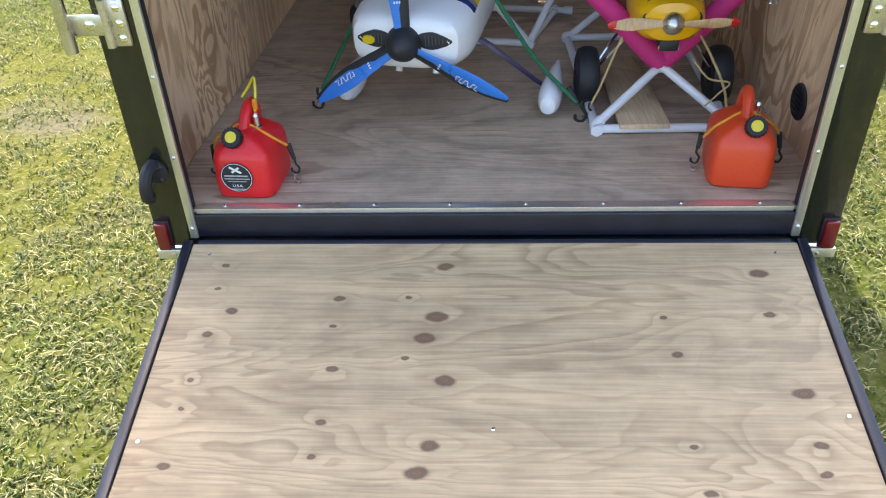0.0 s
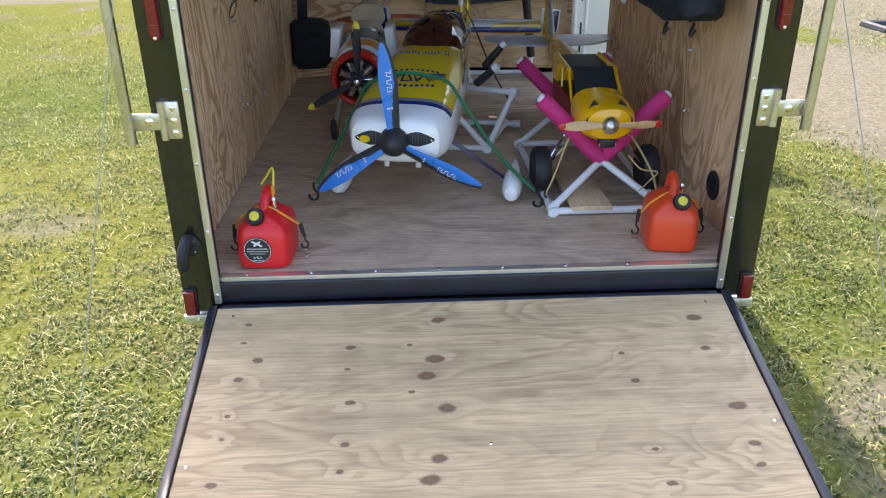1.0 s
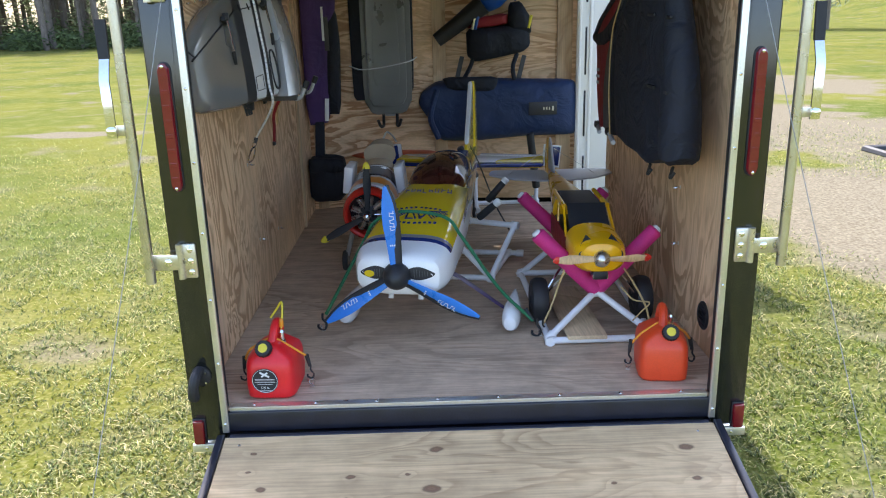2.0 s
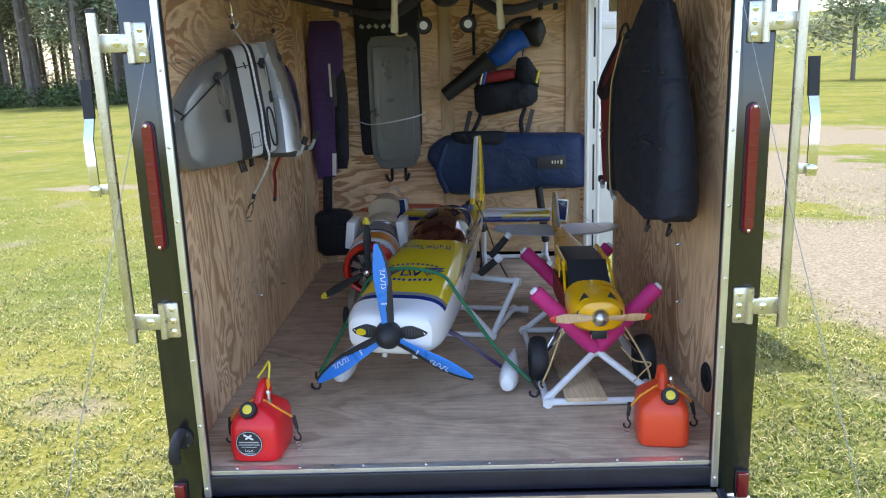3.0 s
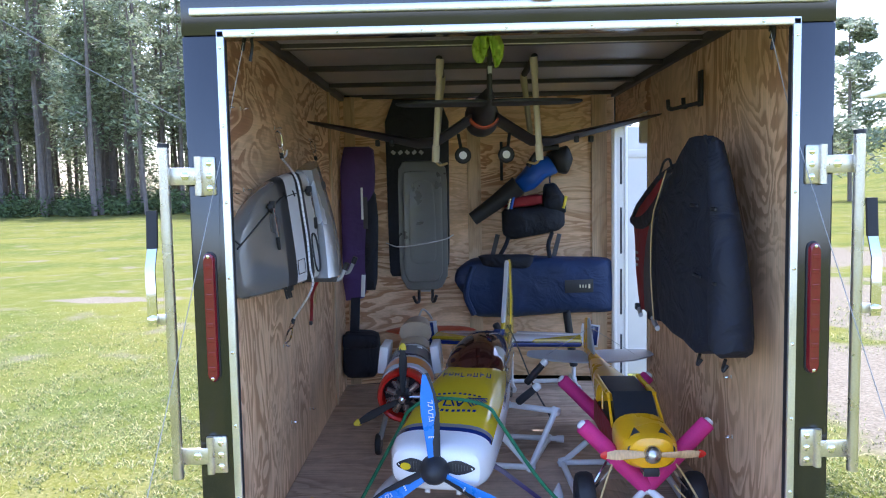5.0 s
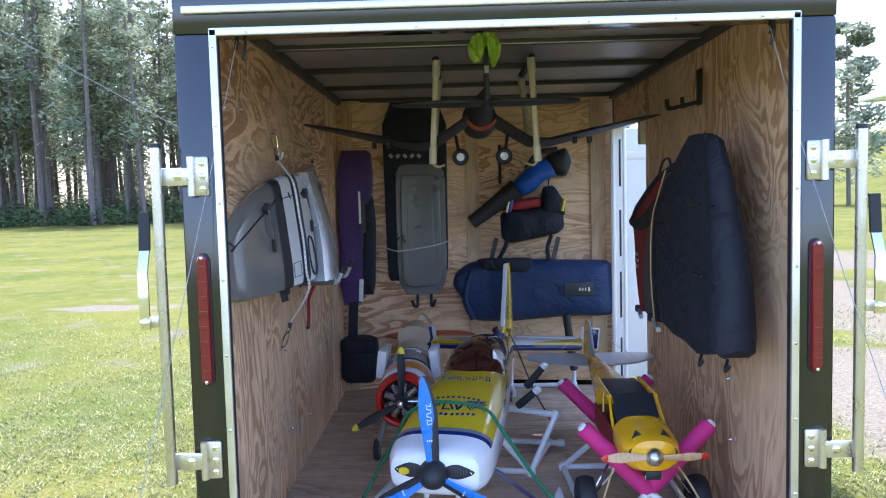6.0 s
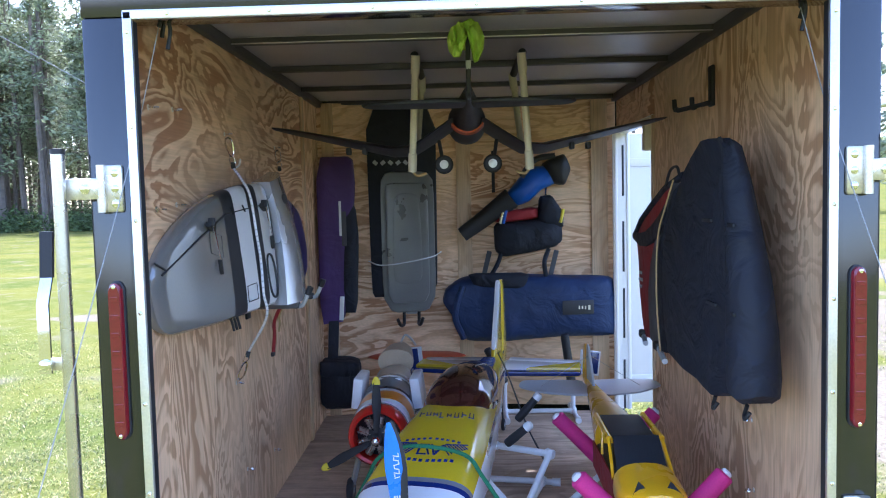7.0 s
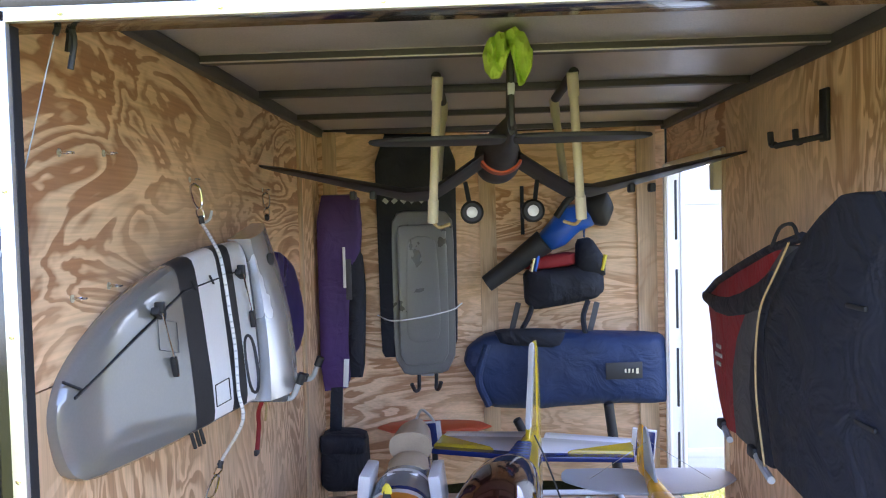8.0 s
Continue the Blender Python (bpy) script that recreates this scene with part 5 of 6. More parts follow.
z0 = 0.0165
pipe_stand("pipe_stand", "white plastic pipe stand with pink foam sleeves holding a model aeroplane", Matrix.Translation((0.545, 0, H0)),
           [((-0.208, 0.445, z0), (0.20, 0.445, z0)), ((-0.208, 0.445, z0), (-0.225, 1.27, z0)), ((0.20, 0.445, z0), (0.215, 1.27, z0)), ((-0.225, 1.27, z0), (0.215, 1.27, z0)),
            ((-0.205, 0.46, z0 + 0.01), (0.0, 0.60, 0.160)), ((0.20, 0.46, z0 + 0.01), (0.0, 0.60, 0.160)), ((-0.225, 1.27, z0), (0.0, 1.36, 0.165)), ((0.215, 1.27, z0), (0.0, 1.36, 0.165))],
           [((0.0, 0.605, 0.165), (-0.232, 0.63, 0.392), 0.033), ((0.002, 0.61, 0.165), (0.235, 0.635, 0.395), 0.033), ((0.0, 1.37, 0.17), (-0.205, 1.40, 0.372), 0.033), ((0.002, 1.375, 0.17), (0.20, 1.40, 0.385), 0.033)], M_pink)
pipe_stand("pipe_stand", "white plastic pipe stand with black foam arms under a large model", pose(-0.02, 1.25, H0, 0, 0, -11),
           [((-0.22, 0, z0), (0.19, 0, z0)), ((-0.22, 0.42, z0), (0.30, 0.42, z0)), ((0.19, 0, z0), (0.30, 0.08, 0.26)), ((0.19, 0.0, z0), (0.24, 0.42, z0)), ((0.30, 0.08, 0.26), (0.06, 0.16, 0.26)), ((0.02, 0.0, 0.2), (0.19, 0.0, z0)), ((-0.22, 0.0, z0), (-0.22, 0.42, z0))],
           [((0.13, 0.07, 0.30), (0.215, 0.06, 0.375), 0.018), ((0.14, 0.35, 0.32), (0.225, 0.36, 0.42), 0.018), ((-0.12, 0.07, 0.29), (-0.20, 0.06, 0.355), 0.018)], M_dark)
pipe_stand("pipe_stand", "white plastic pipe stand with dark foam arms by the wall", Matrix.Translation((0.36, 2.58, H0)),
           [((-0.17, 0.20, z0), (0.24, 0.20, z0)), ((0.24, 0.0, z0), (0.24, 0.30, z0)), ((-0.17, 0.0, z0), (-0.17, 0.30, z0)), ((-0.17, 0.2, z0), (-0.17, 0.20, 0.20)), ((0.24, 0.2, z0), (0.24, 0.20, 0.14))],
           [((-0.17, 0.20, 0.20), (-0.27, 0.18, 0.40), 0.024), ((0.24, 0.20, 0.12), (0.19, 0.16, 0.48), 0.026)], M_dark, False)
plank = thing("plank", "short loose pine plank on the floor under the stand", "plank")
part("board", box(B(), (0.478, 0.735, H0 + 0.0245), (0.15, 0.66, 0.016), 0.002, Matrix.Rotation(-0.05, 4, "X")), M_plank, plank)

# tie-downs
strap = thing("tie_down_rope", "green braided rope over the model with black hooks", "rope")
part("rope", tube(B(), curve_pts(((-0.560, 0.68, H0 + 0.06), (-0.475, 0.735, 0.655), (-0.392, 0.765, 0.80), (-0.352, 0.755, 0.875), (-0.28, 0.725, 0.922), (-0.18, 0.69, 0.938), (-0.05, 0.66, 0.915), (0.010, 0.64, 0.84), (0.15, 0.59, 0.64), (0.285, 0.545, H0 + 0.06)), 6), 0.007, 8), M_green, strap)
s_hook(strap, (-0.57, 0.655, H0 + 0.04), size=0.04)
s_hook(strap, (0.30, 0.535, H0 + 0.035), size=0.04)
part("grip", tube(B(), ((0.285, 0.545, H0 + 0.06), (0.255, 0.565, H0 + 0.105)), [0.007, 0.010], 8), M_dark, strap)
eye_bolt((0.315, 0.535, H0), (0, 0, 1))
eye_bolt((-0.57, 0.655, H0), (0, 0, 1))
cords = thing("elastic_cord", "tan elastic cord tying down the small model", "elastic cord")
part("cord", tube(B(), curve_pts(((0.325, 0.55, H0 + 0.04), (0.36, 0.57, H0 + 0.11), (0.415, 0.60, 0.70), (0.46, 0.62, 0.76)), 5), 0.004, 6), M_tan, cords)
part("cord", tube(B(), curve_pts(((0.63, 0.62, 0.74), (0.68, 0.55, 0.66), (0.715, 0.47, H0 + 0.13), (0.73, 0.43, H0 + 0.03)), 5), 0.004, 6), M_tan, cords)
part("cord", tube(B(), curve_pts(((0.62, 0.50, 0.66), (0.66, 0.46, 0.62), (0.72, 0.45, 0.61), (0.69, 0.44, 0.58), (0.65, 0.42, 0.55)), 5), 0.003, 6), M_tan, cords)
s_hook(cords, (0.325, 0.55, H0 + 0.03), size=0.03)
cord2 = thing("elastic_cord", "black elastic cord from the large model to its stand", "elastic cord")
part("cord", tube(B(), curve_pts(((0.12, 2.02, 0.98), (0.16, 1.9, 0.90), (0.22, 1.55, 0.75), (0.265, 1.35, 0.68), (0.275, 1.33, 0.64), (0.255, 1.34, 0.62)), 5), 0.004, 6), M_dark, cord2)


# ---- hanging model ----
def hanging():
    t = thing("model_aeroplane", "black gull-winged model aeroplane hung from the roof, tail towards the door", "model aeroplane", Matrix.Translation((-0.012, 0, 1.868)), "model aeroplanes")
    zc = 0.295
    secs = ((0.82, 0.25, 0.010, 0.03), (0.95, 0.250, 0.020, 0.036), (1.15, 0.248, 0.036, 0.050), (1.40, 0.246, 0.052, 0.068), (1.60, 0.245, 0.068, 0.082), (1.78, 0.244, 0.082, 0.090), (1.80, 0.244, 0.088, 0.094), (1.86, 0.244, 0.090, 0.096), (1.95, 0.244, 0.090, 0.095), (2.02, 0.244, 0.080, 0.085))
    part("fuselage", skin(B(), [oval(y, z, hw, hh, 28, 2.1) for y, z, hw, hh in secs]), M_dark, t)
    bm = B()
    ring = [[Vector((r * math.cos(a), y, 0.246 + r * math.sin(a))) for a in (math.pi + math.pi * (0.12 + 0.76 * k / 16) for k in range(17))] for r, y in ((0.072, 1.48), (0.080, 1.48), (0.086, 1.54), (0.078, 1.54))]
    skin(bm, ring, close=False, caps=False)
    part("red_band", bm, M_redthing, t, "dull red arc round the cowl")
    for s in (-1, 1):
        rings = []
        for x, y0, y1, z, th in ((0.06, 1.42, 1.80, 0.225, 0.045), (0.15, 1.43, 1.80, 0.165, 0.045), (0.24, 1.45, 1.79, 0.110, 0.042), (0.33, 1.46, 1.79, 0.105, 0.038), (0.60, 1.53, 1.78, 0.165, 0.028), (0.82, 1.63, 1.79, 0.215, 0.018), (0.90, 1.70, 1.78, 0.232, 0.008)):
            c, h = (y0 + y1) / 2, (y1 - y0) / 2
            rings.append([Vector((s * x, c + h * math.cos(a), z + th / 2 * math.sin(a) * (1.15 + 0.55 * math.cos(a)))) for a in (2 * math.pi * k / 16 for k in range(16))])
        w = part("wing", skin(B(), rings), M_dark, t)
        for x in (0.45, 0.52):
            part("wing_fitting", box(B(), (s * x, 1.56, 0.105), (0.02, 0.05, 0.03), 0.005), M_dark, w)
        tp = [(s * 0.0, 0.86), (s * 0.30, 0.885), (s * 0.385, 0.93), (s * 0.37, 1.02), (s * 0.0, 1.06)]
        part("tail_plane", slab(B(), tp, 0.014, Matrix.Translation((0, 0, 0.225)), 2), M_dark, t)
        leg = part("gear_leg", tube(B(), ((s * 0.125, 1.56, 0.14), (s * 0.107, 1.51, 0.035)), 0.008, 8), M_dark, t)
        prof = [(0.012, -0.016), (0.032, -0.017), (0.040, -0.008), (0.040, 0.008), (0.032, 0.017), (0.012, 0.016)]
        wh = part("wheel", lathe(B(), prof, toward((s * 0.104, 1.505, 0.035), (0, 1, 0)), 24), M_rubber, leg)
        part("wheel_hub", lathe(B(), ((0.020, 0.0), (0.019, 0.019), (0.008, 0.023)), toward((s * 0.104, 1.505, 0.035), (0, -1, 0)), 18), M_white, wh, "shiny white hub")
    fin = part("fin", slab(B(), [(-0.26, 0.98), (-0.40, 0.90), (-0.44, 0.84), (-0.43, 0.80), (-0.22, 0.80)], 0.016, FIN, 2), M_dark, t)
    part("fin_mark", box(B(), (0, 0.81, 0.335), (0.018, 0.02, 0.03), 0.002), M_grey, fin)
    return t


hanging()
hang = thing("pipe_hanger", "cream plastic pipe hanger under the roof carrying a model", "hanger")
for s in (-1, 1):
    for y, zt, zb, w in ((1.32, 2.325, 1.885, 0.0), (1.80, 2.325, 1.99, 0.0)):
        x0, x1 = s * 0.208 - 0.005, s * 0.243 - 0.003
        p = part("upright", tube(B(), ((x0, y - (0.05 if y < 1.5 else 0), zt), (x1, y + 0.07 * (y < 1.5), zb)), 0.0145, 14), M_cream, hang)
        part("coupling", tube(B(), ((x0, y - (0.05 if y < 1.5 else 0), zt), (x0 + (x1 - x0) * 0.18, y - (0.03 if y < 1.5 else 0), zt - 0.07)), 0.0180, 14), M_cream, p)
        if y < 1.5:
            part("coupling", tube(B(), ((x0 + (x1 - x0) * 0.86, y + 0.05, zb + 0.06), (x1, y + 0.07, zb - 0.012)), 0.0180, 14), M_cream, p)
            part("foot_strap", tube(B(), curve_pts(((x1, y + 0.07, zb - 0.01), (x1 + s * -0.02, y + 0.08, zb - 0.03), (x1 - s * 0.055, y + 0.10, zb - 0.02)), 4), 0.006, 6), M_tan, p)
    part("top_rail", tube(B(), ((s * 0.213 - 0.005, 1.27, 2.325), (s * 0.213 - 0.005, 1.80, 2.325)), 0.0165, 12), M_dark, hang)

# a lime cloth over the hanging fin
cloth = thing("cleaning_cloth", "bright lime cleaning cloth draped over the fin of the hung model", "cloth", Matrix.Translation((-0.012, 0.80, 2.28)))
for outline, y in (([(-0.082, 0.010), (-0.070, 0.045), (-0.035, 0.068), (0.004, 0.075), (0.004, 0.030), (-0.012, -0.010), (-0.030, -0.052), (-0.058, -0.058), (-0.076, -0.030)], 0.0),
                   ([(-0.020, 0.072), (0.015, 0.078), (0.052, 0.058), (0.066, 0.015), (0.060, -0.035), (0.040, -0.072), (0.022, -0.080), (0.012, -0.030), (0.000, 0.020)], -0.012)):
    part("fold", pad(B(), outline, lambda u, v, d, y=y: Vector((u * 0.86, y - d + 0.03 + 0.012 * math.sin(110 * u + 30 * v), v * 0.9)), 0.050, 2, 0.4, 0.050, 62, steps=16), M_lime, cloth)
part("fold", pad(B(), [(-0.05, 0.06), (0.04, 0.07), (0.05, 0.02), (0.0, -0.02), (-0.05, 0.0)], lambda u, v, d: Vector((u, 0.09 - d, v)), 0.06, 2, 0.5, 0.02, 45), M_lime, cloth)


# ---- left wall ----
def on_left(u, v, d):
    return Vector((-W + d, u, v))


def on_right(u, v, d):
    return Vector((W - d, u, v))


def on_front(u, v, d):
    return Vector((u, wall_y(u) - d, v))


def on_wing(u, v, d=0.0):
    """The face of the wing that leans away from the wall: close to it at the tip, well clear at the root."""
    w = max(u - 0.25, -0.1)
    top, low = 0.02 + 0.085 * w, 0.03 + 0.13 * w + 0.08 * w * w
    return on_left(u, v, top + (low - top) * (1.85 - v) / 0.48 + d)


def wall_wing():
    t = thing("model_wing", "silver model wing with black and white stripes resting on wall hooks", "model wing")
    poly = [(0.212, 1.525), (0.225, 1.57), (0.26, 1.614), (0.36, 1.675), (0.473, 1.728), (0.58, 1.765), (0.674, 1.789), (0.77, 1.806), (0.90, 1.822), (1.0, 1.829), (1.16, 1.838),
            (1.10, 1.60), (1.03, 1.388), (0.92, 1.384), (0.76, 1.379), (0.60, 1.376), (0.466, 1.380), (0.323, 1.386), (0.265, 1.405), (0.232, 1.445)]
    loop = smooth_loop(poly, 2, 0.25)
    mid = sum(loop, Vector()) / len(loop)
    rings = []
    for f, d in ((0.97, -0.040), (0.995, -0.030), (1.0, -0.018), (0.99, -0.006), (0.95, 0.004), (0.85, 0.009), (0.6, 0.012), (0.3, 0.013), (0.02, 0.013)):
        rings.append([on_wing(*(mid + (q - mid) * f).xy, d) for q in loop])
    bm = skin(B(), rings)
    cuts = ((0.674, 0.679), (0.768, 0.764), (0.898, 0.853), (0.993, 0.925), (1.115, 1.005))

    def side(p, cut):
        return p.y - (cut[0] + (cut[1] - cut[0]) * (1.82 - p.z) / 0.44)
    for cut in cuts:
        no = Vector((0, 1, (cut[1] - cut[0]) / 0.44))
        bmesh.ops.bisect_plane(bm, geom=bm.verts[:] + bm.edges[:] + bm.faces[:], plane_co=(0, cut[0], 1.82), plane_no=no.normalized(), dist=1e-5)
    for f in bm.faces:
        c = f.calc_center_median()
        f.material_index = (0, 1, 2, 1, 2, 3)[sum(side(c, cut) > 0 for cut in cuts)]
    w = part("wing_panel", bm, [M_winggrey, M_dark, M_white, M_greycloth], t, "grey panel with two black and two white stripes")
    # aileron gap, horns, pushrods and hatches
    part("aileron_line", tube(B(), (on_wing(0.255, 1.565, 0.008), on_wing(0.48, 1.652, 0.014), on_wing(0.687, 1.723, 0.014)), 0.0034, 5), M_dark, w)
    part("aileron_line", tube(B(), (on_wing(0.687, 1.723, 0.014), on_wing(0.85, 1.737, 0.014), on_wing(1.05, 1.752, 0.012)), 0.0022, 5), M_dark, w)
    part("aileron_end", tube(B(), (on_wing(0.235, 1.60, 0.0), on_wing(0.272, 1.578, 0.010)), 0.003, 5), M_dark, w)
    for y, z, q in ((0.545, 1.688, 0.085), (1.0, 1.742, 0.035)):
        h = part("control_horn", box(B(), on_wing(y, z, 0.024), (0.020, 0.050, 0.018), 0.004, Matrix.Rotation(-0.35, 4, "X")), M_dark, w, "black plastic control horn")
        part("horn_tip", box(B(), on_wing(y - 0.012, z + 0.014, 0.034), (0.022, 0.014, 0.026), 0.003), M_dark, h)
        part("pushrod", tube(B(), (on_wing(y - 0.01, z + 0.005, 0.036), on_wing(y + q * 0.6, z - 0.125, 0.022)), 0.0022, 5), M_chrome, h)
        part("servo_arm", box(B(), on_wing(y + q * 0.6, z - 0.130, 0.020), (0.014, 0.012, 0.050), 0.003, Matrix.Rotation(0.3, 4, "X")), M_dark, h)
    o = [on_wing(u, v, 0.0145) for u, v in ((0.555, 1.675), (0.635, 1.655), (0.630, 1.585), (0.550, 1.605), (0.555, 1.675))]
    part("hatch_edge", tube(B(), o, 0.0012, 4), M_greycloth, w)
    for k in range(3):
        part("hinge_point", tube(B(), (on_wing(0.73 + 0.10 * k, 1.745 + 0.006 * k, 0.016), on_wing(0.745 + 0.10 * k, 1.722 + 0.006 * k, 0.016)), 0.003, 5), M_dark, w)
    o = [on_wing(u, v, 0.0135) for u, v in ((0.775, 1.475), (0.845, 1.480), (0.838, 1.425), (0.768, 1.422), (0.775, 1.475))]
    part("hatch_edge", tube(B(), o, 0.0016, 4), M_dark, w)
    o = smooth_loop([(0.955, 1.555), (0.99, 1.575), (1.012, 1.55), (1.005, 1.46), (0.975, 1.405), (0.940, 1.43)], 2, 0.25)
    part("root_fairing", tube(B(), [on_wing(*q.xy, 0.012) for q in o + o[:1]], 0.0045, 6), M_dark, w)
    # root panel: a smooth silver fairing, curved across
    rings = []
    for k in range(13):
        z = 1.376 + k * (1.838 - 1.376) / 12
        f = k / 12
        y0 = 1.022 + 0.118 * f + 0.02 * math.sin(math.pi * f)
        y1 = 1.232 + 0.150 * f + 0.030 * math.sin(math.pi * f)
        lift = 0.047 * f ** 3
        row = []
        for j in range(15):
            g = j / 14
            y = y0 + (y1 - y0) * g
            row.append(on_wing(y, z + lift * g, 0.012 + 0.022 * math.sin(math.pi * (0.12 + 0.88 * g)) - 0.02 * g))
        back = [on_wing(y0 + (y1 - y0) * g, z + lift * g, -0.05) for g in (1.0, 0.66, 0.33, 0.0)]
        rings.append(row + back)
    r = part("root_panel", skin(B(), rings), M_wingroot, t, "bright silver root fairing")
    part("servo_hole", lathe(B(), ((0.020, 0), (0.020, 0.004), (0.014, 0.005)), toward(on_wing(1.226, 1.772, 0.028), (1, -0.25, 0.12)), 20), M_dark, r)
    for y in (0.695, 0.715, 0.735):
        part("joiner_pin", tube(B(), (on_wing(y, 1.385, -0.02), on_wing(y + 0.012, 1.335, -0.02)), 0.005, 6), M_dark, w)
    part("wire_loom", tube(B(), curve_pts((on_left(1.36, 1.38, 0.12), on_left(1.38, 1.27, 0.06), on_left(1.40, 1.20, 0.05), on_left(1.37, 1.13, 0.05)), 5), 0.008, 6), M_redcloth, r)
    part("wire_plug", box(B(), on_left(1.365, 1.125, 0.05), (0.012, 0.035, 0.018), 0.003), M_dark, r)
    part("wire_loom", tube(B(), curve_pts((on_left(1.44, 1.38, 0.12), on_left(1.47, 1.28, 0.06), on_left(1.50, 1.24, 0.05), on_left(1.48, 1.20, 0.05)), 5), 0.004, 6), M_tan, r)
    # second wing behind
    part("rear_wing", pad(B(), [(1.72, 1.80), (2.02, 1.72), (2.18, 1.52), (2.17, 1.40), (2.05, 1.34), (1.80, 1.34)], on_left, 0.06, 2, 0.4), M_purple, t, "dark violet wing root behind")


M_winggrey = surface("grey_wing_film", (0.26, 0.255, 0.235), 0.14, 0.35, 0.05, 3, 0.01, coat=0.6)
M_wingroot = surface("bright_silver_film", (0.52, 0.52, 0.51), 0.26, 0.55, 0.05, 3, 0.01, coat=0.3)
wall_wing()


def wing_hook(y):
    """A wall hook with a padded arm that the wing rests on."""
    t = thing("wall_hook", "grey steel arm hook with black rubber tip on the wall", "hook", group="wing hooks")
    part("plate", box(B(), on_left(y, 1.37, 0.006), (0.010, 0.05, 0.13), 0.003), M_dark, t)
    part("arm", box(B(), on_left(y - 0.02, 1.358, 0.11), (0.21, 0.045, 0.024), 0.006), M_greycloth, t, "dark foam-covered arm")
    part("upturn", tube(B(), curve_pts((on_left(y - 0.02, 1.352, 0.20), on_left(y - 0.02, 1.358, 0.228), on_left(y - 0.022, 1.405, 0.252)), 4), 0.0085, 8), M_grey, t)
    part("tip", tube(B(), (on_left(y - 0.022, 1.398, 0.249), on_left(y - 0.023, 1.428, 0.262)), 0.0125, 10), M_dark, t, "black rubber tip")


for y in (1.17, 1.45):
    wing_hook(y)


def wall_cord():
    t = thing("elastic_cord", "black and white flecked elastic cord with steel snap hooks", "elastic cord")
    a, c = on_left(1.01, 1.887, 0.02), on_left(1.04, 1.20, 0.04)
    pts = curve_pts((a, on_wing(0.955, 1.840, -0.016), on_wing(0.905, 1.783, 0.020), on_wing(0.898, 1.640, 0.020), on_wing(0.892, 1.552, 0.020), on_wing(0.872, 1.440, 0.018), on_wing(0.895, 1.35, 0.0), c), 11)
    cord = part("cord", tube(B(), pts, 0.0050, 8), M_white, t)
    for i in range(1, len(pts) - 1, 2):
        d = (pts[i + 1] - pts[i - 1]).normalized()
        part("fleck", tube(B(), (pts[i] - d * 0.002, pts[i] + d * 0.002), 0.0053, 8), M_grey, cord)
    part("tail_tuft", tube(B(), curve_pts((a, a + Vector((0.01, 0.03, 0.01)), a + Vector((0.012, 0.05, 0.035))), 4), 0.0045, 6), M_white, t)
    for p, q in ((on_left(0.98, 2.0, 0.012), a), (on_left(1.0, 1.10, 0.012), c), (on_left(1.73, 2.0, 0.012), on_left(1.52, 1.90, 0.07))):
        part("clamp", tube(B(), (q, q + (p - q).normalized() * 0.022), 0.0085, 8), M_dark, t)
        loop = [p.lerp(q, k) + Vector((0.008 * s, s * 0.016, 0)) for k, s in ((0.02, 0), (0.14, 1), (0.5, 0.8), (0.62, 0), (0.5, -0.8), (0.14, -1), (0.02, 0))]
        part("snap_hook", tube(B(), curve_pts(loop, 4), 0.0036, 6), M_chrome, t)
        loop = [p.lerp(q, k) + Vector((0.006 * s, s * 0.010, 0)) for k, s in ((0.60, 0), (0.68, 1), (0.82, 1), (0.92, 0), (0.82, -1), (0.68, -1), (0.60, 0))]
        part("swivel_ring", tube(B(), curve_pts(loop, 3), 0.0028, 6), M_chrome, t)


wall_cord()
for y, z in ((0.30, 2.026), (0.48, 2.04), (0.325, 1.745), (0.478, 1.757), (1.10, 0.727), (1.52, 0.665), (0.98, 2.01), (1.73, 2.01), (1.0, 1.09)):
    eye_bolt(on_left(y, z, 0.0), (1, 0, 0), "small plated eye screw in the plywood wall", "wall eye screws")

purple = thing("wing_bag", "long violet padded wing bag hanging in the front corner", "bag")
Yp = 2.60


def in_corner(u, v, d):
    return Vector((u, Yp + 0.12 - d, v))


bm = pad(B(), [(-0.885, 2.02), (-0.675, 2.02), (-0.665, 1.85), (-0.70, 1.50), (-0.745, 1.05), (-0.89, 1.03)], in_corner, 0.09, 1, 0.2, 0.03, 12)
part("body", bm, M_violet, purple)
bm = pad(B(), [(-0.745, 1.76), (-0.67, 1.74), (-0.655, 1.55), (-0.675, 1.10), (-0.755, 1.10)], in_corner, 0.10, 1, 0.5, 0.01, 12)
side = part("side_pocket", bm, M_blackcloth, purple)
part("tag", box(B(), (-0.727, Yp + 0.012, 1.60), (0.028, 0.004, 0.20), 0.001), M_greycloth, side)
part("tag", box(B(), (-0.745, Yp + 0.0, 1.66), (0.014, 0.004, 0.20), 0.001), M_white, side)
part("label", box(B(), (-0.752, Yp + 0.0, 1.14), (0.026, 0.004, 0.14), 0.002, Matrix.Rotation(0.06, 4, "Y")), M_white, side, "white paper label")
satchel = thing("shoulder_bag", "black shoulder bag hanging by its strap below the violet bag", "bag")
bm = pad(B(), [(-0.89, 0.83), (-0.82, 0.845), (-0.72, 0.84), (-0.665, 0.82), (-0.655, 0.60), (-0.70, 0.545), (-0.86, 0.54), (-0.90, 0.58)], in_corner, 0.16, 1, 0.4, 0.02, 10)
part("body", bm, M_blackcloth, satchel)
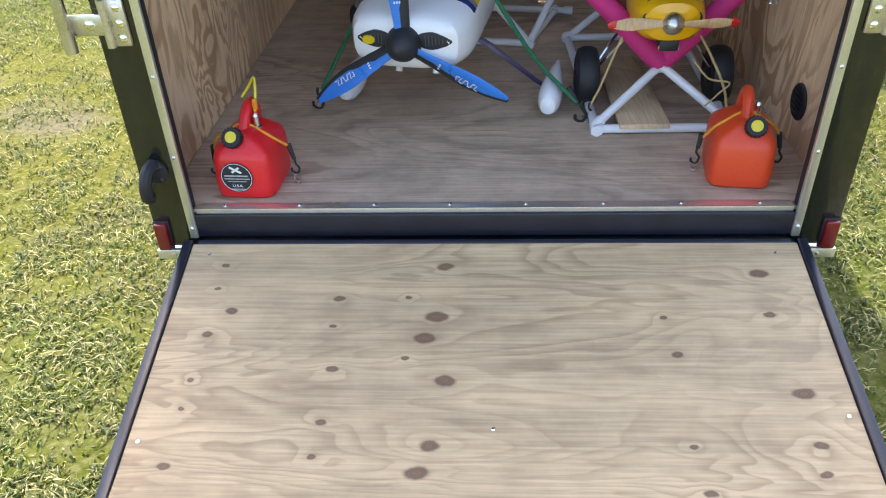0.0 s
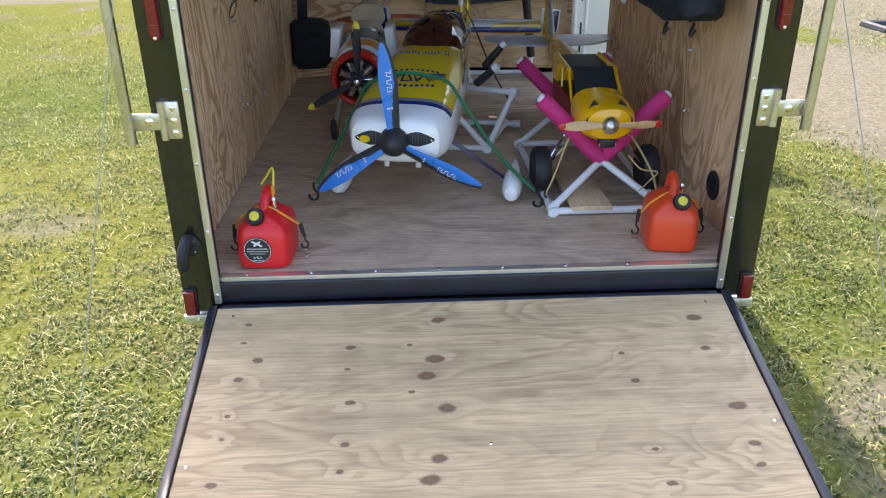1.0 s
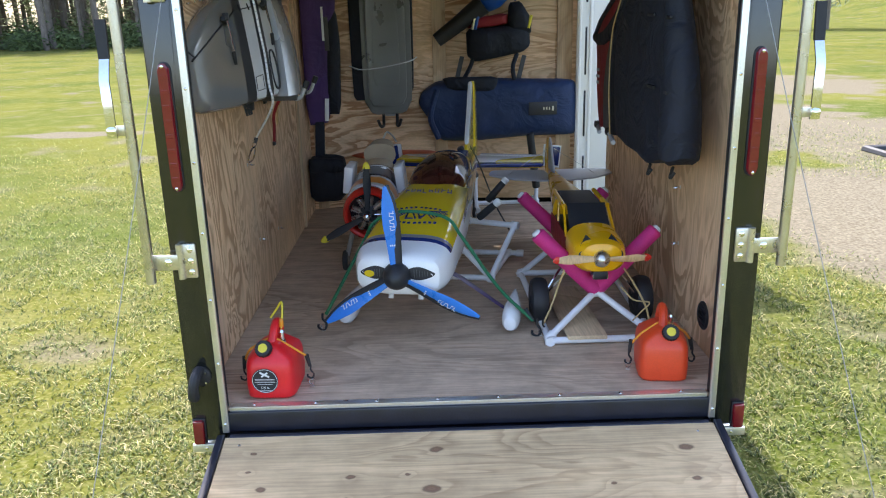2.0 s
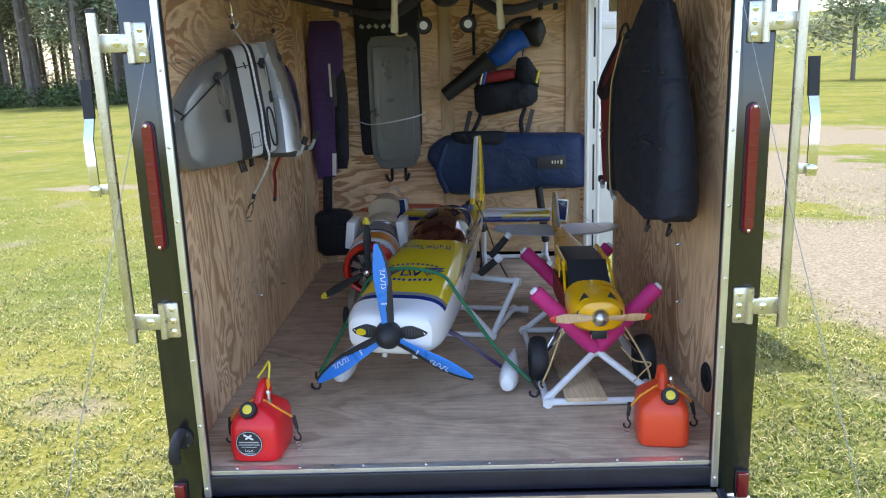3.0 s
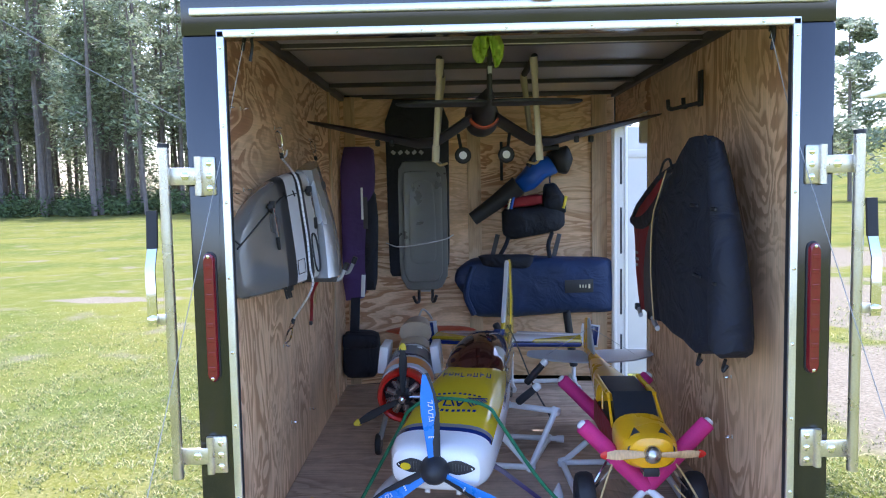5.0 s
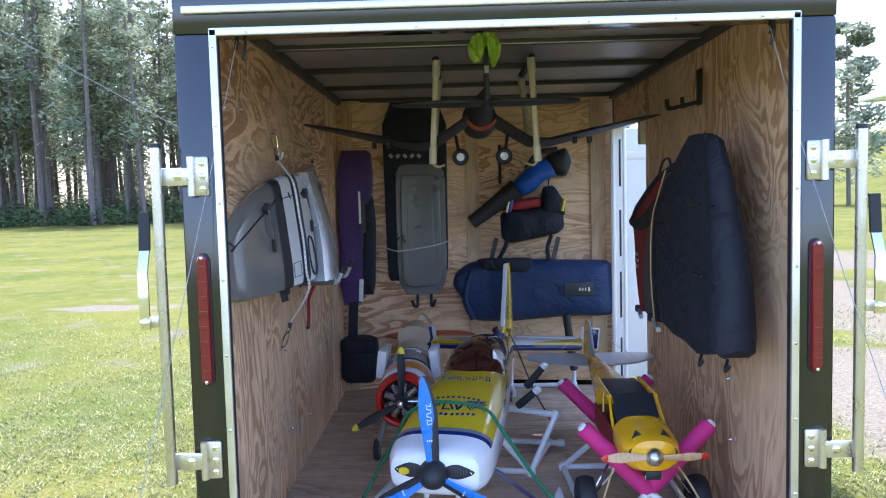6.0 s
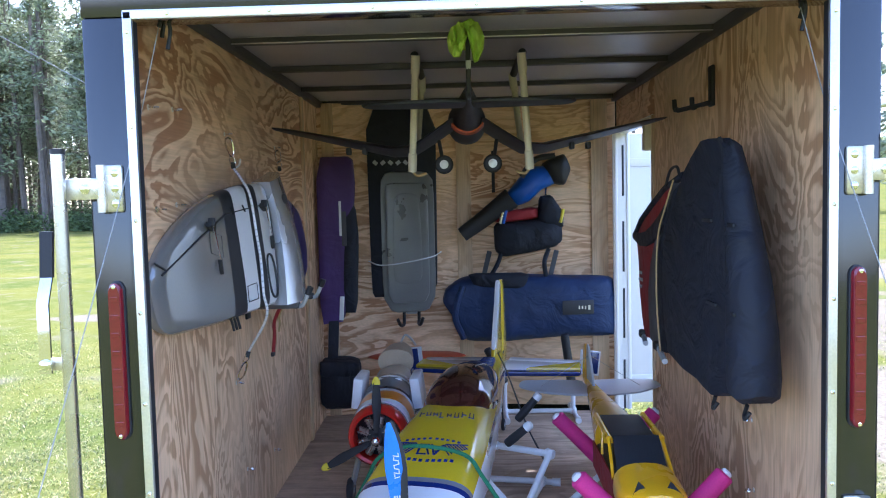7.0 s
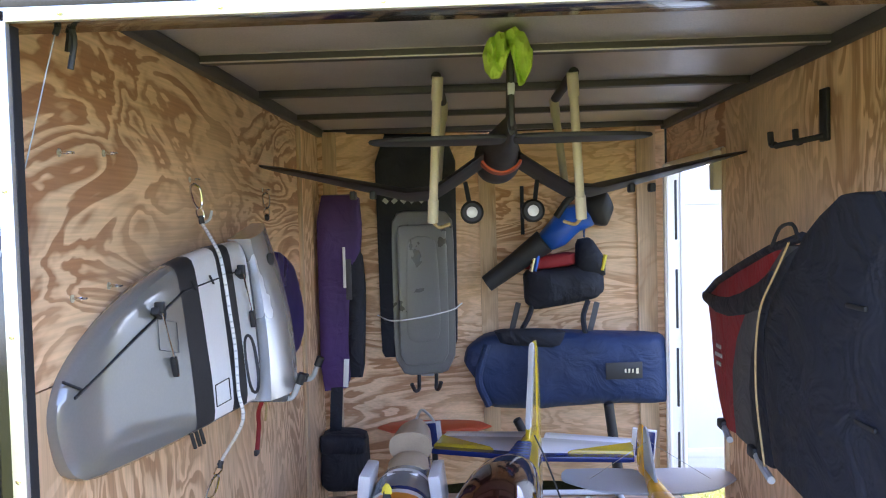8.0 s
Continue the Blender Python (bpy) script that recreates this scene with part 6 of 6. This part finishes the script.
part("flap", pad(B(), [(-0.89, 0.84), (-0.66, 0.83), (-0.66, 0.74), (-0.89, 0.74)], lambda u, v, d: in_corner(u, v, d + 0.10), 0.07, 1, 0.5), M_blackcloth, satchel)
part("strap", box(B(), (-0.815, Yp + 0.05, 0.95), (0.06, 0.012, 0.30), 0.004, Matrix.Rotation(0.06, 4, "Y")), M_blackcloth, satchel)

# ---- front wall ----
board_case = thing("flat_case", "tall thin black case hanging flat on the front wall", "case")
part("body", pad(B(), [(-0.615, 2.335), (-0.195, 2.335), (-0.205, 1.24), (-0.23, 1.19), (-0.585, 1.16), (-0.605, 1.20)], on_front, 0.05, 1, 0.3), M_blackcloth, board_case)
bm = B()
for k in range(5):
    box(bm, on_front(-0.56 + 0.045 * k, 1.985, 0.055), (0.028, 0.004, 0.022), turn=Matrix.Rotation(0.7 * (-1) ** k, 4, "Y"))
part("mark", bm, M_grey, board_case)
tray = thing("plastic_bin_lid", "smoke-grey translucent plastic tub hung upright on the front wall", "plastic tub")
o = [(-0.50, 1.93), (-0.26, 1.93), (-0.215, 1.87), (-0.215, 1.17), (-0.265, 1.07), (-0.48, 1.07), (-0.535, 1.17), (-0.535, 1.87)]


def on_case(u, v, d):
    return on_front(u, v, d + 0.055)


rim = part("rim", pad(B(), o, on_case, 0.02, 1, 0.2), M_case, tray)
i1 = [(-0.49 + 0.0, 1.86), (-0.275, 1.86), (-0.25, 1.82), (-0.25, 1.19), (-0.28, 1.13), (-0.47, 1.13), (-0.50, 1.19), (-0.50, 1.82)]
part("tub", pad(B(), i1, lambda u, v, d: on_case(u, v, d + 0.012), 0.07, 1, 0.25, rim=0.7), M_case, tray)
i2 = [(-0.455, 1.80), (-0.30, 1.80), (-0.285, 1.25), (-0.47, 1.25)]
part("tub_panel", pad(B(), i2, lambda u, v, d: on_case(u, v, d + 0.072), 0.016, 2, 0.25), M_case, tray)
part("holding_cord", tube(B(), curve_pts((on_front(-0.62, 1.39, 0.02), on_front(-0.53, 1.37, 0.13), on_front(-0.37, 1.385, 0.155), on_front(-0.23, 1.41, 0.13), on_front(-0.18, 1.43, 0.02)), 6), 0.004, 6), M_white, tray)
hooks = thing("double_hook", "grey double utility hook screwed to the front wall", "hook")
part("plate", box(B(), on_front(-0.37, 1.075, 0.02), (0.07, 0.02, 0.045), 0.008), M_grey, hooks)
for s in (-1, 1):
    x = -0.37 + s * 0.045
    part("prong", tube(B(), curve_pts((on_front(x, 1.07, 0.02), on_front(x, 1.02, 0.03), on_front(x, 0.995, 0.07), on_front(x + s * 0.015, 1.0, 0.12), on_front(x + s * 0.03, 1.04, 0.14)), 5), 0.010, 8), M_dark, hooks)

bag = thing("wing_bag", "long navy-blue padded model bag hung across the front wall", "bag")
bm = pad(B(), [(-0.18, 1.12), (-0.16, 1.20), (-0.06, 1.27), (0.20, 1.29), (0.55, 1.275), (0.87, 1.27), (0.90, 1.08), (0.91, 0.91), (0.55, 0.90), (0.20, 0.87), (-0.04, 0.87), (-0.10, 1.00)], on_front, 0.20, 2, 0.45, 0.025, 7)
part("body", bm, M_navy, bag)
part("end_collar", tube(B(), curve_pts((on_front(-0.05, 0.90, 0.16), on_front(-0.10, 1.05, 0.18), on_front(-0.05, 1.22, 0.16)), 5), 0.02, 8), M_navy, bag)
part("flap", pad(B(), [(-0.02, 1.30), (0.36, 1.30), (0.33, 1.20), (0.02, 1.22)], lambda u, v, d: on_front(u, v, d + 0.13), 0.07, 1, 0.5, 0.01), M_blackcloth, bag)
patch = part("name_patch", box(B(), on_front(0.635, 1.095, 0.215), (0.19, 0.006, 0.085), 0.003, Matrix.Rotation(0.11, 4, "Z")), M_dark, bag, "black patch with plain pale marks")
bm = B()
for x, w, h in ((-0.062, 0.022, 0.045), (-0.038, 0.014, 0.045), (-0.012, 0.012, 0.024), (0.006, 0.012, 0.024), (0.024, 0.012, 0.024), (0.042, 0.010, 0.024), (0.064, 0.018, 0.034)):
    box(bm, on_front(0.635 + x, 1.095, 0.2195), (w * 0.7, 0.002, h * 0.8), turn=Matrix.Rotation(0.11, 4, "Z"))
part("mark", bm, M_cream, patch)
for x in (-0.10, 0.31):
    part("hanger_strap", box(B(), on_front(x + 0.2, 1.34, 0.06), (0.03, 0.008, 0.18), 0.003, Matrix.Rotation(0.25, 4, "Y")), M_greycloth, bag)

blower = thing("leaf_blower", "blue and black cordless leaf blower hung at a slant", "leaf blower")
bm = B()
tube(bm, [on_front(-0.045, 1.535, 0.10), on_front(0.09, 1.63, 0.11), on_front(0.26, 1.755, 0.12)], [0.046, 0.052, 0.066], 16)
part("nozzle", bm, M_dark, blower, "black nozzle tube")
part("body", pad(B(), [(0.22, 1.77), (0.30, 1.86), (0.36, 1.94), (0.50, 1.95), (0.56, 1.90), (0.52, 1.83), (0.44, 1.80), (0.37, 1.73), (0.29, 1.70)], on_front, 0.17, 2, 0.45), M_blow, blower, "bright blue plastic body")
part("fan_housing", pad(B(), [(0.44, 1.96), (0.58, 2.02), (0.62, 1.92), (0.58, 1.82), (0.50, 1.84)], on_front, 0.19, 2, 0.4), M_dark, blower)
part("handle", tube(B(), curve_pts((on_front(0.32, 1.88, 0.15), on_front(0.40, 1.98, 0.16), on_front(0.52, 2.0, 0.15)), 5), 0.018, 8), M_dark, blower)
part("wall_strap", box(B(), on_front(0.155, 1.92, 0.03), (0.02, 0.006, 0.26), 0.002), M_blackcloth, blower)
tools = thing("tool_bag", "open black and red tool bag with shoulder straps", "tool bag")
part("body", pad(B(), [(0.15, 1.60), (0.30, 1.61), (0.45, 1.63), (0.56, 1.61), (0.565, 1.49), (0.52, 1.45), (0.38, 1.42), (0.20, 1.39), (0.155, 1.43)], on_front, 0.17, 1, 0.4, 0.015, 12), M_blackcloth, tools)
part("red_lining", pad(B(), [(0.16, 1.665), (0.42, 1.70), (0.42, 1.625), (0.16, 1.60)], lambda u, v, d: on_front(u, v, d + 0.03), 0.12, 1, 0.4), M_redcloth, tools, "red inner lining")
part("end_pocket", pad(B(), [(0.43, 1.76), (0.50, 1.77), (0.57, 1.66), (0.57, 1.56), (0.42, 1.58)], lambda u, v, d: on_front(u, v, d + 0.02), 0.15, 1, 0.4), M_blackcloth, tools)
for x, c in ((0.185, M_steel), (0.205, M_blow), (0.545, M_cap)):
    part("tool", tube(B(), (on_front(x, 1.60, 0.155), on_front(x + 0.02, 1.68, 0.15)), 0.010, 8), c, tools)
for x in (0.20, 0.48):
    part("strap", tube(B(), curve_pts((on_front(x, 1.44, 0.10), on_front(x - 0.03, 1.36, 0.13), on_front(x - 0.08 if x < 0.3 else x - 0.02, 1.27, 0.12)), 5), 0.014, 6), M_blackcloth, tools)
part("snap_hook", tube(B(), (on_front(0.47, 1.77, 0.08), on_front(0.475, 1.84, 0.05)), 0.006, 6), M_chrome, tools)
shelfthing = thing("foam_float", "long flat orange float lying behind the models", "float")
part("body", skin(B(), [oval(y, z, hw, hh, 16) for y, z, hw, hh in ((2.70, 0.745, 0.02, 0.008), (2.73, 0.745, 0.23, 0.018), (2.80, 0.745, 0.30, 0.022), (2.88, 0.745, 0.25, 0.018))]), M_redthing, shelfthing).location = (-0.336, 0.0, 0.065)
part("leg", box(B(), (-0.336, 2.80, (0.80 + H0) / 2), (0.03, 0.03, 0.80 - H0), 0.004), M_dark, shelfthing)

# ---- right wall ----
def on_bag(u, v, d):
    """Out from the wall by a share d of the bag's thickness, which shrinks towards its far end."""
    knots = ((0.2, 0.17), (0.5, 0.205), (0.96, 0.23), (1.54, 0.18), (1.8, 0.147), (2.2, 0.12))
    for (u0, d0), (u1, d1) in zip(knots, knots[1:]):
        if u <= u1 or u1 == 2.2:
            return on_right(u, v, d * (d0 + (d1 - d0) * min(max((u - u0) / (u1 - u0), 0), 1)))


def bag_sheet(bm, rows, d0=1.0, n=10, back=0.05, puff=0.035):
    """A stitched panel between two (u, v) border lines, laid on the bag, with a soft edge and thickness behind it."""
    left, right = rows
    rings = []
    for (u0, v0), (u1, v1) in zip(left, right):
        ring = [on_bag(u0 + (u1 - u0) * k / n, v0 + (v1 - v0) * k / n, d0 + puff * math.sin(math.pi * k / n) ** 0.5 + 0.02 * noise.noise(Vector((4 * (u0 + (u1 - u0) * k / n), 5 * v0, 0.3)))) for k in range(n + 1)]
        ring += [on_bag(u1, v1, back), on_bag(u0, v0, 0.05)] if len(rings) > 3 or back < 0.5 else [on_bag(u1, v1, 0.80), on_bag(u0, v0, 0.80)]
        rings.append(ring)
    return skin(bm, rings)


sack = thing("wing_bag", "large black padded wing bag with red and grey side", "wing bag")
# main black cover between the piping and the seam of the roll
cover_far = [(0.60, 1.907), (0.70, 1.862), (0.78, 1.818), (0.86, 1.74), (0.96, 1.65), (1.02, 1.56), (1.045, 1.47), (1.045, 1.38), (1.01, 1.28), (0.965, 1.19), (0.80, 1.165), (0.66, 1.162), (0.60, 1.150), (0.52, 1.146)]
cover_near = [(0.52, 1.916), (0.46, 1.912), (0.42, 1.86), (0.405, 1.75), (0.40, 1.66), (0.398, 1.57), (0.396, 1.48), (0.394, 1.39), (0.392, 1.30), (0.392, 1.22), (0.395, 1.19), (0.40, 1.18), (0.41, 1.17), (0.46, 1.150)]
body = part("body", bag_sheet(B(), (cover_far, cover_near), 0.93, 16, 0.6, 0.09), M_blackcloth, sack, "black padded nylon cover")
# rolled near edge, thin above and fat below
roll = [(0.728, 0.425, 1.898, 0.014), (0.730, 0.415, 1.885, 0.024), (0.735, 0.395, 1.80, 0.038), (0.742, 0.365, 1.66, 0.048), (0.748, 0.338, 1.52, 0.058), (0.750, 0.316, 1.38, 0.066), (0.750, 0.306, 1.25, 0.070), (0.750, 0.304, 1.20, 0.066), (0.750, 0.304, 1.182, 0.045)]
rings = []
for x, y, z, r in roll:
    rings.append([Vector((x + 1.05 * r * math.cos(q), y + r * math.sin(q) * 1.1, z + 0.008 * math.sin(3 * q))) * 1.0 + Vector((0.008 * noise.noise(Vector((6 * z, 2 * q, 1.0))), 0, 0)) for q in (2 * math.pi * k / 20 for k in range(20))])
part("rolled_edge", skin(B(), rings), M_blackcloth, sack, "thick rolled black edge")
for u, v, k in ((0.515, 1.672, 0), (0.485, 1.425, 0), (0.345, 1.664, 1), (0.33, 1.42, 1)):
    p = on_bag(u, v, 1.02) if not k else Vector((0.695 - 0.004 * (v < 1.5), u - 0.022, v))
    part("tab", box(B(), p, (0.010, 0.085 if not k else 0.05, 0.012), 0.004), M_dark, body if not k else sack)
part("seam_binding", tube(B(), [on_bag(u - 0.004, v, 0.965) for u, v in cover_near[1:11]], 0.007, 6), M_dark, sack)
# grey band, red panel, and black binding beyond the piping
gr_far = [(0.90, 1.79), (1.00, 1.72), (1.12, 1.66), (1.245, 1.569), (1.36, 1.47), (1.41, 1.36), (1.40, 1.25), (1.37, 1.16)]
gr_near = [(0.80, 1.79), (0.89, 1.70), (0.97, 1.63), (1.03, 1.55), (1.043, 1.46), (1.04, 1.37), (1.01, 1.27), (0.96, 1.18)]
red_far = [(0.98, 1.775), (1.25, 1.715), (1.55, 1.645), (1.82, 1.565), (1.765, 1.46), (1.71, 1.32), (1.63, 1.22), (1.54, 1.14)]
part("grey_band", bag_sheet(B(), (gr_far, gr_near), 0.90), M_greycloth, sack)
red_side = part("red_side", bag_sheet(B(), (red_far, gr_far), 0.88), M_redcloth, sack, "red nylon side panel")
blk_far = [(0.90, 1.74), (0.97, 1.66), (1.03, 1.615), (1.075, 1.575), (1.16, 1.46), (1.19, 1.35), (1.17, 1.25), (1.12, 1.165)]
part("inner_band", bag_sheet(B(), (blk_far, gr_near), 0.935), M_blackcloth, sack)
part("top_binding", tube(B(), [on_bag(u, v, 0.90) for u, v in ((0.80, 1.815), (1.0, 1.775), (1.3, 1.71), (1.6, 1.64), (1.825, 1.568))], 0.013, 8), M_blackcloth, sack)
belt_hi = [(1.835, 1.580), (1.60, 1.585), (1.42, 1.600), (1.25, 1.632), (1.08, 1.675), (0.95, 1.72)]
belt_lo = [(1.825, 1.545), (1.60, 1.530), (1.42, 1.538), (1.25, 1.565), (1.08, 1.60), (0.97, 1.65)]
part("belt", bag_sheet(B(), (belt_hi, belt_lo), 0.96, 4), M_blackcloth, sack)
part("piping", tube(B(), curve_pts([on_bag(u, v, 1.035) for u, v in ((0.81, 1.80), (0.90, 1.705), (0.98, 1.625), (1.03, 1.53), (1.043, 1.43), (1.03, 1.33), (0.965, 1.185))], 6), 0.0032, 6), M_tan, sack, "pale piping")
part("loop", tube(B(), curve_pts([on_bag(u, v, 0.95) for u, v in ((0.80, 1.81), (0.83, 1.845), (0.90, 1.835), (0.95, 1.785))], 5), 0.005, 6), M_dark, sack)
for z, w in ((1.415, 0.05), (1.385, 0.07), (1.355, 0.045)):
    part("faded_mark", box(B(), on_bag(1.56, z, 0.955), (0.003, w, 0.014), 0.001), M_print, red_side)
for u, v, w in ((1.46, 1.137, 0.13), (1.05, 1.155, 0.20)):
    part("buckle_strap", tube(B(), (on_bag(u + w / 2, v + 0.012, 0.92), on_bag(u, v, 0.95), on_bag(u - w / 2, v - 0.004, 0.98)), 0.011, 8), M_grey, sack, "grey webbing")
    part("buckle", box(B(), on_bag(u + w / 2, v + 0.014, 0.93), (0.03, 0.055, 0.034), 0.008), M_dark, sack)
for u, v in ((0.50, 1.14), (0.30, 1.165)):
    c = on_bag(u, v, 0.93)
    part("clip", tube(B(), curve_pts((c, c + Vector((0, 0.02, -0.03)), c + Vector((-0.01, -0.01, -0.035)), c + Vector((0, -0.02, -0.015))), 4), 0.006, 6), M_dark, sack)
rack = thing("tool_rack_hook", "black steel double hook screwed high on the wall", "hook")
part("plate", box(B(), on_right(1.10, 2.15, 0.008), (0.012, 0.05, 0.15), 0.004), M_dark, rack)
part("bar", tube(B(), (on_right(1.10, 2.09, 0.01), on_right(1.22, 2.075, 0.10)), 0.009, 8), M_dark, rack)
for d in (0.05, 0.10):
    part("prong", tube(B(), curve_pts((on_right(1.10 + 1.2 * d, 2.08, d), on_right(1.12 + 1.2 * d, 2.082, d + 0.004), on_right(1.125 + 1.2 * d, 2.12, d + 0.006)), 4), 0.009, 8), M_dark, rack)
vent = thing("wall_vent", "round black vent low on the plywood wall", "vent")
part("flange", lathe(B(), ((0.054, 0), (0.054, 0.004), (0.049, 0.008), (0.040, 0.006), (0.002, 0.005)), toward(on_right(0.36, 0.587, 0), (-1, 0, 0)), 28), M_rubber, vent)
for k in range(5):
    part("slat", box(B(), on_right(0.36, 0.557 + 0.015 * k, 0.009), (0.005, 0.064, 0.005), 0.002), M_dark, vent)
lamp = thing("dome_lamp", "cream plastic interior lamp beside the door", "lamp")
part("housing", box(B(), on_right(2.02, 2.05, 0.022), (0.05, 0.06, 0.16), 0.01), M_cream, lamp)
for y, z in ((0.70, 0.77), (0.72, 1.0)):
    eye_bolt(on_right(y, z, 0.0), (-1, 0, 0), "small plated eye screw in the plywood wall", "wall eye screws")

# ---- distance ----
shelter = thing("field_shelter", "open white-edged field shelter at the edge of the lawn", "shelter")
part("roof", box(B(), (19.45, 27.0, 5.1), (6.6, 5.0, 0.25), 0.05), M_white, shelter)
for x in (19.65, 22.25):
    for y in (25.0, 29.0):
        part("post", box(B(), (x, y, 2.5), (0.15, 0.15, 5.0), 0.02), M_white, shelter)
pole_line = thing("overhead_wire", "thin overhead wire sagging past the woods", "wire")
part("wire", tube(B(), curve_pts(((-60.5, 18, 36), (-25.5, 18, 14.2), (-12.68, 18, 6.75), (-7.88, 18, 3.95), (-4.0, 18, 1.8), (-2.0, 18, 0.02)), 5), 0.012, 5), M_wire, pole_line)
tyre = thing("edging_frame", "dark rectangular ground frame lying on the lawn", "ground frame")
for a, b in (((5.0, 6.1), (5.7, 6.1)), ((5.0, 6.6), (5.7, 6.6)), ((5.0, 6.1), (5.0, 6.6)), ((5.7, 6.1), (5.7, 6.6))):
    part("rail", tube(B(), ((*a, 0.07), (*b, 0.07)), 0.05, 8), M_dark, tyre)

# ---- running gear that carries the trailer ----
axle = thing("trailer_axle", "steel trailer axle with two road wheels", "axle")
part("beam", tube(B(), ((-0.98, 1.75, 0.30), (0.98, 1.75, 0.30)), 0.03, 10), M_dark, axle)
for s in (-1, 1):
    wheel(axle, (s * 1.06, 1.75, 0.30), 0.30, 0.16, M_zinc)
